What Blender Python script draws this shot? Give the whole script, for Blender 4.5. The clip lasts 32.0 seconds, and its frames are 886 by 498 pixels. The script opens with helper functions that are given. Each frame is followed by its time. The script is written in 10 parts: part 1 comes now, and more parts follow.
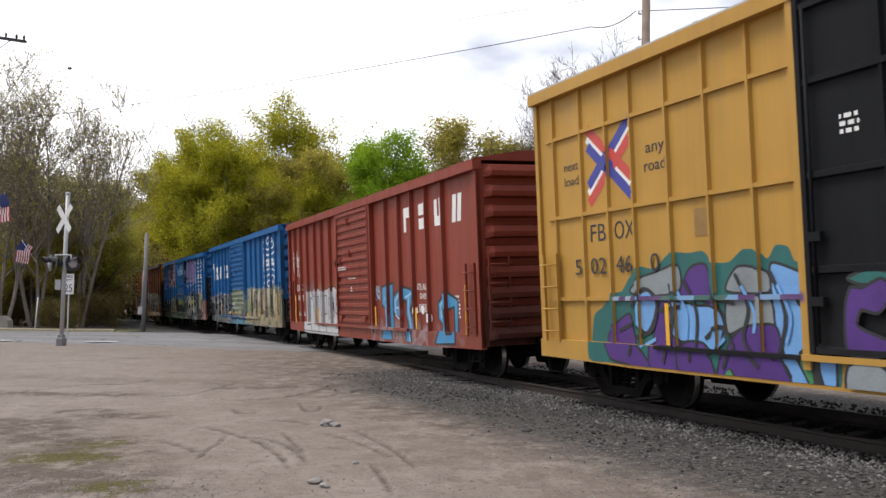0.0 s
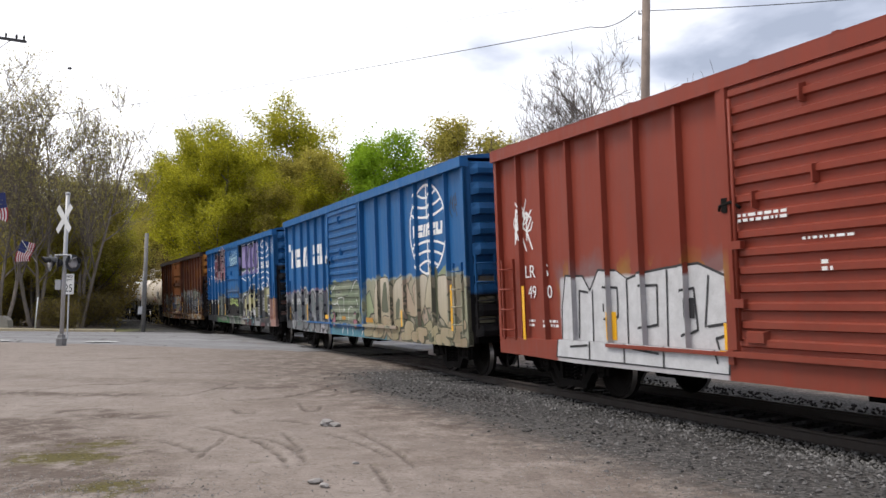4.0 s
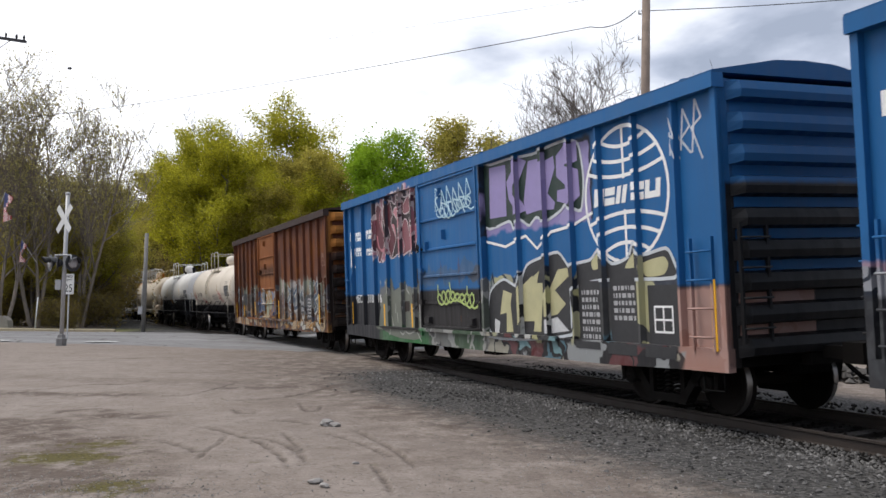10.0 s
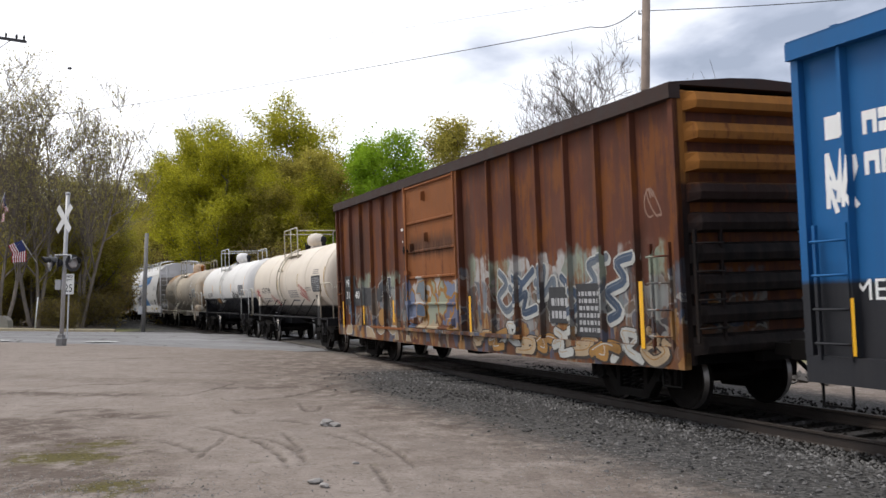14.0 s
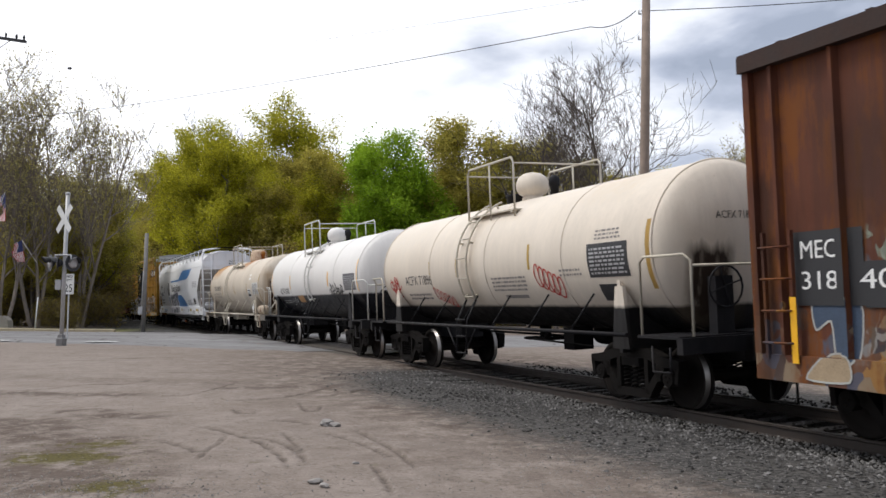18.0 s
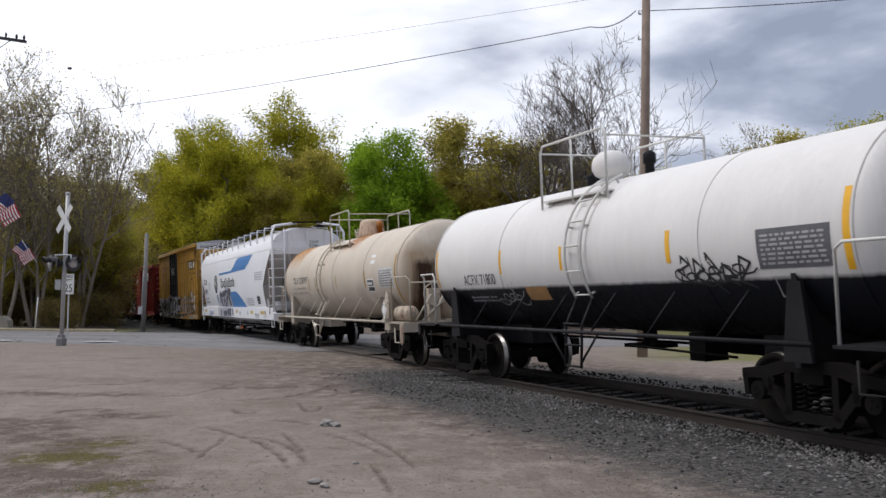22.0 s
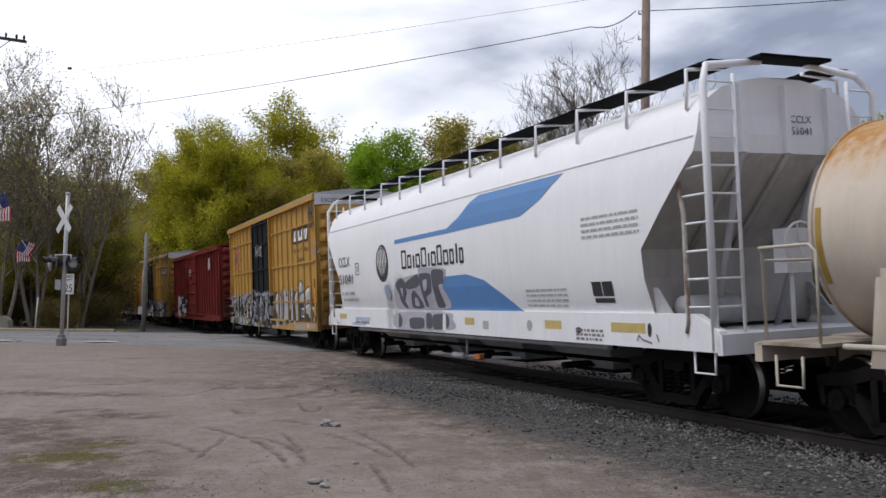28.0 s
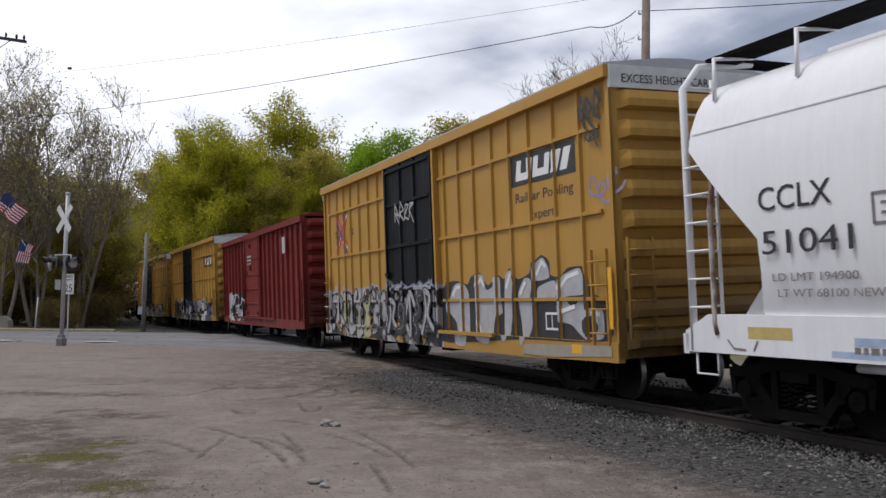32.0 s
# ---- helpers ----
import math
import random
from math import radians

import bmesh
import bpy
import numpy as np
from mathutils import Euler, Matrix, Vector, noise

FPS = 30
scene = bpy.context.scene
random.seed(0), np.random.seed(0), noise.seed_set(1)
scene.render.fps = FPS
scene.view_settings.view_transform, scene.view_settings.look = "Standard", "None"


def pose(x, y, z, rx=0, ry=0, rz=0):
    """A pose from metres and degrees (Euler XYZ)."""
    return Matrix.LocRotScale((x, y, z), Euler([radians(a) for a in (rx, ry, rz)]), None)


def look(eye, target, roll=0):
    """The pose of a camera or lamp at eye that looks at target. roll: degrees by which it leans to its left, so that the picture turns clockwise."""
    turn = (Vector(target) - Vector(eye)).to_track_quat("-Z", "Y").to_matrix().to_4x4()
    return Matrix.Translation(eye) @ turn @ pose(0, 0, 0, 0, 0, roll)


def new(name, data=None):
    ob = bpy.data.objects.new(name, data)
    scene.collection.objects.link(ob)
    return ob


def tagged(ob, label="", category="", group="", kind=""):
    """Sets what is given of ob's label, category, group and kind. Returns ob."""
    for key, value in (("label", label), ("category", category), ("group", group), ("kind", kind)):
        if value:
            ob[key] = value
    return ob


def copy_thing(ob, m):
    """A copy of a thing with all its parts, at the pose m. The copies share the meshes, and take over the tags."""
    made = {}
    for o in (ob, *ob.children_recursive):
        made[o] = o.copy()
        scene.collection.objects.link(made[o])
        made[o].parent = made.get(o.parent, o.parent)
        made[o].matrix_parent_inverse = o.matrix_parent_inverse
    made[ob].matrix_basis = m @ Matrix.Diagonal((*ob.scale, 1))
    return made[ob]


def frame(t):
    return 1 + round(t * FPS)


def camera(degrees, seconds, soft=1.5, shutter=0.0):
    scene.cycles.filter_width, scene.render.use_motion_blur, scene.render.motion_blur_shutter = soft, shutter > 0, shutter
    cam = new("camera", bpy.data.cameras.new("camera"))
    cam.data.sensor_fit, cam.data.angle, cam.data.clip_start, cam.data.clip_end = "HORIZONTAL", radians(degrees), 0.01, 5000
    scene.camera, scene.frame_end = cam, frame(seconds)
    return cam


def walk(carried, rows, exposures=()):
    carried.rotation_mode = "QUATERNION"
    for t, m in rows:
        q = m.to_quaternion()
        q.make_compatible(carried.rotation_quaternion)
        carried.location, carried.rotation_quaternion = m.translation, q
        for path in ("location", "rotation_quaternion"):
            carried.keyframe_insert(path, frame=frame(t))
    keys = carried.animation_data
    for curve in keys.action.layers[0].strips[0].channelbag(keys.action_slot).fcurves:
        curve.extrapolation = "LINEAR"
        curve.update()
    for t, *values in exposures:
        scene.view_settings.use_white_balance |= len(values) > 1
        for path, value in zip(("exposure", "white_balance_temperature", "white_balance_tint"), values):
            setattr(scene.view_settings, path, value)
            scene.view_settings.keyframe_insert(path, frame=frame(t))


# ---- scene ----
from mathutils import geometry

cam = camera(52.13, 32.0, soft=1.5, shutter=0.15)
STAND = pose(0, 0, 1.4225, 93.719, 0, 0) @ pose(0, 0, 0, 0, 0, 0.52)
walk(cam, [(0.0, STAND), (32.0, STAND)], exposures=[(0.0, 0.33, 6520, 11), (1.2, 0.36, 6500, 11), (3.0, 0.43, 6480, 11), (5.5, 0.35, 6450, 11), (9.0, 0.28, 6380, 10), (12.0, 0.21, 6390, 10), (14.0, 0.29, 6410, 10), (16.0, 0.36, 6450, 10), (17.2, 0.36, 6450, 10), (18.5, 0.07, 6360, 10), (23.0, -0.11, 6230, 12), (28.0, -0.18, 6180, 12), (32.0, -0.26, 6220, 12)])

# ---- light ----
SUN_UP, SUN_TURN = 60, -100          # degrees above the horizon, degrees from +y towards +x
world = bpy.data.worlds.new("overcast_sky")
scene.world = world
world.use_nodes = True


def build_sky():
    nt = world.node_tree
    nt.nodes.clear()
    N, Lk = nt.nodes.new, nt.links.new
    out, bg = N("ShaderNodeOutputWorld"), N("ShaderNodeBackground")
    sky = N("ShaderNodeTexSky")
    sky.sky_type, sky.sun_disc = "NISHITA", False
    sky.sun_elevation, sky.sun_rotation = radians(SUN_UP), radians(SUN_TURN)
    tc, mp = N("ShaderNodeTexCoord"), N("ShaderNodeMapping")
    mp.inputs["Scale"].default_value = (1.0, 1.0, 2.6)
    mp.inputs["Location"].default_value = (0.35, 0.1, 0.2)
    Lk(tc.outputs["Generated"], mp.inputs["Vector"])
    big, small = N("ShaderNodeTexNoise"), N("ShaderNodeTexNoise")
    big.inputs["Scale"].default_value, big.inputs["Detail"].default_value, big.inputs["Distortion"].default_value = 3.1, 7.0, 0.6
    small.inputs["Scale"].default_value, small.inputs["Detail"].default_value = 7.0, 7.0
    for n in (big, small):
        Lk(mp.outputs["Vector"], n.inputs["Vector"])
    # thinner, brighter cloud round the hidden sun
    dot = N("ShaderNodeVectorMath")
    dot.operation = "DOT_PRODUCT"
    e, a = radians(30), radians(-38)
    dot.inputs[1].default_value = (math.sin(a) * math.cos(e), math.cos(a) * math.cos(e), math.sin(e))
    Lk(tc.outputs["Generated"], dot.inputs[0])
    glow = N("ShaderNodeMapRange")
    glow.inputs["From Min"].default_value, glow.inputs["From Max"].default_value = 0.55, 1.0
    glow.inputs["To Min"].default_value, glow.inputs["To Max"].default_value = -0.33, 0.36
    Lk(dot.outputs["Value"], glow.inputs["Value"])
    m1, m2 = N("ShaderNodeMath"), N("ShaderNodeMath")
    m1.operation, m2.operation = "MULTIPLY_ADD", "ADD"
    m1.inputs[1].default_value = 0.7
    Lk(small.outputs["Fac"], m1.inputs[0])
    Lk(big.outputs["Fac"], m1.inputs[2])
    Lk(m1.outputs[0], m2.inputs[0])
    Lk(glow.outputs[0], m2.inputs[1])
    ramp = N("ShaderNodeValToRGB")
    els = ramp.color_ramp.elements
    els[0].position, els[0].color = 0.38, (3.3, 3.7, 4.6, 1)
    els[1].position, els[1].color = 1.0, (13.0, 13.0, 13.4, 1)
    for at, tone in ((0.50, (4.6, 5.0, 6.0, 1)), (0.60, (6.6, 6.9, 7.7, 1)), (0.70, (8.6, 8.8, 9.4, 1)), (0.84, (10.6, 10.7, 11.2, 1))):
        els.new(at).color = tone
    Lk(m2.outputs[0], ramp.inputs["Fac"])
    mix = N("ShaderNodeMix")
    mix.data_type = "RGBA"
    mix.inputs["Factor"].default_value = 0.93
    Lk(sky.outputs["Color"], mix.inputs["A"])
    Lk(ramp.outputs["Color"], mix.inputs["B"])
    bg.inputs["Strength"].default_value = 0.108
    Lk(mix.outputs["Result"], bg.inputs["Color"])
    Lk(bg.outputs[0], out.inputs["Surface"])


build_sky()
sun = new("sun", bpy.data.lights.new("sun", "SUN"))
sun.data.energy, sun.data.angle, sun.data.color = 2.0, radians(20), (1.0, 0.95, 0.88)
_a, _e = radians(SUN_TURN), radians(SUN_UP)
sun.matrix_world = look((math.sin(_a) * math.cos(_e) * 50, math.cos(_a) * math.cos(_e) * 50, math.sin(_e) * 50), (0, 0, 0))

# ---- the railway's line ----
# arc length runs from beside the camera into the distance; heading is measured from +y towards +x
SPEED, EASE = 4.3277, 0.000536
DRIFT = [0.193, 0.061, -0.042, -0.098, -0.114, -0.126, -0.111, -0.069, -0.018, 0.042, 0.102, 0.135, 0.135, 0.109, 0.043, -0.055, -0.188]   # metres, every two seconds
CANT = radians(2.886)               # the track leans towards the inside of its curve
GAUGE = 1.507                       # between the rail heads' middles
_S = np.arange(-200.0, 330.0, 0.25)
_U = np.clip(_S, -8, 118) / 100
_W = np.clip(_S - 50, 0, 68) / 100      # the bend eases out beyond the crossing
_T = -0.41417 - 0.04979 * _U + 0.69716 * _U ** 2 - 1.09773 * _U ** 3 + 1.0883 * _W ** 2 + 1.1199 * _W ** 3
_X, _Y = np.cumsum(np.sin(_T)) * 0.25, np.cumsum(np.cos(_T)) * 0.25
_k0 = int(np.argmin(abs(_S)))
_X += 12.1785 - _X[_k0] + GAUGE / 2 * np.cos(_T)
_Y += -6.688 - _Y[_k0] - GAUGE / 2 * np.sin(_T)


def rail_point(s, off=0.0):
    """A point beside the centre line: off metres to the side away from the camera."""
    t = float(np.interp(s, _S, _T))
    return (float(np.interp(s, _S, _X)) + off * math.cos(t), float(np.interp(s, _S, _Y)) - off * math.sin(t), t)


def run(t):
    return SPEED * t + EASE * (t - 16) ** 2 + float(np.interp(t, np.arange(17) * 2.0, DRIFT))


# ---- mesh helpers ----
def box(bm, x0, x1, y0, y1, z0, z1, m=None):
    v = [bm.verts.new((x, y, z)) for x in (x0, x1) for y in (y0, y1) for z in (z0, z1)]
    if m is not None:
        for w in v:
            w.co = m @ w.co
    for f in ((0, 1, 3, 2), (4, 6, 7, 5), (0, 4, 5, 1), (2, 3, 7, 6), (0, 2, 6, 4), (1, 5, 7, 3)):
        bm.faces.new([v[i] for i in f])


def tube(bm, pts, r, n=8, caps=True, smooth=True):
    """A round bar along points; r is one radius or one for each point."""
    pts = [Vector(p) for p in pts]
    rs = r if isinstance(r, (list, tuple)) else [r] * len(pts)
    rings, side = [], None
    for i, p in enumerate(pts):
        d = (pts[min(i + 1, len(pts) - 1)] - pts[max(i - 1, 0)]).normalized()
        if side is None:
            side = d.orthogonal().normalized()
        side = (side - d * side.dot(d)).normalized()
        up = d.cross(side)
        rings.append([bm.verts.new(p + (side * math.cos(a) + up * math.sin(a)) * rs[i]) for a in (2 * math.pi * k / n for k in range(n))])
    for a, b in zip(rings, rings[1:]):
        for k in range(n):
            f = bm.faces.new((a[k], a[(k + 1) % n], b[(k + 1) % n], b[k]))
            f.smooth = smooth
    if caps:
        bm.faces.new(rings[0][::-1])
        bm.faces.new(rings[-1])


def slab(bm, pts, y0, y1, axis="y"):
    """An outline in x, z (or y, z for axis x) with thickness."""
    def at(p, d):
        return (p[0], d, p[1]) if axis == "y" else (d, p[0], p[1]) if axis == "x" else (p[0], p[1], d)
    a = [bm.verts.new(at(p, y0)) for p in pts]
    b = [bm.verts.new(at(p, y1)) for p in pts]
    n = len(pts)
    bm.faces.new(a)
    bm.faces.new(b[::-1])
    for k in range(n):
        bm.faces.new((a[k], b[k], b[(k + 1) % n], a[(k + 1) % n]))


def lathe(bm, prof, n=24, axis="y", smooth=True):
    """Profile of (radius, distance along the axis), turned round the axis."""
    rings = []
    for r, d in prof:
        ring = []
        for k in range(n):
            a = 2 * math.pi * k / n
            c, s = r * math.cos(a), r * math.sin(a)
            ring.append(bm.verts.new((c, d, s) if axis == "y" else (d, c, s) if axis == "x" else (c, s, d)))
        rings.append(ring)
    for a, b in zip(rings, rings[1:]):
        for k in range(n):
            f = bm.faces.new((a[k], a[(k + 1) % n], b[(k + 1) % n], b[k]))
            f.smooth = smooth
    bm.faces.new(rings[0][::-1])
    bm.faces.new(rings[-1])


def mesh_of(name, bm, material):
    bmesh.ops.recalc_face_normals(bm, faces=bm.faces)
    me = bpy.data.meshes.new(name)
    bm.to_mesh(me)
    bm.free()
    me.materials.append(material)
    return me


def part(name, bm, material, parent=None, label="", at=None):
    """Links a bmesh, or a mesh that is shared, as one object under its thing."""
    me = bm if isinstance(bm, bpy.types.Mesh) else mesh_of(name, bm, material)
    ob = new(name, me)
    if parent is not None:
        ob.parent = parent
    if at is not None:
        ob.matrix_basis = at
    if label:
        ob["label"] = label
    if name in ("stencil_data", "graffiti_tag", "graffiti_highlight", "graffiti_glow", "graffiti_outline", "graffiti_line"):
        ob["kind"] = "stuff"
    return ob


def thing(name, label, category, group="", kind="", at=None):
    ob = new(name)
    ob.empty_display_size = 0.3
    if at is not None:
        ob.matrix_basis = at
    return tagged(ob, label, category, group, kind)


# ---- materials ----
class Nodes:
    def __init__(self, name):
        self.mat = bpy.data.materials.new(name)
        self.mat.use_nodes = True
        self.nt = self.mat.node_tree
        self.b = self.nt.nodes["Principled BSDF"]
        self.tc = self.nt.nodes.new("ShaderNodeTexCoord")

    def n(self, kind, **kw):
        node = self.nt.nodes.new("ShaderNode" + kind)
        if "operation" in kw:
            node.operation, node.use_clamp = kw["operation"], kw.get("use_clamp", False)
        if "interpolation_type" in kw:
            node.interpolation_type = kw["interpolation_type"]
        if "data_type" in kw:
            node.data_type, node.blend_type = kw["data_type"], kw["blend_type"]
        if "feature" in kw:
            node.feature = kw["feature"]
        return node

    def put(self, sock, v):
        if isinstance(v, bpy.types.NodeSocket):
            self.nt.links.new(v, sock)
        elif v is not None:
            sock.default_value = (*v, 1) if isinstance(v, tuple) and len(v) == 3 and sock.type == "RGBA" else v

    def math(self, op, a, b=None, c=None, clamp=False):
        m = self.n("Math", operation=op, use_clamp=clamp)
        for s, v in zip(m.inputs, (a, b, c)):
            self.put(s, v)
        return m.outputs[0]

    def coords(self, scale=(1, 1, 1), loc=(0, 0, 0), src="Object"):
        mp = self.n("Mapping")
        mp.inputs["Scale"].default_value, mp.inputs["Location"].default_value = scale, loc
        self.put(mp.inputs["Vector"], self.tc.outputs[src])
        return mp.outputs["Vector"]

    def noise(self, vec, scale, detail=4.0, rough=0.55, dist=0.0):
        t = self.n("TexNoise")
        self.put(t.inputs["Vector"], vec)
        for k, v in (("Scale", scale), ("Detail", detail), ("Roughness", rough), ("Distortion", dist)):
            t.inputs[k].default_value = v
        return t.outputs["Fac"]

    def span(self, v, a, b, c=0.0, d=1.0, smooth=False):
        m = self.n("MapRange", interpolation_type="SMOOTHSTEP" if smooth else "LINEAR")
        self.put(m.inputs["Value"], v)
        for k, w in (("From Min", a), ("From Max", b), ("To Min", c), ("To Max", d)):
            m.inputs[k].default_value = w
        return m.outputs[0]

    def mix(self, f, a, b, blend="MIX"):
        m = self.n("Mix", data_type="RGBA", blend_type=blend)
        self.put(m.inputs["Factor"], f)
        self.put(m.inputs["A"], a)
        self.put(m.inputs["B"], b)
        return m.outputs["Result"]

    def bump(self, h, strength=0.3, dist=0.02):
        m = self.n("Bump")
        m.inputs["Strength"].default_value, m.inputs["Distance"].default_value = strength, dist
        self.put(m.inputs["Height"], h)
        self.put(self.b.inputs["Normal"], m.outputs["Normal"])

    def done(self, colour, rough=0.6, metal=0.0, spec=0.5):
        self.put(self.b.inputs["Base Color"], colour)
        self.put(self.b.inputs["Roughness"], rough)
        self.put(self.b.inputs["Metallic"], metal)
        self.b.inputs["Specular IOR Level"].default_value = spec
        return self.mat


def plain(name, colour, rough=0.6, metal=0.0, var=0.35, scale=4.0, bump=0.15, spec=0.4):
    """A worn, slightly uneven surface of one colour."""
    k = Nodes(name)
    v = k.coords()
    big, fine = k.noise(v, scale, 5), k.noise(v, scale * 14, 4)
    f = k.math("MULTIPLY_ADD", fine, 0.4, k.math("MULTIPLY", big, 0.6))
    dark = tuple(c * (1 - var) for c in colour)
    light = tuple(min(c * (1 + var * 0.6), 0.9) for c in colour)
    if bump:
        k.bump(fine, bump, 0.01)
    return k.done(k.mix(k.span(f, 0.3, 0.7), dark, light), k.span(big, 0.3, 0.7, rough - 0.1, min(rough + 0.12, 1)), metal, spec)


RUST = (0.13, 0.045, 0.018)


def car_paint(name, base, zones=(), rust=0.0, fade=0.25, grime=0.3, under=None, rough=0.5, low=1.1, rustc=None, stains=(), spec=0.22):
    """Railway car paint: faded, streaked, with rust, road grime along the bottom and sprayed areas.
    zones: dicts with x0, x1, z0, z1, fills, line, cell, seed, wob, edge."""
    k = Nodes(name)
    v = k.coords()
    sep = k.n("SeparateXYZ")
    k.put(sep.inputs[0], v)
    X, Y, Z = sep.outputs
    big = k.noise(v, 0.7, 5)
    streak = k.noise(k.coords((5.0, 5.0, 0.35)), 1.6, 6, 0.65)
    fine = k.noise(v, 22, 4)
    pale = tuple(min(c * (1 + fade) + 0.03 * fade, 0.9) for c in base)
    deep = tuple(c * (1 - fade * 0.8) for c in base)
    col = k.mix(k.span(k.math("MULTIPLY_ADD", streak, 0.5, k.math("MULTIPLY", big, 0.5)), 0.32, 0.68), deep, pale)
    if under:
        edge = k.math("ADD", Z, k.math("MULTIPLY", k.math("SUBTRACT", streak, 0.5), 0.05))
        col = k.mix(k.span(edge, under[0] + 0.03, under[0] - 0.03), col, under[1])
    for q in zones:
        w = q.get("wob", 0.3)
        warp = k.noise(k.coords((1, 1, 1), (q["seed"] * 3.7, 0, 0)), 1.6, 2)
        warp2 = k.noise(k.coords((1, 1, 1), (0, 0, q["seed"] * 5.1)), 2.3, 2)
        bx = k.math("MULTIPLY_ADD", k.math("SUBTRACT", warp, 0.5), 2.2 * w, X)
        bz = k.math("MULTIPLY_ADD", k.math("SUBTRACT", warp2, 0.5), 2.6 * w, Z)
        e = q.get("edge", 0.03)
        mask = k.math("MULTIPLY", k.math("MULTIPLY", k.span(bx, q["x0"] - e, q["x0"] + e), k.span(bx, q["x1"] + e, q["x1"] - e)),
                      k.math("MULTIPLY", k.span(bz, q["z0"] - e, q["z0"] + e), k.span(bz, q["z1"] + e, q["z1"] - e)))
        cx, cz = q.get("cell", (0.7, 0.9))
        comb = k.n("CombineXYZ")
        k.put(comb.inputs[0], k.math("MULTIPLY_ADD", warp2, 1.6, k.math("DIVIDE", X, cx)))
        k.put(comb.inputs[1], float(q["seed"]) * 1.37)
        k.put(comb.inputs[2], k.math("MULTIPLY_ADD", warp, 1.6, k.math("DIVIDE", Z, cz)))
        cells, edges = k.n("TexVoronoi"), k.n("TexVoronoi", feature="DISTANCE_TO_EDGE")
        for t in (cells, edges):
            k.put(t.inputs["Vector"], comb.outputs[0])
            t.inputs["Scale"].default_value = 1.0
        csep = k.n("SeparateColor")
        k.put(csep.inputs[0], cells.outputs["Color"])
        ramp = k.n("ValToRGB")
        ramp.color_ramp.interpolation = "CONSTANT"
        els = ramp.color_ramp.elements
        fills = q["fills"]
        while len(els) < len(fills):
            els.new(1.0)
        for i, c in enumerate(fills):
            els[i].position, els[i].color = i / len(fills), (*c, 1)
        k.put(ramp.inputs["Fac"], csep.outputs[0])
        inner = k.mix(k.span(k.noise(v, 3.0, 3), 0.35, 0.75, 0.0, 0.16), ramp.outputs["Color"], q.get("shade", (0.3, 0.3, 0.3)))
        lw = q.get("lw", 0.07)
        if q.get("line") is not None:
            inner = k.mix(k.span(edges.outputs["Distance"], lw, lw * 0.7), inner, q["line"])
        if q.get("rim") is not None:
            tight = k.math("MULTIPLY", k.math("MULTIPLY", k.span(bx, q["x0"] + 0.05, q["x0"] + 0.07), k.span(bx, q["x1"] - 0.05, q["x1"] - 0.07)),
                           k.span(bz, q["z1"] - 0.06, q["z1"] - 0.08))
            inner = k.mix(tight, q["rim"], inner)
        if q.get("holes"):
            hole = k.span(k.noise(k.coords((1, 1, 1), (q["seed"], 0, 2)), 1.1, 3), 0.5 - q["holes"], 0.52 - q["holes"])
            mask = k.math("MULTIPLY", mask, hole)
        near = k.math("LESS_THAN", Y, 0.0)
        col = k.mix(k.math("MULTIPLY", k.math("MULTIPLY", mask, near), q.get("alpha", 0.93)), col, inner)
    # rust and grime
    rn = k.noise(k.coords((1.0, 1.0, 0.55), (7, 3, 1)), 1.9, 8, 0.68)
    col = k.mix(k.span(k.math("MULTIPLY_ADD", streak, 0.5, k.math("MULTIPLY", rn, 0.7)), 0.78 - rust * 0.45, 0.86 - rust * 0.4, 0, 0.85), col, rustc or RUST)
    for q in stains:               # run-down stains, and shade painted on car ends, with soft, ragged edges
        e, w = q.get("soft", 0.15), k.math("MULTIPLY", k.math("SUBTRACT", rn, 0.5), q.get("wob", 0.5))
        sx, sz = k.math("ADD", X, w), k.math("MULTIPLY_ADD", k.math("SUBTRACT", streak, 0.5), q.get("run", 0.5), Z)
        m = k.math("MULTIPLY", k.math("MULTIPLY", k.span(sx, q["x0"] - e, q["x0"] + e), k.span(sx, q["x1"] + e, q["x1"] - e)),
                   k.math("MULTIPLY", k.span(sz, q["z0"] - e, q["z0"] + e), k.span(sz, q["z1"] + e, q["z1"] - e)))
        if "y0" in q:
            m = k.math("MULTIPLY", m, k.span(Y, q["y0"] - e, q["y0"] + e))
        if "y1" in q:
            m = k.math("MULTIPLY", m, k.span(k.math("ADD", Y, w), q["y1"] + e, q["y1"] - e))
        col = k.mix(k.math("MULTIPLY", m, k.span(streak, 0.2, 0.75, 0.35 * q["alpha"], q["alpha"])), col, q["colour"])
    splash = k.math("MULTIPLY", k.span(Z, low + 1.2, low - 0.5), k.span(k.noise(k.coords((1, 1, 0.6)), 3.2, 6, 0.65), 0.3, 0.75))
    col = k.mix(k.math("MULTIPLY", splash, grime), col, (0.11, 0.085, 0.065))
    col = k.mix(k.span(fine, 0.55, 0.8, 0, 0.05 + grime * 0.12), col, (0.12, 0.09, 0.07))
    k.bump(k.math("MULTIPLY_ADD", fine, 0.15, k.noise(v, 1.8, 2)), 0.22, 0.03)
    return k.done(col, k.span(streak, 0.3, 0.7, rough - 0.12, rough + 0.2), 0.0, spec)


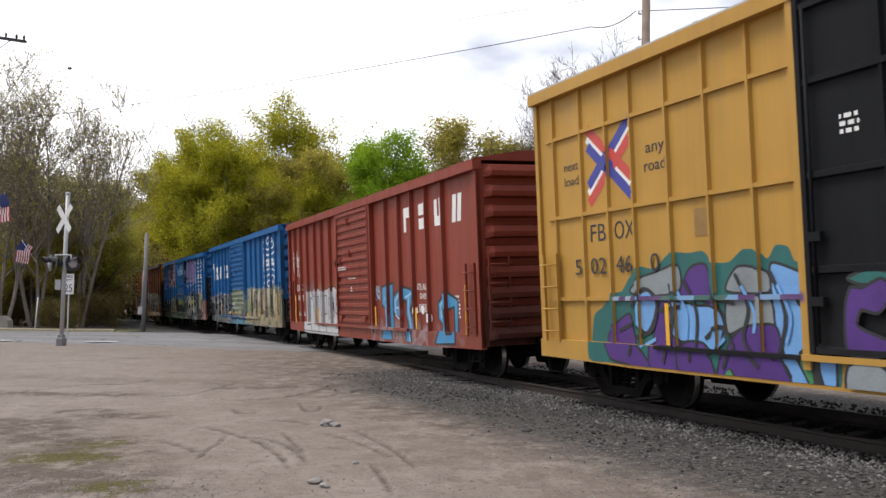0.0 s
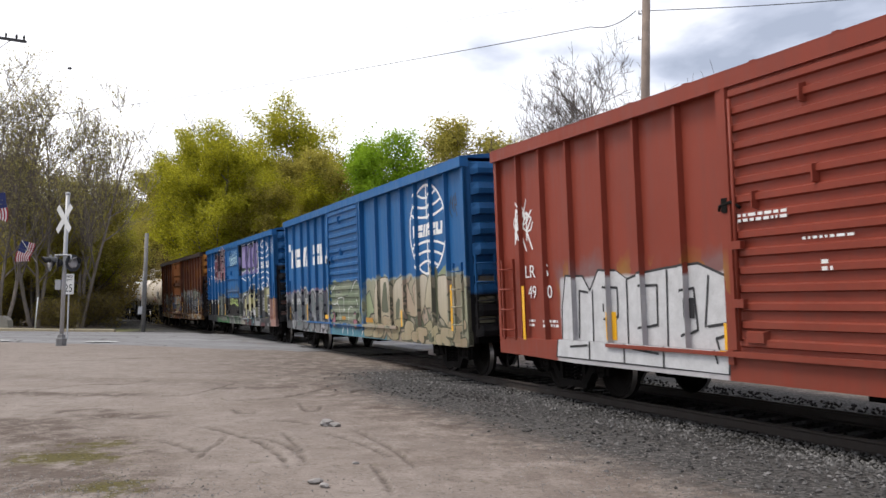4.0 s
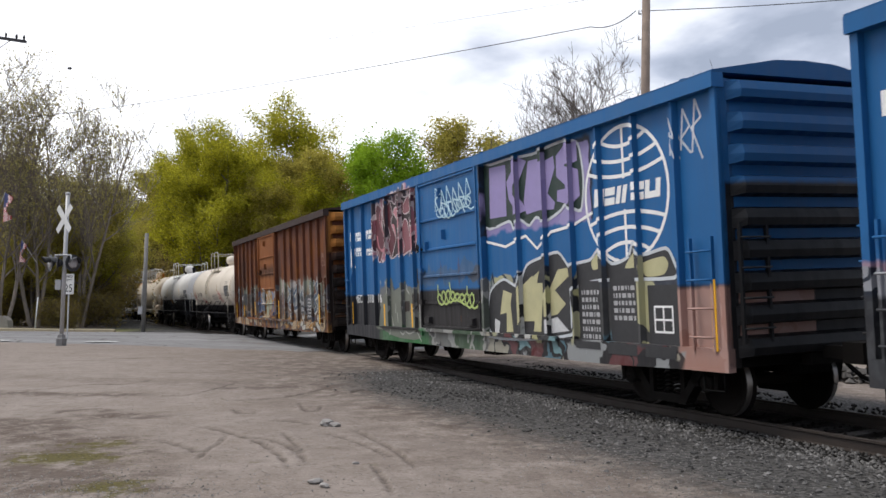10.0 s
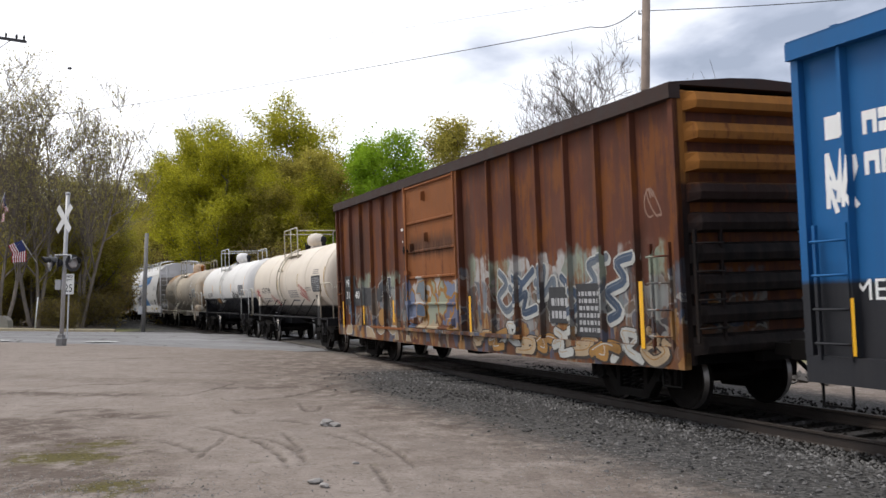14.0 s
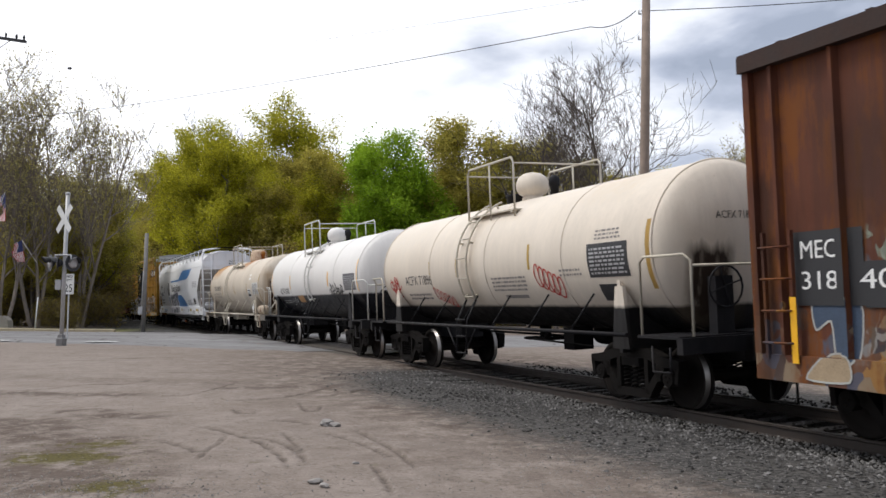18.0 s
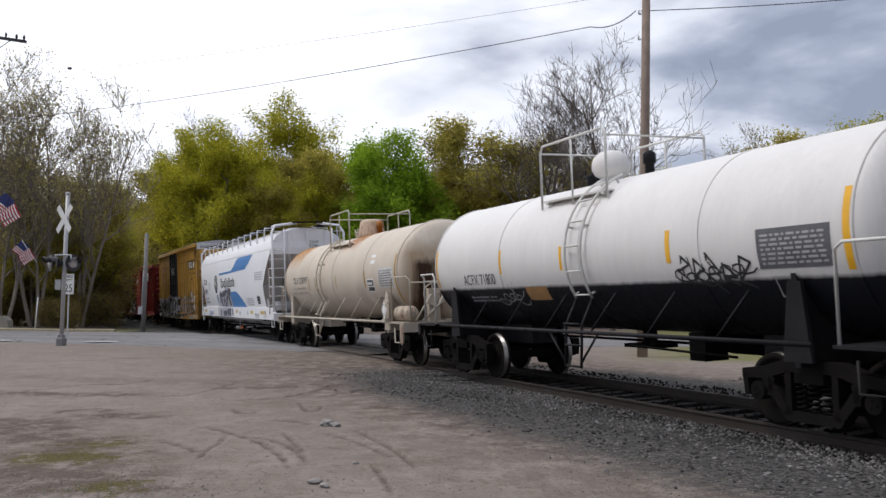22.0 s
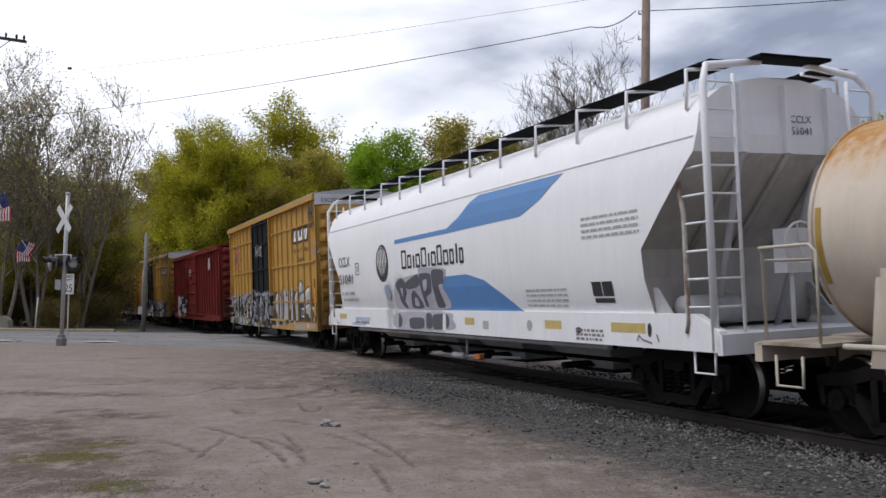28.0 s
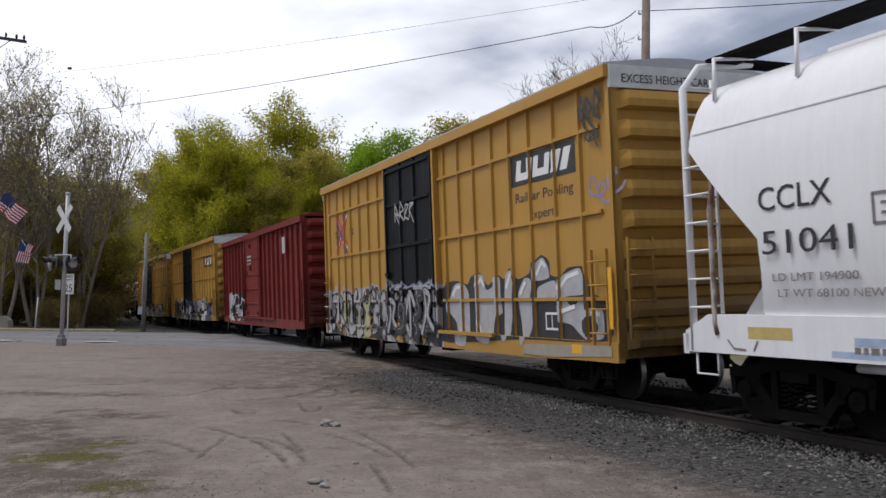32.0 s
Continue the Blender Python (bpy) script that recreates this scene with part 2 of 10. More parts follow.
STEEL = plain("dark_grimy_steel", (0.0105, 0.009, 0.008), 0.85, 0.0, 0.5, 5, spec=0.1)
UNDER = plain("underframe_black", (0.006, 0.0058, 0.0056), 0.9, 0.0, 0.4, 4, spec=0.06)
TREAD = plain("polished_wheel_steel", (0.30, 0.28, 0.26), 0.35, 0.9, 0.25, 9, 0.05)
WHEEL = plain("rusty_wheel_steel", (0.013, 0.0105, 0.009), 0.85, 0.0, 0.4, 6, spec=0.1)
WHITE = plain("white_lettering_paint", (0.78, 0.78, 0.76), 0.55, 0, 0.12, 6, 0.03)
BLACK = plain("black_lettering_paint", (0.03, 0.03, 0.032), 0.55, 0, 0.25, 6, 0.03)
YELLOW = plain("yellow_reflector_tape", (0.80, 0.42, 0.015), 0.4, 0, 0.12, 6, 0.03)
RAILTOP = plain("rail_steel", (0.034, 0.025, 0.020), 0.7, 0.15, 0.35, 5)
GREYPAINT = plain("galvanised_grey", (0.42, 0.42, 0.42), 0.5, 0.3, 0.2, 5)


# ---- writing and painted shapes ----
def writing(name, text, x, z, size, material, parent, y=-1.404, label="", width=None):
    """Letters on the side of a car that the camera sees; x is the left end, z the base line, size the height of capitals."""
    cu = bpy.data.curves.new(name, "FONT")
    cu.body, cu.size, cu.extrude, cu.fill_mode = text, size / 0.7, 0.0015, "FRONT"
    cu.resolution_u = 3
    tmp = new("tmp", cu)
    me = bpy.data.meshes.new_from_object(tmp)
    bpy.data.objects.remove(tmp)
    bpy.data.curves.remove(cu)
    co = np.empty(len(me.vertices) * 3)
    me.vertices.foreach_get("co", co)
    co = co.reshape(-1, 3)
    if len(co) and width:
        co[:, 0] = (co[:, 0] - co[:, 0].min()) * width / max(np.ptp(co[:, 0]), 1e-3)
    new_co = np.stack([co[:, 0] + x, y - co[:, 2], co[:, 1] + z], 1)
    me.vertices.foreach_set("co", new_co.ravel())
    me.materials.clear()
    me.materials.append(material)
    ob = part(name, me, material, parent, label)
    return ob


def clip(poly, x0, x1):
    for lim, sign in ((x0, 1), (x1, -1)):
        res = []
        for i, p in enumerate(poly):
            q = poly[(i + 1) % len(poly)]
            a, b = (p[0] - lim) * sign, (q[0] - lim) * sign
            if a >= 0:
                res.append(p)
            if a * b < 0:
                u = a / (a - b)
                res.append((lim, p[1] + (q[1] - p[1]) * u))
        poly = res
        if len(poly) < 3:
            return []
    return poly


def decal(name, polys, material, parent, posts=(), y=-1.404, y_post=-1.494, label="", half=0.045):
    """Painted convex shapes in x, z on a car's side, following the faces of its posts."""
    bm = bmesh.new()
    edges = [-99.0]
    for p in sorted(posts):
        edges += [p - half, p + half]
    edges.append(99.0)
    count = 0
    for poly in polys:
        # the low part lies on the projecting side sill, nothing goes below that
        for z0, z1, sill_d in ((0.665, 0.962, -0.084), (0.962, 99.0, 0.0)) if y > -1.47 else ((0.665, 99.0, 0.0),):
            band = [(px, pz) for pz, px in clip([(pz, px) for px, pz in poly], z0, z1)]
            if len(band) < 3:
                continue
            for i in range(len(edges) - 1) if not sill_d else (-1,):
                c = clip(list(band), edges[i], edges[i + 1]) if not sill_d else band
                if len(c) >= 3:
                    d = (y_post if i % 2 and not sill_d else y + sill_d) - 0.00012 * (count % 9)
                    count += 1
                    try:
                        bm.faces.new([bm.verts.new((px, d, pz)) for px, pz in c])
                    except ValueError:
                        pass
    me = bpy.data.meshes.new(name)
    bm.to_mesh(me)
    bm.free()
    me.materials.append(material)
    return part(name, me, material, parent, label)


def decals(name, polys, *args, **kw):
    """Each shape as a part of its own."""
    for poly in polys:
        decal(name, [poly], *args, **kw)


def stroke(pts, w):
    """Quads along a line of x, z points."""
    res = []
    for a, b in zip(pts, pts[1:]):
        d = Vector((b[0] - a[0], b[1] - a[1]))
        if d.length < 1e-5:
            continue
        d.normalize()
        n = Vector((-d.y, d.x)) * w / 2
        e = d * w * 0.25
        res.append([(a[0] - e.x - n.x, a[1] - e.y - n.y), (b[0] + e.x - n.x, b[1] + e.y - n.y), (b[0] + e.x + n.x, b[1] + e.y + n.y), (a[0] - e.x + n.x, a[1] - e.y + n.y)])
    return res


def smooth(pts, n=5):
    """A rounded line through points."""
    if len(pts) < 3:
        return list(pts)
    q = [pts[0]] + list(pts) + [pts[-1]]
    res = []
    for i in range(1, len(q) - 2):
        for k in range(n):
            t = k / n
            res.append(tuple(0.5 * (2 * q[i][c] + (q[i + 1][c] - q[i - 1][c]) * t + (2 * q[i - 1][c] - 5 * q[i][c] + 4 * q[i + 1][c] - q[i + 2][c]) * t * t
                                    + (3 * q[i][c] - q[i - 1][c] - 3 * q[i + 1][c] + q[i + 2][c]) * t ** 3) for c in (0, 1)))
    return res + [tuple(pts[-1])]


def fat(pts, w, round_ends=True):
    """A heavy stroke: quads with discs at the joints."""
    res = stroke(pts, w)
    for i, p in enumerate(pts):
        if round_ends or 0 < i < len(pts) - 1:
            res.append([(p[0] + w / 2 * math.cos(a), p[1] + w / 2 * math.sin(a)) for a in np.linspace(0, 2 * math.pi, 11)[:-1]])
    return res


def closed(pts, n=4):
    """A rounded closed outline through a few corners."""
    m, res = len(pts), []
    for i in range(m):
        a, b, c, d = pts[i - 1], pts[i], pts[(i + 1) % m], pts[(i + 2) % m]
        for k in range(n):
            t = k / n
            h = (2 * t ** 3 - 3 * t * t + 1, t ** 3 - 2 * t * t + t, 3 * t * t - 2 * t ** 3, t ** 3 - t * t)
            res.append(tuple(h[0] * b[q] + h[1] * (c[q] - a[q]) * 0.35 + h[2] * c[q] + h[3] * (d[q] - b[q]) * 0.35 for q in (0, 1)))
    return res


def sprayed(car, fill, line, pts, posts=(), k=0.0, y=-1.405, y_post=-1.496, half=0.045, lw=0.045, sharp=False, put=None):
    """One sprayed shape: a filled outline with an optional painted edge."""
    ring = list(pts) if sharp else closed(list(pts))
    put = put or (lambda name, polys, mat, q: decal(name, polys, mat, car, posts, y - 0.0018 * q, y_post - 0.0018 * q, half=half))
    tris = geometry.tessellate_polygon([[Vector((px, pz, 0)) for px, pz in ring]])
    put("graffiti_letter", [[ring[i] for i in t] for t in tris], fill, k)
    if line is not None:
        put("graffiti_outline", fat(ring + ring[:1], lw), line, k + 0.5)


def rect(x0, x1, z0, z1):
    return [(x0, z0), (x1, z0), (x1, z1), (x0, z1)]


def small_print(x0, x1, z0, z1, rows, seed, fill=0.6):
    """Rows of short bars for writing too small to read."""
    r = random.Random(seed)
    res, h = [], (z1 - z0) / rows
    for i in range(rows):
        x = x0
        while x < x1 - 0.03:
            w = min(r.uniform(0.05, 0.22) * max((x1 - x0) / 1.4, 0.5), x1 - x)
            res.append(rect(x, x + w, z0 + h * i, z0 + h * (i + fill)))
            x += w + 0.035
    return res


def scrawl(x0, x1, z0, z1, seed, n=26, w=0.035):
    """A looping spray-can tag."""
    r = random.Random(seed)
    pts, loops = [], max(3, int((x1 - x0) / 0.22))
    for i in range(loops * 8 + 1):
        u = i / (loops * 8)
        a = u * loops * 2 * math.pi
        rz = (z1 - z0) / 2 * (0.75 + 0.25 * math.sin(u * 9 + seed))
        pts.append((x0 + (x1 - x0) * u + math.cos(a) * 0.16, (z0 + z1) / 2 + math.sin(a) * rz + math.sin(u * 5 + seed) * 0.05))
    res = stroke(pts, w)
    for _ in range(3):
        x, z = r.uniform(x0, x1), r.uniform(z0, z1)
        res += stroke([(x, z), (x + r.uniform(-.2, .2), z + r.uniform(.1, .3))], w)
    return res


def angular(x0, x1, z0, z1, seed, w=0.05):
    """A spiky tag made of straight strokes."""
    r = random.Random(seed)
    n = max(3, int((x1 - x0) / 0.28))
    res = []
    for i in range(n):
        a, b = x0 + (x1 - x0) * i / n, x0 + (x1 - x0) * (i + 0.85) / n
        pts = [(a, z0 + r.uniform(0, .1)), (a + r.uniform(0, .1), z1 - r.uniform(0, .15)), (b, (z0 + z1) / 2 + r.uniform(-.15, .15)), (a, (z0 + z1) / 2 - r.uniform(0, .2)), (b, z0 - r.uniform(-.05, .15))]
        r.random() < 0.4 and pts.reverse()
        res += stroke(pts, w)
    return res

# ---- running gear ----
def wheelset_mesh(r):
    bm = bmesh.new()
    for side in (-1, 1):
        prof = [(0.11, 0.62), (0.12, 0.66), (r * 0.42, 0.70), (r * 0.78, 0.685), (r * 0.80, 0.655), (r + 0.027, 0.655), (r + 0.02, 0.69), (r, 0.705), (r - 0.006, 0.79),
                (r * 0.84, 0.795), (r * 0.80, 0.765), (r * 0.45, 0.745), (0.13, 0.80), (0.10, 0.82)]
        lathe(bm, [(a, side * b) for a, b in prof], 28)
        for k in range(3):          # bolt heads on the axle's end cap
            a = 2 * math.pi * k / 3
            tube(bm, [(0.045 * math.cos(a), side * 1.08, 0.045 * math.sin(a)), (0.045 * math.cos(a), side * 1.125, 0.045 * math.sin(a))], 0.016, 6)
    lathe(bm, [(0.075, -1.09), (0.085, -0.8), (0.085, 0.8), (0.075, 1.09)], 14)
    me = mesh_of("wheelset", bm, WHEEL)
    me.materials.append(TREAD)
    for f in me.polygons:
        c = f.center
        if math.hypot(c.x, c.z) > r * 0.975 and abs(c.y) > 0.72:
            f.material_index = 1
    return me


def side_frame_mesh(side):
    bm = bmesh.new()
    y0, y1 = side * 0.93, side * 1.09
    # cast frame: arched top member, tension member, columns and pedestal jaws
    slab(bm, [(-1.13, 0.60), (-1.13, 0.72), (-0.78, 0.76), (-0.42, 0.86), (0.42, 0.86), (0.78, 0.76), (1.13, 0.72), (1.13, 0.60), (0.72, 0.62), (0.36, 0.72), (-0.36, 0.72), (-0.72, 0.62)], y0, y1)
    for s in (-1, 1):
        slab(bm, [(s * 0.66, 0.64), (s * 0.80, 0.60), (s * 0.44, 0.20), (s * 0.30, 0.22)], y0, y1)
        slab(bm, [(s * 0.40, 0.74), (s * 0.31, 0.74), (s * 0.31, 0.22), (s * 0.40, 0.22)], y0, y1)
        slab(bm, [(s * 1.13, 0.66), (s * 1.04, 0.66), (s * 1.02, 0.40), (s * 1.09, 0.38)], y0, y1)
        slab(bm, [(s * 0.58, 0.64), (s * 0.68, 0.64), (s * 0.70, 0.42), (s * 0.62, 0.40)], y0, y1)
    slab(bm, [(-0.46, 0.20), (-0.40, 0.14), (0.40, 0.14), (0.46, 0.20), (0.40, 0.26), (-0.40, 0.26)], y0, y1)
    return mesh_of("side_frame", bm, STEEL)


def spring_mesh(x, side):
    """One coil spring of the nest."""
    bm = bmesh.new()
    pts = [(x + 0.062 * math.cos(t), side * 1.02 + 0.062 * math.sin(t), 0.27 + 0.30 * t / 31.4) for t in np.linspace(0, 31.4, 41)]
    tube(bm, pts, 0.015, 5)
    return mesh_of("coil_spring", bm, STEEL)


def bolster_mesh():
    bm = bmesh.new()
    slab(bm, [(-1.12, 0.60), (-1.12, 0.72), (-0.5, 0.82), (0.5, 0.82), (1.12, 0.72), (1.12, 0.60), (0.5, 0.50), (-0.5, 0.50)], -0.22, 0.22, "x")
    box(bm, -0.6, 0.6, -0.12, 0.12, 0.42, 0.56)
    for s in (-1, 1):               # brake beams and shoes
        box(bm, s * 0.52 - 0.04, s * 0.52 + 0.04, -0.8, 0.8, 0.36, 0.44)
        for q in (-1, 1):
            box(bm, s * 0.46 - 0.06, s * 0.46 + 0.02, q * 0.74 - 0.05, q * 0.74 + 0.05, 0.30, 0.58)
    return mesh_of("bolster", bm, STEEL)


def adapter_mesh(x, side):
    bm = bmesh.new()
    tube(bm, [(x, side * 0.95, 0.455), (x, side * 1.10, 0.455)], 0.115, 14)
    box(bm, x - 0.13, x + 0.13, side * 0.95 - 0.05, side * 0.95 + 0.12, 0.53, 0.63)
    return mesh_of("bearing_adapter", bm, STEEL)


GEAR = dict(wheels=wheelset_mesh(0.455), frame_l=side_frame_mesh(1), frame_r=side_frame_mesh(-1), springs=[spring_mesh(x, q) for x in (-0.19, 0.0, 0.19) for q in (-1, 1)], bolster=bolster_mesh(),
            adapters=[adapter_mesh(x, s) for x in (-0.87, 0.87) for s in (-1, 1)])
WHEELSETS = []
TRAIN = []


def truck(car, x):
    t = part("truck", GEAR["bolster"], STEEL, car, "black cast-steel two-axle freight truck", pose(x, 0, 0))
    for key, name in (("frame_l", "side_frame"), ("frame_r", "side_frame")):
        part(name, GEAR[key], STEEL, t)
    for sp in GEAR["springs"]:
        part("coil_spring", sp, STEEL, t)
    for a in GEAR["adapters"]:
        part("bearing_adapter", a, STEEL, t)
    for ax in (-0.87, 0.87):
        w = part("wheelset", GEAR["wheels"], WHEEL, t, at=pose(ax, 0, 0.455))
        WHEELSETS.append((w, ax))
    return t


def coupler(car, x, d):
    bm = bmesh.new()
    box(bm, min(x, x + d * 0.55), max(x, x + d * 0.55), -0.08, 0.08, 0.80, 0.96)
    slab(bm, [(x + d * 0.52, -0.16), (x + d * 0.85, -0.18), (x + d * 0.90, 0.02), (x + d * 0.74, 0.06), (x + d * 0.78, 0.17), (x + d * 0.52, 0.15)], 0.76, 1.02, "z")
    box(bm, min(x - d * 0.1, x + d * 0.12), max(x - d * 0.1, x + d * 0.12), -0.28, 0.28, 0.72, 1.06)
    part("coupler", bm, STEEL, car, "rusty steel knuckle coupler")
    bm = bmesh.new()
    pts = [(x + d * u, 0.32 + 0.06 * math.sin(u * 3), 0.82 - 0.32 * math.sin(u * 3.4)) for u in (0, .15, .3, .45, .6, .75, .88)]
    tube(bm, pts, 0.03, 8)
    part("brake_hose", bm, UNDER, car)


def ladder(car, x, y, z0, z1, material, n=4, w=0.42, along="x", name="ladder"):
    bm = bmesh.new()
    out = -0.10 if y < 0 else 0.10
    for k in range(n):
        z = z0 + (z1 - z0) * (k + 0.5) / n
        if along == "x":
            tube(bm, [(x - w / 2, y, z), (x - w / 2, y + out, z), (x + w / 2, y + out, z), (x + w / 2, y, z)], 0.014, 6)
        else:
            d = 0.10 if x > 0 else -0.10
            tube(bm, [(x, y - w / 2, z), (x + d, y - w / 2, z), (x + d, y + w / 2, z), (x, y + w / 2, z)], 0.014, 6)
    for s in (-1, 1):
        if along == "x":
            box(bm, x + s * w / 2 - 0.02, x + s * w / 2 + 0.02, min(y, y + out * 0.5), max(y, y + out * 0.5), z0, z1)
        else:
            d = 0.05 if x > 0 else -0.05
            box(bm, min(x, x + d), max(x, x + d), y + s * w / 2 - 0.02, y + s * w / 2 + 0.02, z0, z1)
    return part(name, bm, material, car)


def stirrup(car, x, y, z, material, w=0.4):
    bm = bmesh.new()
    tube(bm, [(x - w / 2, y, z + 0.05), (x - w / 2, y, z - 0.30), (x + w / 2, y, z - 0.30), (x + w / 2, y, z + 0.05)], 0.018, 6)
    part("step", bm, material, car)


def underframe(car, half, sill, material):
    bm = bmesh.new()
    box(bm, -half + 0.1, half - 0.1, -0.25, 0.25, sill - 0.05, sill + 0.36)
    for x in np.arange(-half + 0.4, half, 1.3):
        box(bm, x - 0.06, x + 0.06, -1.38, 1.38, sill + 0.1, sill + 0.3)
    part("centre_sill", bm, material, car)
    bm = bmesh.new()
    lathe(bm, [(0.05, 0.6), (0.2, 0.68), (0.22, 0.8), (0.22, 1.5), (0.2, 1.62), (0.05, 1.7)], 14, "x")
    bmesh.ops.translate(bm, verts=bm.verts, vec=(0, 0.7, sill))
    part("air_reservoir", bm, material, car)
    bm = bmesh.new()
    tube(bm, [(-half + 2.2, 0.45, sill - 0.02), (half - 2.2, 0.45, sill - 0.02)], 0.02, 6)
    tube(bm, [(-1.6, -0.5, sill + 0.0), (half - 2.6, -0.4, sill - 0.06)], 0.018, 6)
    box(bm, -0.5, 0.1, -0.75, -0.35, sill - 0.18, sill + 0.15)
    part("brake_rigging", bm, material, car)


def boxcar(name_label, body_mat, end_mat, s_front, length, eave, peak, sill, posts, door, door_mat, post_d=0.09, post_w=0.09, rails=(), group="freight train", roof_mat=None, ribs=9, band=None, door_kind="ribbed", lip=None):
    """A box car. posts: x of the side posts; door: x0, x1; rails: heights of lengthwise side ribs."""
    car = thing("boxcar", name_label, "box car", group)
    h = length / 2
    roof_mat = roof_mat or end_mat
    # core shell
    bm = bmesh.new()
    box(bm, -h + 0.04, h - 0.04, -1.40, 1.40, sill + 0.25, eave - 0.02)
    part("body", bm, body_mat, car)
    for s in (-1, 1):
        bm = bmesh.new()
        box(bm, -h - 0.02, h + 0.02, min(s * 1.36, s * 1.545), max(s * 1.36, s * 1.545), eave - 0.14, eave + 0.045)
        part("top_chord", bm, lip or body_mat, car)
        bm = bmesh.new()
        slab(bm, [(-h, sill + 0.05), (-h, sill + 0.34), (h, sill + 0.34), (h, sill + 0.05), (h - 1.0, sill + 0.04), (h - 2.6, sill), (-h + 2.6, sill), (-h + 1.0, sill + 0.04)], min(s * 1.37, s * 1.485), max(s * 1.37, s * 1.485))
        part("side_sill", bm, body_mat, car)
        for x in list(posts) + [-h + 0.05, h - 0.05]:
            bm = bmesh.new()
            y0, y1 = s * 1.40, s * (1.40 + post_d)
            q = 0.5 * (post_w if abs(abs(x) - h) > 0.1 else 0.10)
            a = 0.55 * q if abs(abs(x) - h) > 0.1 else q
            z0, z1 = sill + 0.342, eave - 0.142
            v = [bm.verts.new(p) for z in (z0, z1) for p in ((x - q, y0, z), (x - a, y1, z), (x + a, y1, z), (x + q, y0, z))]
            for i in range(3):
                bm.faces.new((v[i], v[i + 1], v[i + 5], v[i + 4]))
            bm.faces.new((v[0], v[3], v[2], v[1]))
            bm.faces.new((v[4], v[5], v[6], v[7]))
            part("side_post", bm, body_mat, car)
        for z in rails:
            for x0, x1 in ((-h + 0.35, door[0] - 0.12), (door[1] + 0.12, h - 0.35)):
                bm = bmesh.new()
                y1 = s * (1.40 + post_d * 0.86)
                box(bm, x0, x1, min(s * 1.39, y1), max(s * 1.39, y1), z - 0.03, z + 0.03)
                part("side_rib", bm, body_mat, car)
        # the door, its posts and tracks
        door_panel(car, door, sill, eave, s, door_kind, door_mat)
        for x in (door[0] - 0.06, door[1] + 0.06):
            bm = bmesh.new()
            box(bm, x - 0.05, x + 0.05, min(s * 1.39, s * 1.525), max(s * 1.39, s * 1.525), sill + 0.2, eave - 0.14)
            part("door_post", bm, body_mat, car)
        bm = bmesh.new()
        box(bm, door[0] - 0.1, door[1] + (door[1] - door[0]) * 0.9, min(s * 1.48, s * 1.56), max(s * 1.48, s * 1.56), sill + 0.30, sill + 0.37)
        part("door_track", bm, body_mat, car)
        bm = bmesh.new()
        tube(bm, [(door[0] + 0.18, s * 1.57, sill + 0.5), (door[0] + 0.18, s * 1.57, eave - 0.3)], 0.022, 8)
        for z in (sill + 0.9, sill + 1.6):
            box(bm, door[0] + 0.10, door[0] + 0.30, min(s * 1.54, s * 1.61), max(s * 1.54, s * 1.61), z, z + 0.10)
        part("locking_bar", bm, door_mat, car)
    # roof: low ridge with cross ribs
    bm = bmesh.new()
    outline = [(-1.53, eave + 0.047), (-1.53, eave + 0.075), (-0.5, peak + 0.02), (0, peak + 0.04), (0.5, peak + 0.02), (1.53, eave + 0.075), (1.53, eave + 0.047)]
    slab(bm, outline, -h - 0.02, h + 0.02, "x")
    for i in range(13):
        x = -h + length * (i + 0.5) / 13
        slab(bm, [(-1.50, eave + 0.07), (-1.50, eave + 0.10), (0, peak + 0.07), (1.50, eave + 0.10), (1.50, eave + 0.07), (0, peak + 0.03)], x - 0.04, x + 0.04, "x")
    part("roof", bm, roof_mat, car)
    # corrugated ends
    for s in (-1, 1):
        bm = bmesh.new()
        z0, z1 = sill + 0.1, eave - (0.30 if band else 0.02)
        n = ribs
        zs, dep = [], []
        for i in range(n):
            za, zb = z0 + (z1 - z0) * i / n, z0 + (z1 - z0) * (i + 1) / n
            for u, dd in ((0.0, -0.06), (0.30, -0.06), (0.38, 0.14), (0.62, 0.16), (0.90, 0.12)):
                zs.append(za + (zb - za) * u)
                dep.append(dd)
        zs.append(z1)
        dep.append(-0.03)
        prev = None
        for z, dd in zip(zs, dep):
            row = [bm.verts.new((s * (h + (dd if abs(y) < 1.3 else 0)), y, z)) for y in (-1.46, -1.32, -1.2, 1.2, 1.32, 1.46)]
            if prev:
                for a in range(5):
                    bm.faces.new((prev[a], prev[a + 1], row[a + 1], row[a]))
            prev = row
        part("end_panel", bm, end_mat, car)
        if band:
            bm = bmesh.new()
            box(bm, min(s * (h - 0.01), s * (h + 0.06)), max(s * (h - 0.01), s * (h + 0.06)), -1.46, 1.46, z1, eave + 0.044)
            part("end_band", bm, band, car, "white painted height-warning band")
        ladder(car, s * (h + 0.09), -1.1, sill + 0.4, sill + 1.9, end_mat, 4, 0.42, "y")
        coupler(car, s * h, s)
        for y in (-1.42, 1.42):
            stirrup(car, s * (h - 0.35), y, sill + 0.1, UNDER)
    for x in (-h + 0.42, h - 0.42):
        ladder(car, x, -1.46, sill + 0.3, sill + 1.75, body_mat, 4)
    # brake wheel on the trailing end
    bm = bmesh.new()
    ring = [(-h - 0.30, 0.55 + 0.28 * math.cos(a), 2.3 + 0.28 * math.sin(a)) for a in np.linspace(0, 2 * math.pi, 17)]
    tube(bm, ring, 0.015, 6, False)
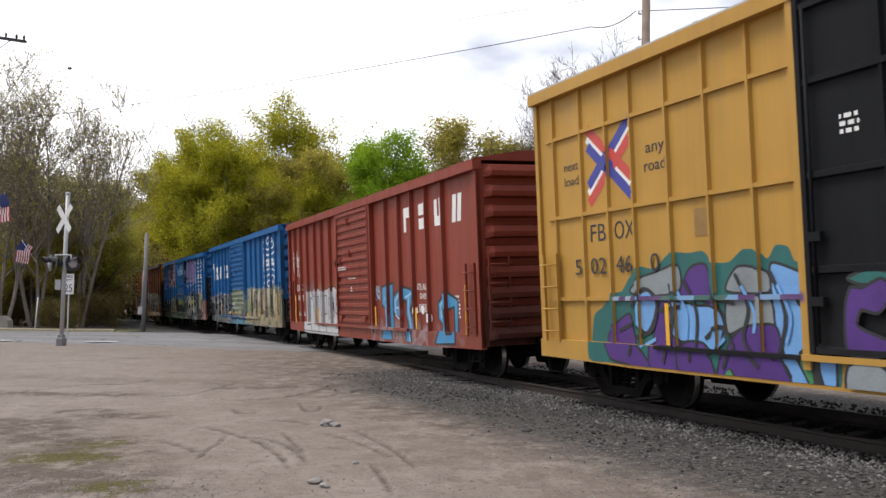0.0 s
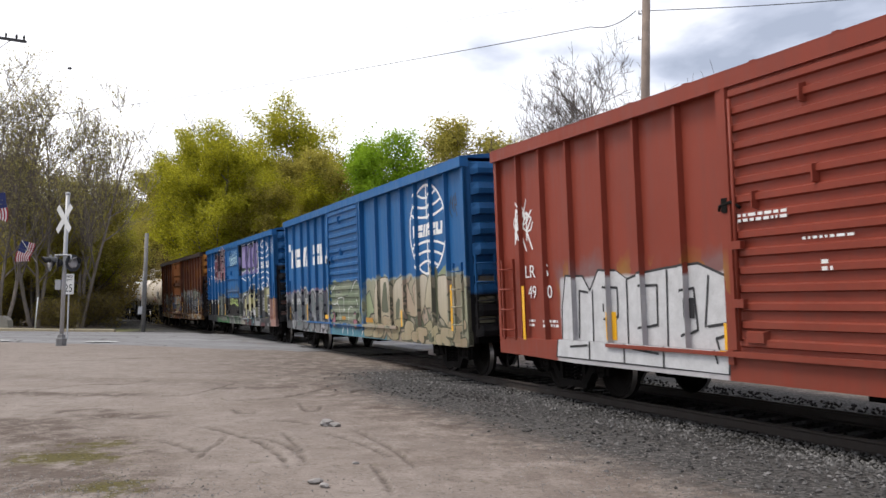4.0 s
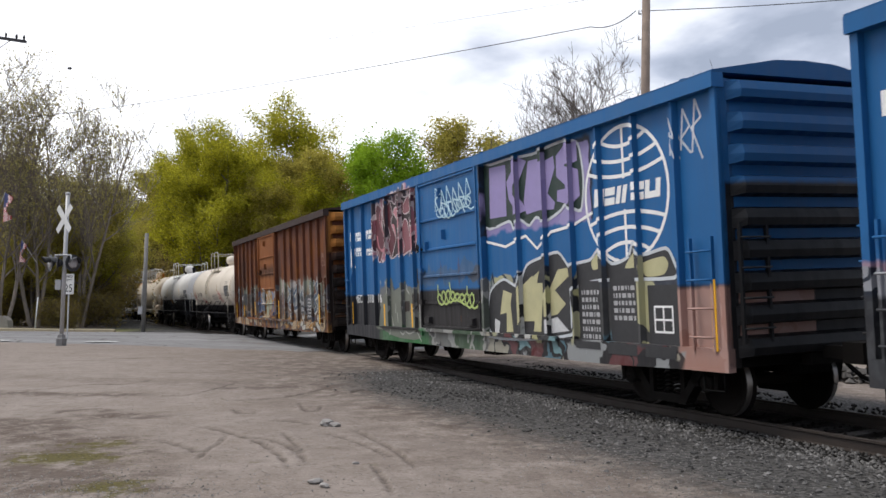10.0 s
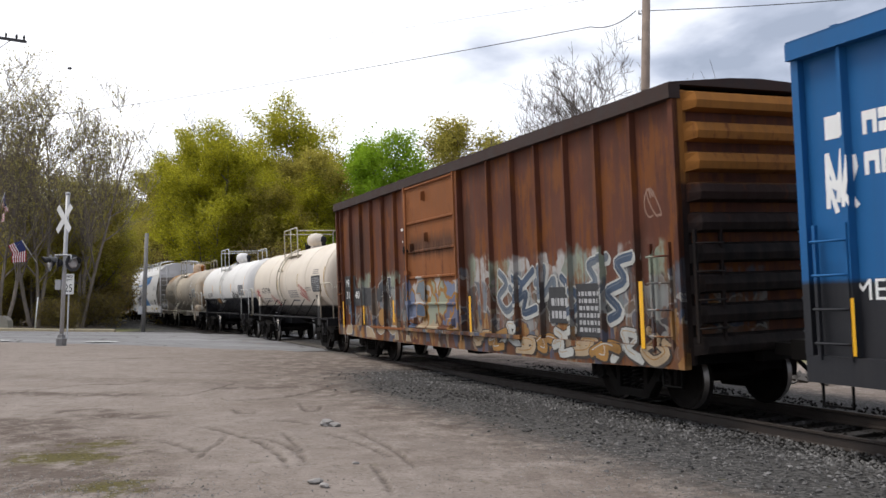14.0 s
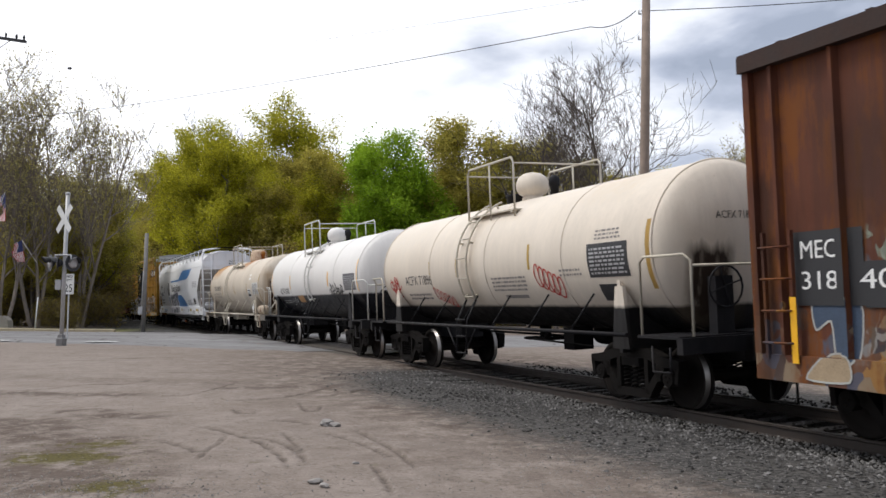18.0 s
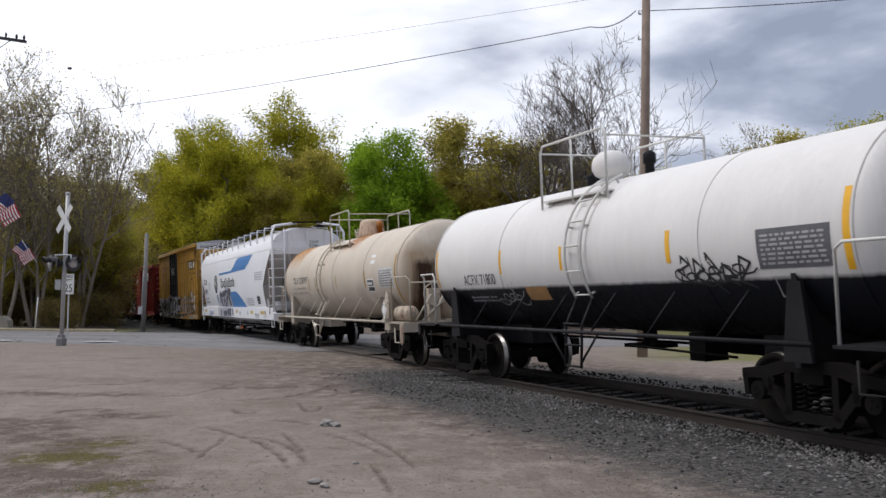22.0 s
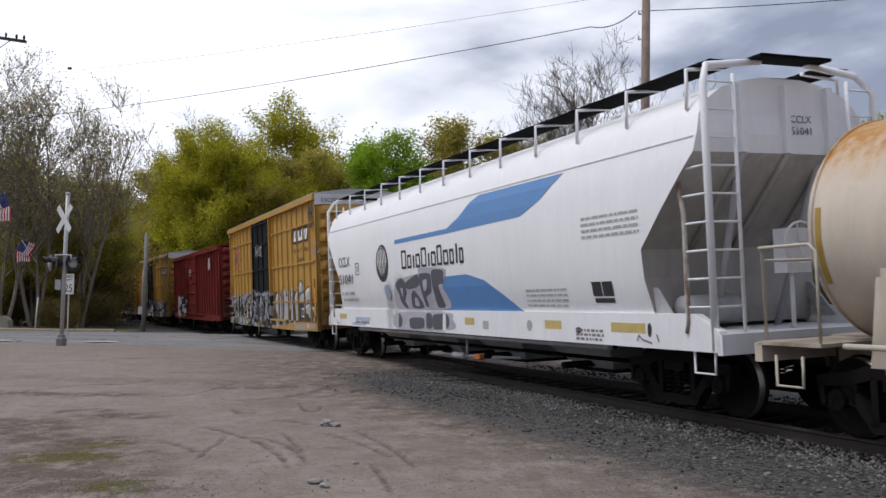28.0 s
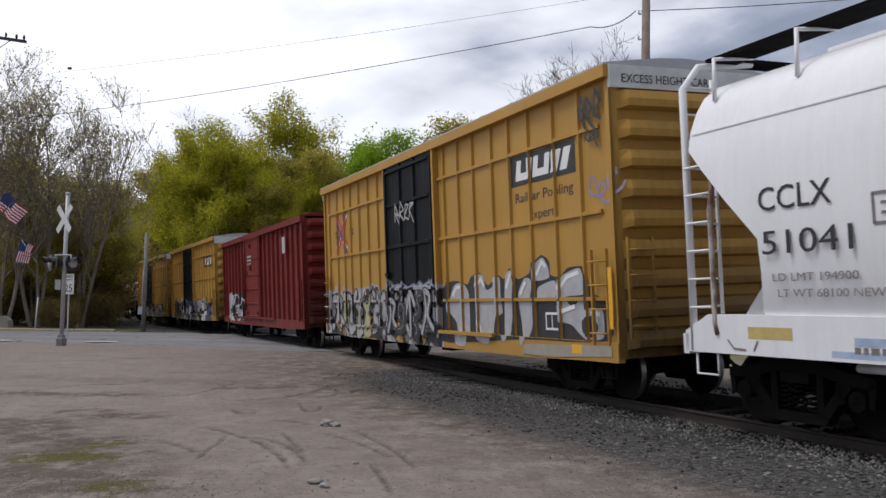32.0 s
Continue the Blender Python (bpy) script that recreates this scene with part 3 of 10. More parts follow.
    for a in (0, 1.57, 3.14, 4.71):
        tube(bm, [(-h - 0.27, 0.55, 2.3), (-h - 0.30, 0.55 + 0.28 * math.cos(a), 2.3 + 0.28 * math.sin(a))], 0.012, 5)
    box(bm, -h - 0.26, -h - 0.08, 0.40, 0.70, 2.1, 2.45)
    part("brake_wheel", bm, UNDER, car)
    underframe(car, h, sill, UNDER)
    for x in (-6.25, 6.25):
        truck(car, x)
    TRAIN.append((car, s_front + h, 6.25))
    return car


def door_panel(car, door, sill, eave, s, kind, material):
    x0, x1 = door
    z0, z1 = sill + 0.37, eave - 0.12
    bm = bmesh.new()
    box(bm, x0, x1, min(s * 1.41, s * 1.50), max(s * 1.41, s * 1.50), z0, z1)
    leaf = part("door", bm, material, car)

    def bar(name, a, b, c, e, dep=0.045):
        bm = bmesh.new()
        y0, y1 = s * 1.498, s * (1.50 + dep)
        q = min(0.018, (e - c) * 0.3)
        v = [bm.verts.new(p) for p in ((a, y0, c), (b, y0, c), (b, y0, e), (a, y0, e), (a + q, y1, c + q), (b - q, y1, c + q), (b - q, y1, e - q), (a + q, y1, e - q))]
        for f in ((4, 5, 6, 7), (0, 1, 5, 4), (1, 2, 6, 5), (2, 3, 7, 6), (3, 0, 4, 7)):
            bm.faces.new([v[i] for i in f])
        part(name, bm, material, leaf)
    for x in (x0 + 0.05, x1 - 0.05):
        bar("door_stile", x - 0.05, x + 0.05, z0, z1, 0.05)
    if kind == "ribbed":            # many shallow pressed ribs
        n = 15
        for i in range(n):
            z = z0 + (z1 - z0) * (i + 0.5) / n
            bar("door_rib", x0 + 0.12, x1 - 0.12, z - 0.055, z + 0.055, 0.045)
    elif kind == "panel":           # few flat panels
        for u in (0.0, 0.16, 0.34, 0.52, 0.72, 0.97):
            z = z0 + (z1 - z0) * u
            bar("door_rib", x0 + 0.1, x1 - 0.1, z, z + 0.07, 0.045)
    else:                           # plug door: panels framed by heavy members
        for u in (0.0, 0.22, 0.48, 0.74, 0.95):
            z = z0 + (z1 - z0) * u
            bar("door_rib", x0 + 0.1, x1 - 0.1, z, z + 0.10, 0.06)
        for x in (x0 + (x1 - x0) * 0.36, x0 + (x1 - x0) * 0.66):
            bar("door_stile", x - 0.035, x + 0.035, z0, z1, 0.05)
    # lift brackets, rollers, latch and the rail that the door runs on
    if kind != "plug":
        w = x1 - x0
        for u, v in ((0.42, 0.90), (0.46, 0.62), (0.16, 0.56)):
            bar("door_bracket", x0 + w * u - 0.03, x0 + w * u + 0.03, z0 + (z1 - z0) * v - 0.12, z0 + (z1 - z0) * v + 0.10, 0.09)
        for u in (0.14, 0.86):
            bar("door_roller", x0 + w * u - 0.16, x0 + w * u + 0.16, z0 + 0.10, z0 + 0.26, 0.085)
        bm = bmesh.new()
        zl = z0 + (z1 - z0) * 0.55
        tube(bm, [(x0 - 0.22, s * 1.45, zl - 0.04), (x0 - 0.10, s * 1.54, zl), (x0 + 0.12, s * 1.56, zl + 0.03), (x0 + 0.26, s * 1.55, zl - 0.05)], 0.022, 6)
        box(bm, x0 - 0.06, x0 + 0.04, min(s * 1.5, s * 1.56), max(s * 1.5, s * 1.56), zl - 0.09, zl + 0.09)
        part("door_latch", bm, STEEL, leaf)
    bm = bmesh.new()
    box(bm, x0 - (x1 - x0) * 0.9, x1 + 0.1, min(s * 1.43, s * 1.53), max(s * 1.43, s * 1.53), z0 - 0.07, z0 - 0.02)
    part("door_rail", bm, material, car)
    return leaf


def tape(car, x, z0, z1, y=-1.497, w=0.09, material=None):
    bm = bmesh.new()
    box(bm, x - w / 2, x + w / 2, y - 0.004, y, z0, z1)
    part("reflector_strip", bm, material or YELLOW, car, "yellow reflective strip")


# ---- tank cars ----
def tank_car(label, shell_mat, low_mat, frame_mat, s_front, length, shell, R, zc, trucks, dark_low, dome_x, rail_mat, walkway, stain_mat=None, saddle_mat=None, lad=-0.6, side_mat=None, dome_off=0.0, flat_dome=False):
    car = thing("tank_car", label, "tank car", "freight train")
    h = length / 2
    a, b = shell
    # cylindrical shell with dished heads; the profile runs along x
    prof = []
    for i in range(9):
        t = math.pi / 2 * i / 8
        prof.append((max(R * math.sin(t), 0.02), a - 0.40 * math.cos(t)))
    prof += [(R, a + (b - a) * q) for q in (0.2, 0.4, 0.6, 0.8)]
    for i in range(9):
        t = math.pi / 2 * (8 - i) / 8
        prof.append((max(R * math.sin(t), 0.02), b + 0.40 * math.cos(t)))
    bm = bmesh.new()
    lathe(bm, prof, 56, "x")
    bmesh.ops.translate(bm, verts=bm.verts, vec=(0, 0, zc))
    part("tank_shell", bm, shell_mat, car)
    # welded seams
    for q in (0.0, 0.27, 0.52, 0.78, 1.0):
        bm = bmesh.new()
        x = a + (b - a) * q
        tube(bm, [(x, (R + 0.002) * math.cos(t), zc + (R + 0.002) * math.sin(t)) for t in np.linspace(0, 2 * math.pi, 49)], 0.02 if q in (0.0, 1.0) else 0.012, 5, False)
        part("weld_seam", bm, shell_mat, car)
    # stub sills, bolsters and end platforms
    for s in (-1, 1):
        bm = bmesh.new()
        x0, x1 = sorted((s * (trucks - 1.6), s * h))
        box(bm, x0, x1, -0.28, 0.28, 0.70, 1.12)
        box(bm, s * h - 0.06, s * h + 0.06, -1.45, 1.45, 0.86, 1.08)
        x0, x1 = sorted((s * (h - 0.95), s * h))
        box(bm, x0, x1, -1.45, 1.45, 1.06, 1.10)
        part("end_platform", bm, frame_mat, car)
        bm = bmesh.new()
        for q in (-1, 1):
            slab(bm, [(s * (trucks - 0.22), 0.86), (s * (trucks + 0.22), 0.86), (s * (trucks + 0.10), zc - R * 0.42), (s * (trucks - 0.10), zc - R * 0.42)], q * (R * 0.96) - 0.03, q * (R * 0.96) + 0.03)
            slab(bm, [(q * 0.25, 0.8), (q * (R * 0.98), 0.8), (q * (R * 0.98), zc - R * 0.35), (q * R * 0.72, zc - R * 0.72), (q * 0.3, zc - R * 0.98)], s * trucks - 0.04, s * trucks + 0.04, "x")
        part("saddle", bm, saddle_mat or low_mat, car)
        # railings at the end
        bm = bmesh.new()
        for y in (-1.40, 1.40):
            tube(bm, [(s * (h - 0.9), y, 1.1), (s * (h - 0.9), y, 2.12), (s * (h - 0.8), y, 2.2), (s * (h + 0.02), y * 0.96, 2.2), (s * (h + 0.06), y * 0.9, 2.12), (s * (h + 0.06), y * 0.9, 1.1)], 0.02, 7)
        tube(bm, [(s * (h + 0.06), -1.26, 2.05), (s * (h + 0.06), 1.26, 2.05)], 0.018, 7)
        part("end_railing", bm, rail_mat, car)
        coupler(car, s * h, s)
        for y in (-1.42, 1.42):
            stirrup(car, s * (h - 0.45), y, 0.9, side_mat or rail_mat)
        truck(car, s * trucks)
    # running rails and struts along the sides
    for q in (-1, 1):
        bm = bmesh.new()
        tube(bm, [(-trucks - 0.4, q * 1.43, 1.09), (trucks + 0.4, q * 1.43, 1.09)], 0.032, 8)
        part("side_rail", bm, side_mat or rail_mat, car)
        for x in np.linspace(-trucks + 1.2, trucks - 1.2, 6):
            bm = bmesh.new()
            tube(bm, [(x, q * 1.43, 1.09), (x + 0.35, q * R * 0.9, zc - R * 0.5)], 0.016, 6)
            part("strut", bm, side_mat or rail_mat, car)
    # ladder bent over the shoulder, with steps below
    low = -0.55
    for q in (-1, 1):
        for x in (-0.24, 0.24):
            bm = bmesh.new()
            pts = [(dome_x + x + lad, q * (R + 0.09) * math.cos(t), zc + (R + 0.09) * math.sin(t)) for t in np.linspace(low, 1.2, 14)]
            tube(bm, pts, 0.024, 6)
            for t in (low + 0.05, 0.35, 1.1):
                tube(bm, [(dome_x + x + lad, q * (R - 0.01) * math.cos(t), zc + (R - 0.01) * math.sin(t)), (dome_x + x + lad, q * (R + 0.09) * math.cos(t), zc + (R + 0.09) * math.sin(t))], 0.02, 5)
            part("ladder_rail", bm, rail_mat, car)
            bm = bmesh.new()
            tube(bm, [(dome_x + x + lad, q * (R + 0.09) * math.cos(low), zc + (R + 0.09) * math.sin(low)), (dome_x + x + lad, q * 1.40, 1.2), (dome_x + x + lad, q * 1.44, 0.52)], 0.024, 6)
            part("step_post", bm, side_mat or rail_mat, car)
        for i in range(6):
            bm = bmesh.new()
            t = low + 0.05 + i * 0.3
            y, z = q * (R + 0.09) * math.cos(t), zc + (R + 0.09) * math.sin(t)
            tube(bm, [(dome_x + lad - 0.24, y, z), (dome_x + lad + 0.24, y, z)], 0.016, 6)
            part("rung", bm, rail_mat, car)
        for x, g in ((-0.24, -0.75), (0.24, 0.75)):
            bm = bmesh.new()
            tube(bm, [(dome_x + lad + x, q * 1.44, 0.60), (dome_x + lad + g, q * 1.43, 1.09)], 0.02, 6)
            part("step_brace", bm, side_mat or rail_mat, car)
        for z in (0.54, 0.88, 1.22):
            bm = bmesh.new()
            tube(bm, [(dome_x + lad - 0.24, q * 1.44, z), (dome_x + lad + 0.24, q * 1.44, z)], 0.018, 6)
            part("step", bm, side_mat or rail_mat, car)
    # top platform, fittings dome and railing
    top = zc + R
    bm = bmesh.new()
    for y in (-0.86, 0.86):
        box(bm, dome_x - 1.0, dome_x + 1.0, y - 0.12, y + 0.12, top - 0.30, top - 0.27)
    for x in (-0.9, 0.9):
        box(bm, dome_x + x - 0.04, dome_x + x + 0.04, -0.98, 0.98, top - 0.34, top - 0.30)
    part("top_platform", bm, rail_mat, car)
    bm = bmesh.new()
    if flat_dome:
        lathe(bm, [(0.44, top - 0.10), (0.42, top + 0.04), (0.37, top + 0.40), (0.34, top + 0.46), (0.20, top + 0.50), (0.03, top + 0.50)], 24, "z")
    else:
        lathe(bm, [(0.22, top - 0.06), (0.22, top + 0.05), (0.19, top + 0.07), (0.29, top + 0.13), (0.34, top + 0.23), (0.34, top + 0.34), (0.29, top + 0.46), (0.18, top + 0.54), (0.03, top + 0.57)], 24, "z")
    bmesh.ops.translate(bm, verts=bm.verts, vec=(dome_x + dome_off, 0, 0))
    part("fittings_dome", bm, stain_mat or shell_mat, car)
    bm = bmesh.new()
    lathe(bm, [(0.26, top - 0.05), (0.26, top + 0.12), (0.28, top + 0.12), (0.28, top + 0.17), (0.02, top + 0.2)], 16, "z")
    bmesh.ops.translate(bm, verts=bm.verts, vec=(dome_x - 0.62, 0, 0))
    for k in range(6):
        x = dome_x - 0.62 + 0.27 * math.cos(k * 1.05)
        y = 0.27 * math.sin(k * 1.05)
        tube(bm, [(x, y, top + 0.1), (x, y, top + 0.26)], 0.02, 6)
    part("manway", bm, frame_mat, car)
    bm = bmesh.new()
    lathe(bm, [(0.08, top - 0.05), (0.08, top + 0.2), (0.11, top + 0.2), (0.11, top + 0.36), (0.05, top + 0.42)], 12, "z")
    bmesh.ops.translate(bm, verts=bm.verts, vec=(dome_x + 0.72, 0.1, 0))
    part("safety_valve", bm, frame_mat, car)
    bm = bmesh.new()
    zr = top + 0.72
    for y in (-0.98, 0.98):
        tube(bm, [(dome_x - 1.05, y, top - 0.42), (dome_x - 1.05, y, zr - 0.1), (dome_x - 0.97, y, zr), (dome_x + 0.97, y, zr), (dome_x + 1.05, y, zr - 0.1), (dome_x + 1.05, y, top - 0.42)], 0.022, 7)
        tube(bm, [(dome_x, y, top - 0.42), (dome_x, y, zr)], 0.018, 6)
    for x in (-1.05, 1.05):
        tube(bm, [(dome_x + x, -0.98, zr - 0.12), (dome_x + x, 0.98, zr - 0.12)], 0.018, 6)
    part("top_railing", bm, rail_mat, car)
    # bottom outlet and pipes
    bm = bmesh.new()
    tube(bm, [(0.3, 0, zc - R + 0.02), (0.3, 0, zc - R - 0.30)], 0.12, 12)
    tube(bm, [(0.3, 0, zc - R - 0.18), (0.9, -0.3, zc - R - 0.22)], 0.05, 8)
    box(bm, -0.1, 0.7, -0.25, 0.25, zc - R - 0.28, zc - R - 0.22)
    part("bottom_outlet", bm, UNDER, car)
    bm = bmesh.new()
    lathe(bm, [(0.05, 1.3), (0.19, 1.36), (0.2, 1.45), (0.2, 2.1), (0.18, 2.2), (0.05, 2.26)], 14, "x")
    bmesh.ops.translate(bm, verts=bm.verts, vec=(0.6, 0.25, zc - R - 0.12))
    tube(bm, [(-trucks + 1.0, 0.2, 0.85), (trucks - 1.0, 0.2, 0.85)], 0.025, 6)
    tube(bm, [(trucks - 1.6, -0.75, 0.80), (0.8, -0.75, 0.86)], 0.02, 6)
    box(bm, 2.2, 2.55, -0.7, -0.3, zc - R - 0.35, zc - R + 0.05)
    part("brake_gear", bm, UNDER, car)
    # brake wheel and stand on the leading end
    bm = bmesh.new()
    x = h - 0.1
    tube(bm, [(x, -0.55 + 0.29 * math.cos(t), 1.75 + 0.29 * math.sin(t)) for t in np.linspace(0, 2 * math.pi, 17)], 0.016, 6, False)
    for t in (0.3, 1.87, 3.44, 5.01):
        tube(bm, [(x - 0.03, -0.55, 1.75), (x, -0.55 + 0.29 * math.cos(t), 1.75 + 0.29 * math.sin(t))], 0.012, 5)
    box(bm, x - 0.2, x - 0.03, -0.7, -0.4, 1.1, 1.9)
    part("brake_wheel", bm, frame_mat, car)
    TRAIN.append((car, s_front + h, trucks))
    return car


def on_shell(name, polys, material, parent, R, zc, label="", lift=0.004):
    """Painted shapes in x, z laid round the tank's near flank."""
    bm = bmesh.new()
    for poly in polys:
        xs, zs = [p[0] for p in poly], [p[1] for p in poly]
        vs = []
        # subdivide tall shapes so that they follow the curve
        n = max(1, int((max(zs) - min(zs)) / 0.12))
        if len(poly) == 4 and n > 1 and abs(poly[0][1] - poly[1][1]) < 0.02:
            prev = None
            for i in range(n + 1):
                u = i / n
                pl = (poly[0][0] + (poly[3][0] - poly[0][0]) * u, poly[0][1] + (poly[3][1] - poly[0][1]) * u)
                pr = (poly[1][0] + (poly[2][0] - poly[1][0]) * u, poly[1][1] + (poly[2][1] - poly[1][1]) * u)
                row = []
                for x, z in (pl, pr):
                    dz = max(-0.999, min(0.999, (z - zc) / R))
                    row.append(bm.verts.new((x, -(R + lift) * math.sqrt(1 - dz * dz), zc + (R + lift) * dz)))
                if prev:
                    bm.faces.new((prev[0], prev[1], row[1], row[0]))
                prev = row
            continue
        for x, z in poly:
            dz = max(-0.999, min(0.999, (z - zc) / R))
            vs.append(bm.verts.new((x, -(R + lift) * math.sqrt(1 - dz * dz), zc + (R + lift) * dz)))
        bm.faces.new(vs)
    me = bpy.data.meshes.new(name)
    bm.to_mesh(me)
    bm.free()
    me.materials.append(material)
    return part(name, me, material, parent, label)


def on_head(ob, y0, R, zc, b):
    """Lays flat lettering on the dished leading head; the line starts at y0."""
    x0 = min(v.co.x for v in ob.data.vertices)
    for v in ob.data.vertices:
        y, z = y0 + v.co.x - x0, v.co.z
        v.co = (b + 0.40 * math.sqrt(max(0.0, 1 - (y * y + (z - zc) ** 2) / R ** 2)) + 0.006, y, z)


def bend_round(ob, R, zc, lift=0.005):
    """Lays flat lettering round the tank's near flank."""
    for v in ob.data.vertices:
        dz = max(-0.999, min(0.999, (v.co.z - zc) / R))
        v.co.y = -(R + lift) * math.sqrt(1 - dz * dz)
        v.co.z = zc + (R + lift) * dz


# ---- covered hopper ----
def hopper_car(label, shell_mat, dark_mat, s_front, length, trucks):
    car = thing("hopper_car", label, "hopper car", "freight train")
    h = length / 2
    # height, half width, half length of the shell at each level
    levels = [(1.22, 1.36, 7.50), (1.45, 1.46, 7.52), (1.9, 1.54, 7.44), (2.3, 1.575, 7.44), (2.8, 1.59, 7.94), (3.25, 1.57, 8.38), (3.5, 1.54, 8.62), (3.75, 1.48, 8.64), (4.0, 1.40, 8.60), (4.2, 1.26, 8.60),
              (4.36, 1.02, 8.60), (4.46, 0.70, 8.60), (4.52, 0.35, 8.60), (4.53, 0.05, 8.60)]
    bm = bmesh.new()
    prev = None
    # brake grime, plus the overhang's shade painted into the sheet's colour
    grimy_shaded = car_paint("grimy_shaded_slope_sheet", (0.52, 0.50, 0.47), (), rust=0.08, fade=0.25, grime=0.4, low=2.6, stains=[dict(x0=-12, x1=12, z0=0, z1=3.3, colour=(0.15, 0.13, 0.11), alpha=0.6, soft=0.4, run=1.0)])
    for s in (-1, 1):               # sloping and upright sheets of the ends
        for name, lo, hi, mat in (("slope_sheet", 0, 7, grimy_shaded), ("end_sheet", 6, 13, shell_mat)):
            eb = bmesh.new()
            pv = None
            for z, w, xl in levels[lo:hi]:
                r = [eb.verts.new((s * xl, y, z)) for y in (-w, w)]
                if pv:
                    eb.faces.new((pv[0], pv[1], r[1], r[0]))
                pv = r
            bmesh.ops.recalc_face_normals(eb, faces=eb.faces)
            part(name, eb, mat, car)
        for y in (-0.75, 0.0, 0.75):
            eb = bmesh.new()
            pts = [(s * (levels[i][2] + 0.04), y, levels[i][0]) for i in (3, 4, 5, 6)]
            tube(eb, pts, 0.05, 4)
            part("slope_rib", eb, grimy_shaded, car)
    for z, w, xl in levels:
        row = [bm.verts.new(p) for p in ((-xl, -w, z), (-xl * 0.5, -w, z), (0, -w, z), (xl * 0.5, -w, z), (xl, -w, z), (xl, w, z), (xl * 0.5, w, z), (0, w, z), (-xl * 0.5, w, z), (-xl, w, z))]
        if prev:
            for i in (0, 1, 2, 3, 5, 6, 7, 8):
                f = bm.faces.new((prev[i], prev[(i + 1) % 10], row[(i + 1) % 10], row[i]))
                f.smooth = True
        prev = row
    bm.faces.new(prev)
    part("shell", bm, shell_mat, car)
    for q in (-1, 1):               # roof seam and side sill
        bm = bmesh.new()
        box(bm, -8.58, 8.58, q * 1.492 - 0.012, q * 1.492 + 0.012, 3.70, 3.72)
        part("roof_seam", bm, shell_mat, car)
        bm = bmesh.new()
        slab(bm, [(-h, 0.93), (-h, 1.2), (-h + 0.45, 1.41), (h - 0.45, 1.41), (h, 1.2), (h, 0.93)], min(q * 1.38, q * 1.5), max(q * 1.38, q * 1.5))
        part("side_sill", bm, shell_mat, car)
    # outlet bays below
    for x in (-4.6, -1.55, 1.55, 4.6):
        bm = bmesh.new()
        v = [bm.verts.new(p) for p in ((x - 1.5, -1.34, 1.22), (x + 1.5, -1.34, 1.22), (x + 1.5, 1.34, 1.22), (x - 1.5, 1.34, 1.22), (x - 0.55, -0.6, 0.42), (x + 0.55, -0.6, 0.42), (x + 0.55, 0.6, 0.42), (x - 0.55, 0.6, 0.42))]
        for f in ((0, 1, 5, 4), (1, 2, 6, 5), (2, 3, 7, 6), (3, 0, 4, 7), (4, 5, 6, 7), (3, 2, 1, 0)):
            bm.faces.new([v[i] for i in f])
        part("outlet_bay", bm, dark_mat, car)
        bm = bmesh.new()
        tube(bm, [(x, -1.25, 0.5), (x, 1.25, 0.5)], 0.06, 8)
        box(bm, x - 0.6, x + 0.6, -0.62, 0.62, 0.36, 0.42)
        part("outlet_gate", bm, UNDER, car)
    bm = bmesh.new()
    tube(bm, [(-6.0, -1.1, 0.86), (6.0, -1.1, 0.86)], 0.03, 6)
    tube(bm, [(-6.2, -0.8, 0.62), (6.2, -0.8, 0.62)], 0.04, 6)
    box(bm, -6.9, 6.9, -0.2, 0.2, 0.75, 1.2)
    part("brake_pipe", bm, UNDER, car)
    bm = bmesh.new()
    tube(bm, [(-6.3, -1.34, 0.86), (6.2, -1.34, 0.88)], 0.05, 10)
    for x in (-5.0, -2.4, 0.2, 2.6, 5.0):
        box(bm, x - 0.03, x + 0.03, -1.37, -1.31, 0.86, 0.94)
    part("gate_shaft", bm, dark_mat, car, "dark pipe slung under the side sill")
    bm = bmesh.new()
    box(bm, 1.08, 1.36, -1.28, -1.14, 0.40, 0.52)
    bmesh.ops.bevel(bm, geom=bm.edges[:], offset=0.02, segments=1, affect="EDGES")
    part("valve_box", bm, plain("orange_valve_paint", (0.55, 0.14, 0.04), 0.6, 0, 0.3, 5, 0.1), car, "small orange valve box")
    bm = bmesh.new()
    tube(bm, [(-0.1, -1.2, 0.44), (0.5, -1.2, 0.44)], 0.07, 10)
    tube(bm, [(0.5, -1.2, 0.44), (2.6, -1.0, 0.5)], 0.03, 6)
    tube(bm, [(0.6, -1.2, 0.44), (0.6, -1.2, 0.86)], 0.03, 6)
    part("air_cylinder", bm, dark_mat, car)
    worn = car_paint("worn_white_pole", (0.55, 0.52, 0.47), (), rust=0.55, fade=0.2, grime=0.3)
    for s in (-1, 1):
        # end frame: platform, corner posts, gussets, ladders
        bm = bmesh.new()
        x0, x1 = sorted((s * 7.1, s * h))
        box(bm, x0, x1, -1.4, 1.4, 1.10, 1.16)
        box(bm, s * h - 0.05, s * h + 0.05, -1.5, 1.5, 0.90, 1.16)
        part("end_platform", bm, shell_mat, car)
        for q in (-1, 1):
            bm = bmesh.new()
            slab(bm, [(s * 7.3, 1.26), (s * 8.0, 1.26), (s * 7.55, 1.75), (s * 7.3, 1.8)], q * 1.40 - 0.02, q * 1.40 + 0.02)
            part("end_gusset", bm, dark_mat, car)
            bm = bmesh.new()
            tube(bm, [(s * (h - 0.12), q * 1.46, 0.95), (s * (h - 0.12), q * 1.46, 4.35), (s * (h - 0.25), q * 1.3, 4.62), (s * (h - 0.25), q * 0.4, 4.72)], 0.05, 8)
            part("corner_post", bm, shell_mat, car)
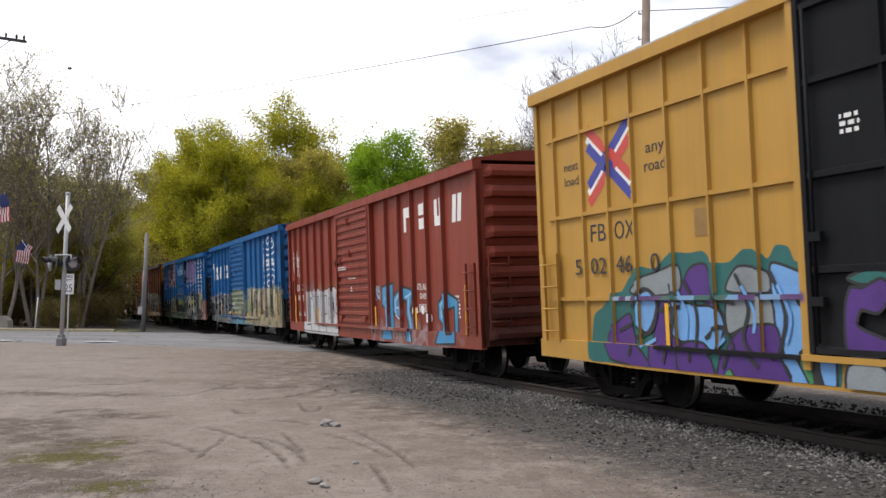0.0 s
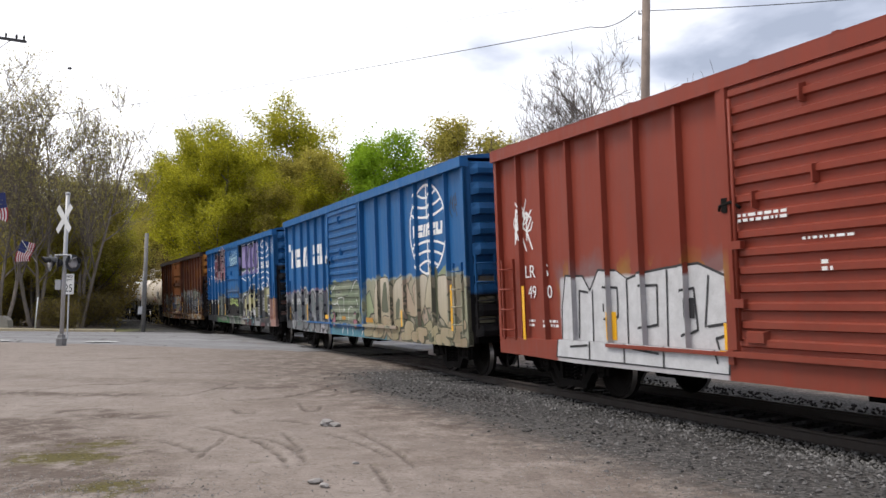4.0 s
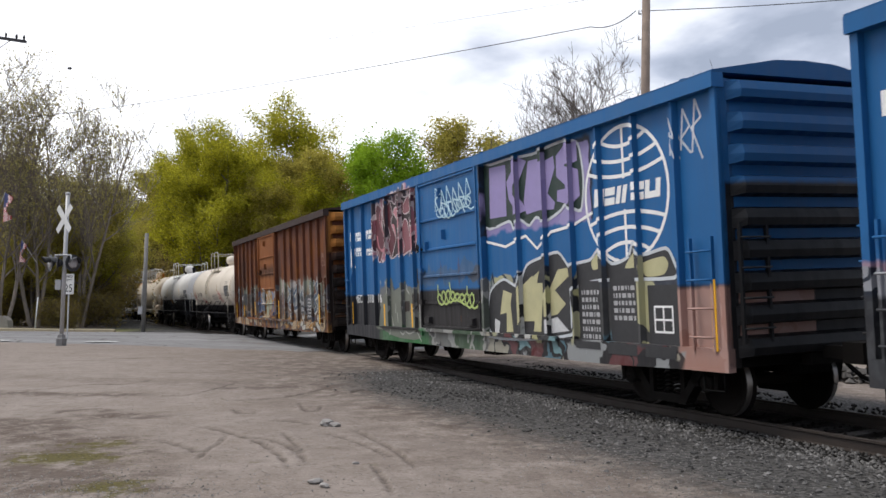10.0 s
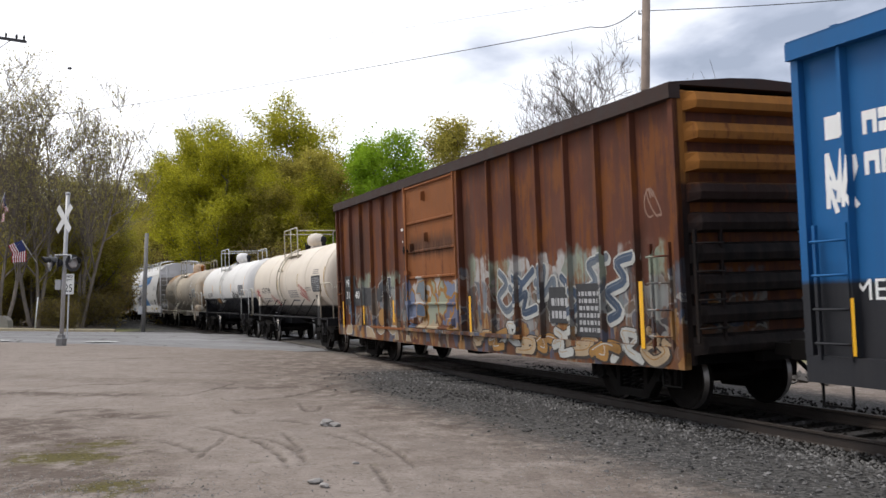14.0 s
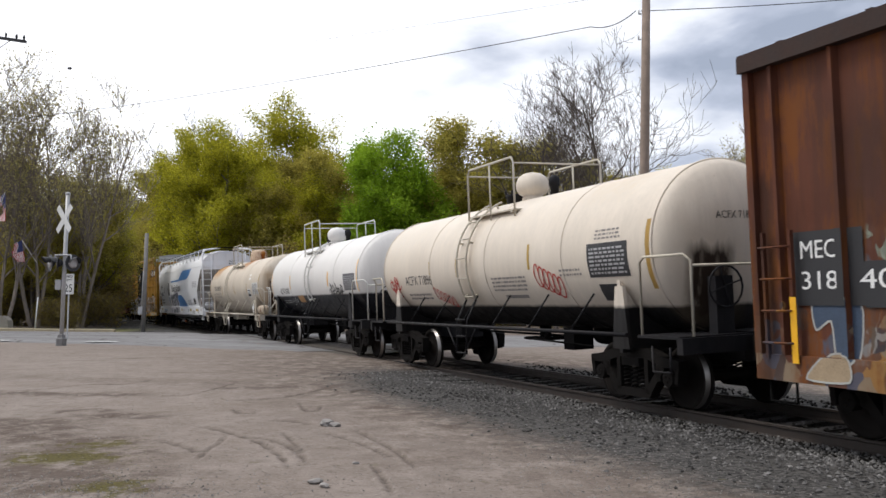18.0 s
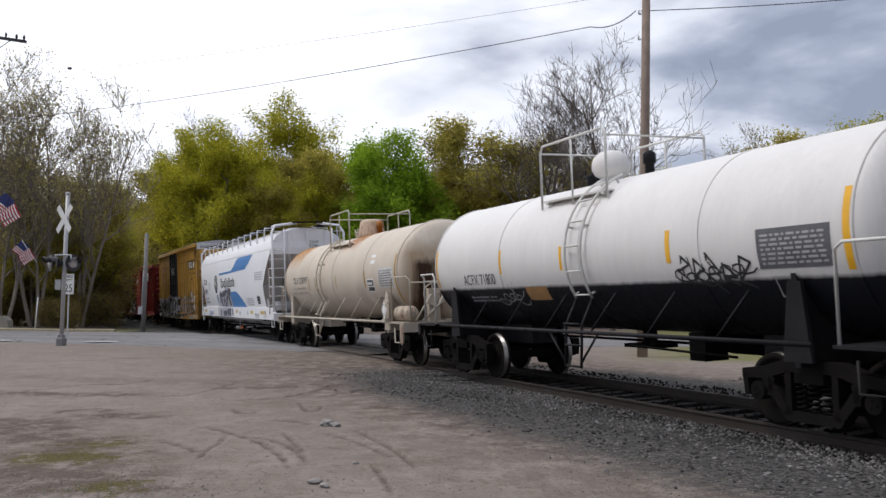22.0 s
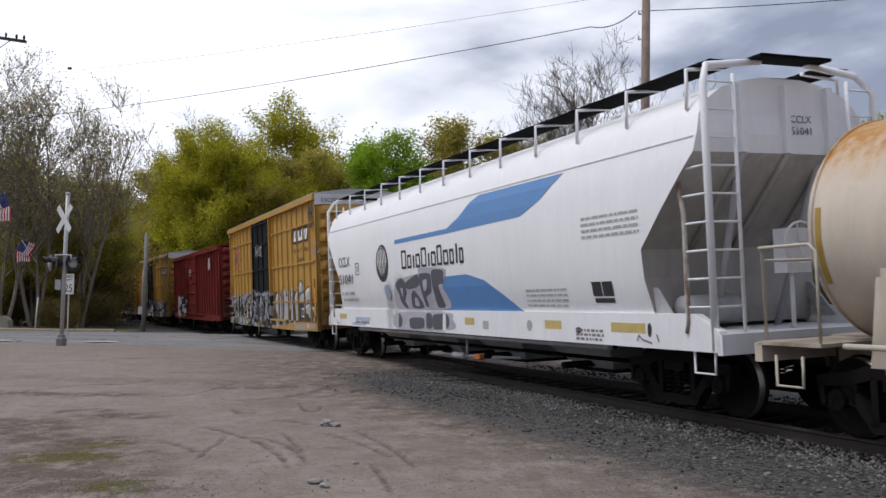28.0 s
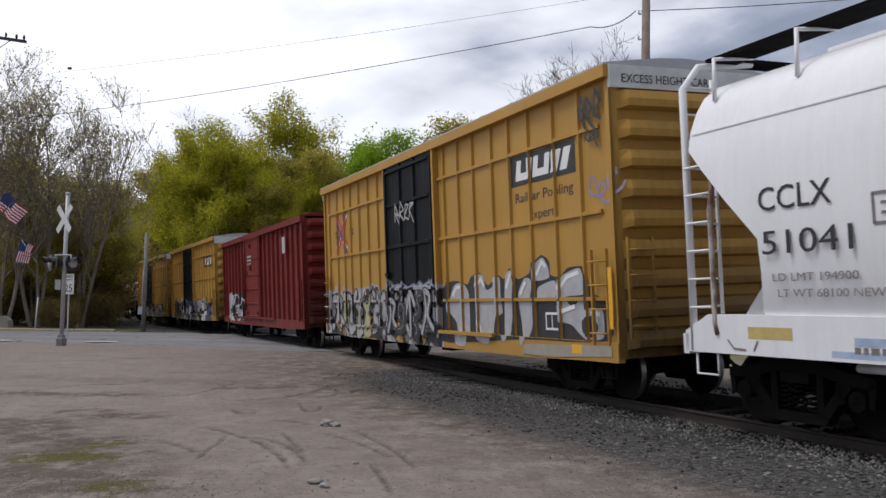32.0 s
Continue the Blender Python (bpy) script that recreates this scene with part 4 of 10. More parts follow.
            for i in range(9):
                bm = bmesh.new()
                z = 1.5 + i * 0.36
                tube(bm, [(s * (h - 0.12), q * 1.46, z), (s * (h - 0.12), q * 0.98, z)] if q < 0 else [(s * (h - 0.12), q * 1.46, z), (s * (h - 0.12), q * 1.0, z)], 0.016, 6)
                part("rung", bm, shell_mat, car)
                if i < 6:
                    bm = bmesh.new()
                    tube(bm, [(s * (h - 0.12), q * 1.5, z), (s * (h - 0.58), q * 1.5, z)], 0.016, 6)
                    part("rung", bm, shell_mat, car)
            bm = bmesh.new()
            tube(bm, [(s * (h - 0.12), q * 0.98, 1.16), (s * (h - 0.12), q * 0.98, 4.5)], 0.025, 6)
            part("ladder_rail", bm, shell_mat, car)
            bm = bmesh.new()
            tube(bm, [(s * (h - 0.62), q * 1.5, 1.16), (s * (h - 0.58), q * 1.5, 1.3), (s * (h - 0.58), q * 1.5, 2.72), (s * (h - 0.64), q * 1.5, 3.0), (s * (h - 0.64), q * 1.5, 3.2)], 0.035, 6)
            part("ladder_rail", bm, worn, car, "white pole worn to rust")
            stirrup(car, s * (h - 0.35), q * 1.45, 0.95, shell_mat)
            bm = bmesh.new()
            tube(bm, [(s * 7.7, q * 0.55, 1.16), (s * 8.55, q * 0.7, 3.6)], 0.05, 6)
            part("end_strut", bm, dark_mat, car)
        for y in (-0.75, 0.0, 0.75):
            bm = bmesh.new()
            x0, x1 = sorted((s * 8.58, s * 8.70))
            box(bm, x0, x1, y - 0.05, y + 0.05, 3.5, 4.42)
            part("end_rib", bm, shell_mat, car)
        bm = bmesh.new()
        x0, x1 = sorted((s * 8.55, s * (h + 0.02)))
        box(bm, x0, x1, -0.6, 0.6, 4.72, 4.76)
        part("end_walkway", bm, UNDER, car)
        coupler(car, s * h, s)
        truck(car, s * trucks)
    # brake gear on the leading end
    bm = bmesh.new()
    x = h - 0.3
    tube(bm, [(x + 0.1, 0.1 + 0.28 * math.cos(t), 2.3 + 0.28 * math.sin(t)) for t in np.linspace(0, 2 * math.pi, 17)], 0.018, 6, False)
    for t in (0.2, 1.77, 3.34, 4.91):
        tube(bm, [(x + 0.06, 0.1, 2.3), (x + 0.1, 0.1 + 0.28 * math.cos(t), 2.3 + 0.28 * math.sin(t))], 0.013, 5)
    box(bm, x - 0.2, x + 0.04, -0.1, 0.32, 1.9, 2.5)
    tube(bm, [(x - 0.1, 0.1, 1.16), (x - 0.1, 0.1, 1.9)], 0.03, 6)
    part("brake_wheel", bm, shell_mat, car)
    bm = bmesh.new()
    lathe(bm, [(0.05, 0.0), (0.19, 0.05), (0.2, 0.15), (0.2, 0.85), (0.18, 0.95), (0.05, 1.0)], 14, "y")
    bmesh.ops.translate(bm, verts=bm.verts, vec=(7.75, -1.2, 1.45))
    part("air_reservoir", bm, dark_mat, car)
    # roof walkway on brackets, hatch covers
    for y in (-0.95, 0.95):
        bm = bmesh.new()
        box(bm, -8.62, 8.62, y - 0.25, y + 0.25, 4.68, 4.72)
        part("roof_walkway", bm, UNDER, car)
        for x in np.linspace(-8.3, 8.3, 13):
            bm = bmesh.new()
            tube(bm, [(x, y * 1.42, 4.10), (x, y * 1.40, 4.64), (x, y * 0.7, 4.70)], 0.028, 6)
            part("walkway_bracket", bm, shell_mat, car)
    bm = bmesh.new()
    box(bm, -7.4, 7.4, -0.34, 0.34, 4.52, 4.62)
    part("hatch_cover", bm, shell_mat, car)
    TRAIN.append((car, s_front + h, trucks))
    return car

# ---- ground, road and track ----
def track_distance(x, y):
    """Distance to the centre line and the arc length there, for arrays."""
    sel = (_S > -60) & (_S < 200)
    sx, sy, ss = _X[sel][::4], _Y[sel][::4], _S[sel][::4]
    best, arc = np.full(x.shape, 1e9), np.zeros(x.shape)
    for a, b, s in zip(sx, sy, ss):
        d = (x - a) ** 2 + (y - b) ** 2
        m = d < best
        best[m], arc[m] = d[m], s
    return np.sqrt(best), arc


def bumps(x, y):
    return (np.sin(x * 0.9 + 1.3 * np.sin(y * 0.43)) * np.sin(y * 0.71 + 0.8 * np.sin(x * 0.6)) * 0.009
            + np.sin(x * 2.7 + y * 1.1 + 2.1 * np.sin(y * 1.3)) * np.sin(y * 1.7 - x * 1.9) * 0.0035)


# wheel ruts on the dirt lot, as gliding lines
RUTS = []


def rut(*pts):
    """A rut through these places, rounded between them."""
    p = [np.array(q) for q in pts]
    p = [2 * p[0] - p[1]] + p + [2 * p[-1] - p[-2]]
    line = []
    for a, b, c, d in zip(p, p[1:], p[2:], p[3:]):
        for u in np.arange(0, 1, 0.2):
            line.append(0.5 * (2 * b + (c - a) * u + (2 * a - 5 * b + 4 * c - d) * u * u + (3 * b - 3 * c + d - a) * u ** 3))
    RUTS.append(line + [p[-2]])


rut((-3.11, 11.56), (-2.62, 11.11), (-2.05, 10.27), (-1.64, 9.36), (-1.38, 8.43))
rut((-2.26, 10.69), (-1.98, 10.47), (-1.70, 10.07), (-1.43, 9.37), (-1.28, 8.84))
rut((-1.93, 11.16), (-1.66, 10.30), (-1.41, 9.46))
rut((-3.33, 10.43), (-2.85, 10.00), (-2.52, 9.60), (-2.46, 10.13), (-2.54, 10.85))
rut((-1.44, 11.11), (-1.05, 10.57), (-0.72, 9.87), (-0.46, 9.33))
rut((-1.22, 11.78), (-0.77, 10.59), (-0.45, 9.62), (-0.19, 8.49))
rut((-0.70, 9.04), (-0.51, 8.17), (-0.38, 7.40))
rut((-2.32, 12.23), (-2.03, 12.19), (-1.66, 11.90))
rut((-4.83, 15.40), (-4.36, 15.55), (-4.15, 16.55), (-3.99, 18.10))
rut((-3.49, 14.72), (-2.94, 14.91), (-2.53, 15.46), (-2.10, 16.94))
rut((-2.06, 15.40), (-1.63, 16.20), (-1.17, 17.36), (-0.71, 18.24))
rut((-1.27, 18.03), (-1.01, 18.65), (-0.86, 19.63))
rut((-2.31, 14.73), (-2.00, 13.45), (-1.82, 13.46), (-1.86, 14.30))
rut((-5.46, 12.44), (-5.41, 12.80), (-5.29, 13.07))
rut((-7.64, 15.79), (-7.13, 16.43), (-6.65, 17.32), (-6.03, 17.52), (-5.79, 19.47))
rut((-10.00, 23.01), (-9.07, 24.87), (-7.49, 25.70))
rut((-6.31, 20.30), (-5.58, 20.11), (-5.00, 20.46))
rut((-2.41, 9.04), (-2.45, 9.60))
rut((-3.12, 13.56), (-2.82, 13.00), (-2.63, 13.13))
rut((-4.53, 12.27), (-4.44, 12.69), (-4.19, 12.71))
rut((-0.39, 15.93), (-0.13, 17.14))
rut((-0.06, 13.61), (0.34, 13.25), (0.76, 12.91))
rut((1.25, 11.10), (1.49, 10.73), (1.81, 10.51))


def rut_depth(x, y):
    """Depth of the ruts and height of the soil pushed up beside them."""
    d, lip = np.zeros(x.shape), np.zeros(x.shape)
    for k, line in enumerate(RUTS):
        px, py = [q[0] for q in line], [q[1] for q in line]
        sel = (x > min(px) - 0.9) & (x < max(px) + 0.9) & (y > min(py) - 0.9) & (y < max(py) + 0.9)
        if not sel.any():
            continue
        gx, gy = x[sel], y[sel]
        best, mix = np.full(gx.shape, 99.0), np.zeros(gx.shape)
        n = len(line) - 1
        for i, (a, b) in enumerate(zip(line, line[1:])):
            ux, uy = b - a
            ln = math.hypot(ux, uy) + 1e-6
            u = np.clip(((gx - a[0]) * ux + (gy - a[1]) * uy) / ln ** 2, 0, 1)
            wide = 0.016 + 0.0046 * a[1] * abs(ux) / ln
            q = np.hypot(gx - a[0] - u * ux, gy - a[1] - u * uy) / wide
            hit = q < best
            best, mix = np.where(hit, q, best), np.where(hit, (i + u) / n, mix)
        on = np.clip(np.minimum(mix, 1 - mix) / 0.15, 0, 1) * np.clip(0.75 + 0.5 * np.sin(mix * 17 + k * 2.1) * np.sin(mix * 41 + k), 0.15, 1)
        best = best * (1 + 0.2 * np.sin(mix * 60 + k))
        d[sel] = np.maximum(d[sel], on * np.exp(-best ** 2))
        lip[sel] = np.maximum(lip[sel], on * np.exp(-((best - 2.2) / 0.8) ** 2))
    return d, lip


def ground_height(x, y):
    d, s = track_distance(x, y)
    z = -0.10 + 0.11 * np.clip((y - 16) / 18, 0, 1) + bumps(x, y) * np.clip((46 - y) / 20, 0.3, 1)
    open_line = np.clip((33 - s) / 5, 0, 1) + np.clip((s - 50) / 4, 0, 1)          # ballasted away from the crossing
    near = np.clip((2.7 - d) / 1.1, 0, 1)
    z = z * (1 - near) + near * (open_line * -0.16 + (1 - open_line) * -0.03)
    return z, d, s, near * open_line


def build_ground():
    def axis(*runs):
        res = []
        for a, b, st in runs:
            res += list(np.arange(a, b, st))
        return np.array(res)
    xs = axis((-1600, -400, 300), (-400, -80, 40), (-80, -24, 4), (-24, -8, 0.5), (-8, -4.3, 0.1), (-4.3, 1.7, 0.03), (1.7, 3, 0.1), (3, 8, 0.15), (8, 26, 0.5), (26, 90, 4), (90, 400, 40), (400, 1601, 300))
    ys = axis((-600, -60, 90), (-60, -8, 6), (-8, 5, 0.6), (5, 18.5, 0.07), (18.5, 24, 0.16), (24, 52, 0.4), (52, 120, 4), (120, 400, 40), (400, 2001, 300))
    gx, gy = np.meshgrid(xs, ys, indexing="ij")
    z, d, s, bal = ground_height(gx, gy)
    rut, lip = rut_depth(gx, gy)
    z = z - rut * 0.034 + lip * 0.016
    nx, ny = gx.shape
    verts = np.stack([gx, gy, z], -1).reshape(-1, 3)
    i, j = np.meshgrid(np.arange(nx - 1), np.arange(ny - 1), indexing="ij")
    a = (i * ny + j).ravel()
    faces = np.stack([a, a + ny, a + ny + 1, a + 1], 1)
    me = bpy.data.meshes.new("ground")
    me.from_pydata(verts.tolist(), [], faces.tolist())
    me.polygons.foreach_set("use_smooth", [True] * len(me.polygons))
    # ground masks: wheel ruts, ballast, grass, leaf litter and painted shade under the train
    grass = np.clip((gx - 3 - (gy - 18) * 0.2) / 3, 0, 1) * np.clip((gy - 25) / 2, 0, 1) * np.clip(1 - bal, 0, 1)
    grass = np.maximum(grass, np.clip((gy - 47.5) / 1.0, 0, 1) * np.clip((54 - gy) / 3, 0, 1) * np.clip((-gx - 16.2) / 1.5, 0, 1))
    moss = np.exp(-((gx + 3.75) / 0.65) ** 2 - ((gy - 9.15) / 0.42) ** 2) + 0.9 * np.exp(-((gx + 2.75) / 0.38) ** 2 - ((gy - 7.7) / 0.38) ** 2) + 0.75 * np.exp(-((gx + 3.75) / 0.5) ** 2 - ((gy - 10.05) / 0.3) ** 2)
    # dark damp earth: round the moss, in long smears across the lot and along the track
    rough_patch = 0.95 * np.exp(-((gx + 3.9) / 0.9) ** 2 - ((gy - 9.4) / 1.0) ** 2) + 0.9 * np.exp(-((gx + 3.0) / 0.9) ** 2 - ((gy - 7.9) / 0.9) ** 2) + 0.9 * np.exp(-((gx + 5.1) / 0.8) ** 2 - ((gy - 11.2) / 1.0) ** 2) + 0.8 * np.exp(-((gx + 4.4) / 0.6) ** 2 - ((gy - 12.6) / 0.35) ** 2)
    clods = np.zeros(gx.shape)
    for cx, cy, rx, ry in ((-5.5, 11.8, 0.5, 0.35), (-4.85, 11.1, 0.4, 0.3), (-4.9, 10.4, 0.6, 0.25), (-4.4, 12.5, 0.55, 0.2), (-5.1, 13.2, 0.4, 0.2), (-3.9, 10.3, 0.5, 0.22), (-2.5, 7.65, 0.4, 0.14), (-3.9, 8.4, 0.6, 0.3), (-3.2, 7.7, 0.5, 0.25), (-3.3, 9.4, 0.3, 0.2), (0.3, 13.4, 0.8, 0.3), (-0.5, 13.9, 0.6, 0.2), (0.9, 11.9, 0.8, 0.25), (-1.9, 17.6, 0.6, 0.3), (-3.2, 16.9, 0.9, 0.2), (-6.5, 15.6, 1.6, 0.35)):
        clods = np.maximum(clods, np.exp(-((gx - cx) / rx) ** 4 - ((gy - cy + 0.1 * np.sin(gx * 9)) / ry) ** 4))
    soil = rough_patch + 1.2 * clods + 0.35 * np.exp(-((gy - 16.6 + gx * 0.25) / 0.7) ** 2) + 0.8 * np.clip((7.0 - d) / 3.5, 0, 1) * np.clip((44 - s) / 10, 0, 1) + 0.12 + np.clip((gy - 47) / 2, 0, 1)
    for name, arr in (("rut", rut), ("lip", lip), ("bed_shade", np.clip((1.75 - d) / 0.5, 0, 1)), ("ballast", np.clip((5.2 - d) / 2.8, 0, 1) * np.clip((35 - s) / 8, 0, 1) + np.clip((6.5 - d) / 1.0, 0, 1) * np.clip((s - 50) / 4, 0, 1)), ("grass", grass), ("moss", np.clip(moss, 0, 1)), ("soil", np.clip(soil, 0, 1))):
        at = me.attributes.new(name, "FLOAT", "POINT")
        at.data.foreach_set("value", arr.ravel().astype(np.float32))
    k = Nodes("dirt_lot")
    def attr(n):
        a = k.n("Attribute")
        a.attribute_name = n
        return a.outputs["Fac"]
    v = k.coords()
    big, mid, fine, grit = k.noise(v, 0.16, 5), k.noise(v, 0.9, 6, 0.62), k.noise(v, 6.0, 7, 0.72), k.noise(v, 30, 3, 0.7)
    dirt = k.mix(k.span(k.math("MULTIPLY_ADD", mid, 0.6, k.math("MULTIPLY", big, 0.4)), 0.34, 0.66), (0.198, 0.163, 0.138), (0.272, 0.234, 0.206))
    dirt = k.mix(k.span(k.noise(v, 2.3, 9, 0.75), 0.50, 0.60, 0, 0.22), dirt, (0.125, 0.101, 0.085))
    dirt = k.mix(k.span(fine, 0.51, 0.58, 0, 0.22), dirt, (0.11, 0.088, 0.073))
    dirt = k.mix(k.span(k.noise(k.coords((1, 1, 1), (3, 9, 0)), 16, 4, 0.7), 0.57, 0.62, 0, 0.45), dirt, (0.085, 0.069, 0.058))
    dirt = k.mix(k.span(grit, 0.57, 0.64, 0, 0.4), dirt, (0.36, 0.325, 0.295))
    # pale lips, dark ruts: packed soil, with relief shading put into the colour
    dirt = k.mix(k.math("MULTIPLY", attr("lip"), k.span(fine, 0.35, 0.6, 0.15, 0.5)), dirt, (0.29, 0.25, 0.22))
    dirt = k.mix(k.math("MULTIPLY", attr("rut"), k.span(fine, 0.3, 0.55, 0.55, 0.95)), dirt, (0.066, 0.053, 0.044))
    patch = k.math("MULTIPLY", attr("soil"), k.span(k.noise(k.coords((1, 0.8, 1)), 2.6, 9, 0.8), 0.40, 0.54))
    dirt = k.mix(k.math("MULTIPLY", patch, 0.8), dirt, (0.078, 0.058, 0.047))
    # faint turning tracks: streaks along arcs about two centres
    for cx, cy, sc, amt in ((-9.0, 3.0, 2.2, 0.5), (5.5, 27.0, 1.8, 0.45)):
        sp = k.n("SeparateXYZ")
        k.put(sp.inputs[0], v)
        dx, dy = k.math("SUBTRACT", sp.outputs[0], cx), k.math("SUBTRACT", sp.outputs[1], cy)
        rad = k.math("SQRT", k.math("ADD", k.math("MULTIPLY", dx, dx), k.math("MULTIPLY", dy, dy)))
        ang = k.math("ARCTAN2", dy, dx)
        cb = k.n("CombineXYZ")
        k.put(cb.inputs[0], k.math("MULTIPLY", rad, sc))
        k.put(cb.inputs[1], k.math("MULTIPLY", ang, 4.5))
        arc = k.noise(cb.outputs[0], 1.3, 5, 0.6)
        arc = k.math("MULTIPLY", k.span(arc, 0.62, 0.70), k.span(k.noise(k.coords((1, 1, 1), (cx, cy, 0)), 0.35, 2), 0.46, 0.6))
        dirt = k.mix(k.math("MULTIPLY", arc, k.span(fine, 0.3, 0.6, 0.3 * amt, amt)), dirt, (0.10, 0.081, 0.068))
    vor = k.n("TexVoronoi")
    k.put(vor.inputs["Vector"], v)
    vor.inputs["Scale"].default_value = 26.0
    cs = k.n("SeparateColor")
    k.put(cs.inputs[0], vor.outputs["Color"])
    stone = k.mix(cs.outputs[0], (0.026, 0.025, 0.024), (0.105, 0.10, 0.095))
    # the train's shade is put into the stone colour between the rails
    stone = k.mix(attr("bed_shade"), stone, k.mix(cs.outputs[1], (0.006, 0.0055, 0.005), (0.02, 0.0185, 0.017)))
    edge = k.span(k.math("MULTIPLY_ADD", k.math("SUBTRACT", fine, 0.5), 0.9, attr("ballast")), 0.25, 0.6)
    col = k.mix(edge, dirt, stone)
    green = k.mix(k.span(mid, 0.35, 0.65), (0.10, 0.13, 0.035), (0.19, 0.165, 0.075))
    col = k.mix(k.math("MULTIPLY", attr("grass"), k.span(mid, 0.3, 0.55, 0.25, 1.0)), col, green)
    moss_f = k.span(k.math("MULTIPLY_ADD", k.math("SUBTRACT", fine, 0.5), 3.0, attr("moss")), 0.35, 0.75)
    col = k.mix(k.math("MULTIPLY", moss_f, 0.85), col, k.mix(k.span(grit, 0.4, 0.6), (0.05, 0.042, 0.014), (0.11, 0.098, 0.026)))
    h = k.math("MULTIPLY_ADD", vor.outputs["Distance"], k.math("MULTIPLY", edge, 0.8), k.math("MULTIPLY_ADD", grit, 0.25, k.math("MULTIPLY", fine, 0.9)))
    k.bump(h, 0.5, 0.03)
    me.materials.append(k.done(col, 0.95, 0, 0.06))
    return tagged(new("ground", me), "packed grey-brown dirt lot with wheel ruts", "ground", kind="structure")


def strip_sheet(name, pts_l, pts_r, z_fn, material, label, category, n=60, across=10):
    """A sheet between two polylines, draped by z_fn."""
    verts, faces = [], []
    def along(pts, u):
        q = u * (len(pts) - 1)
        i = min(int(q), len(pts) - 2)
        f = q - i
        return (pts[i][0] + (pts[i + 1][0] - pts[i][0]) * f, pts[i][1] + (pts[i + 1][1] - pts[i][1]) * f)
    for i in range(n + 1):
        a, b = along(pts_l, i / n), along(pts_r, i / n)
        for j in range(across + 1):
            w = j / across
            verts.append((a[0] + (b[0] - a[0]) * w, a[1] + (b[1] - a[1]) * w))
    xy = np.array(verts)
    z = z_fn(xy[:, 0], xy[:, 1])
    faces = [(i * (across + 1) + j, i * (across + 1) + j + 1, (i + 1) * (across + 1) + j + 1, (i + 1) * (across + 1) + j) for i in range(n) for j in range(across)]
    me = bpy.data.meshes.new(name)
    me.from_pydata(np.column_stack([xy, z]).tolist(), [], faces)
    me.polygons.foreach_set("use_smooth", [True] * len(me.polygons))
    me.materials.append(material)
    return tagged(new(name, me), label, category, kind="structure")


def asphalt(name="worn_asphalt"):
    k = Nodes(name)
    v = k.coords()
    big, mid, fine = k.noise(k.coords((0.25, 1, 1)), 0.5, 5), k.noise(v, 2.2, 6, 0.6), k.noise(v, 45, 4)
    col = k.mix(k.span(big, 0.35, 0.65), (0.155, 0.15, 0.15), (0.225, 0.22, 0.22))
    col = k.mix(k.span(mid, 0.5, 0.75, 0, 0.5), col, (0.12, 0.112, 0.105))
    cr = k.n("TexVoronoi", feature="DISTANCE_TO_EDGE")
    k.put(cr.inputs["Vector"], k.coords((0.4, 0.7, 1)))
    cr.inputs["Scale"].default_value = 0.9
    col = k.mix(k.span(cr.outputs["Distance"], 0.02, 0.008, 0, 0.7), col, (0.06, 0.055, 0.05))
    k.bump(fine, 0.3, 0.01)
    return k.done(col, 0.88, 0, 0.25)


def build_track():
    track = thing("railway_track", "single railway track with worn steel rails on dark sleepers", "railway track", kind="structure")
    prof = [(-0.075, -0.17), (-0.075, -0.155), (-0.012, -0.135), (-0.012, -0.045), (-0.036, -0.03), (-0.036, -0.004), (-0.028, 0.0), (0.028, 0.0), (0.036, -0.004), (0.036, -0.03), (0.012, -0.045), (0.012, -0.135), (0.075, -0.155), (0.075, -0.17)]
    for off in (-GAUGE / 2, GAUGE / 2):
        lift = math.sin(CANT) * (off + GAUGE / 2)
        bm = bmesh.new()
        prev = None
        for s in np.arange(-70, 190, 1.0):
            x, y, t = rail_point(s, off)
            row = [bm.verts.new((x + a * math.cos(t), y - a * math.sin(t), b + lift)) for a, b in prof]
            if prev:
                for i in range(len(prof)):
                    q = (i + 1) % len(prof)
                    bm.faces.new((prev[i], prev[q], row[q], row[i]))
            prev = row
        part("rail", bm, RAILTOP, track, "worn brown steel rail with a polished head")
    wood = plain("creosoted_wood", (0.022, 0.018, 0.015), 0.9, 0, 0.5, 6, 0.5)
    bm = bmesh.new()
    box(bm, -1.28, 1.28, -0.115, 0.115, -0.30, -0.165)
    sleeper = mesh_of("sleeper", bm, wood)
    for i, s in enumerate(np.arange(-8, 36, 0.52)):
        x, y, t = rail_point(s)
        part("sleeper", sleeper, wood, track, at=pose(x, y, 0.03 + 0.006 * math.sin(i * 2.3), 0, 0, -math.degrees(t) + 1.2 * math.sin(i * 1.7)) @ pose(0, 0, 0, 0, -math.degrees(CANT), 0))
    plank = plain("crossing_planks", (0.10, 0.085, 0.07), 0.9, 0, 0.45, 5, 0.4)
    for off in (-1.12, -0.42, 0.0, 0.42, 1.12):
        bm = bmesh.new()
        prev = None
        for s in np.arange(37, 50.1, 1.0):
            x, y, t = rail_point(s, off)
            w = 0.2 if abs(off) < 1 else 0.28
            row = [bm.verts.new((x + a * math.cos(t), y - a * math.sin(t), b)) for a, b in ((-w, -0.2), (-w, -0.008 + math.sin(CANT) * (off - w + GAUGE / 2)), (w, -0.008 + math.sin(CANT) * (off + w + GAUGE / 2)), (w, -0.2))]
            if prev:
                for i in range(4):
                    bm.faces.new((prev[i], prev[(i + 1) % 4], row[(i + 1) % 4], row[i]))
            prev = row
        part("crossing_panel", bm, plank, track)
    return track


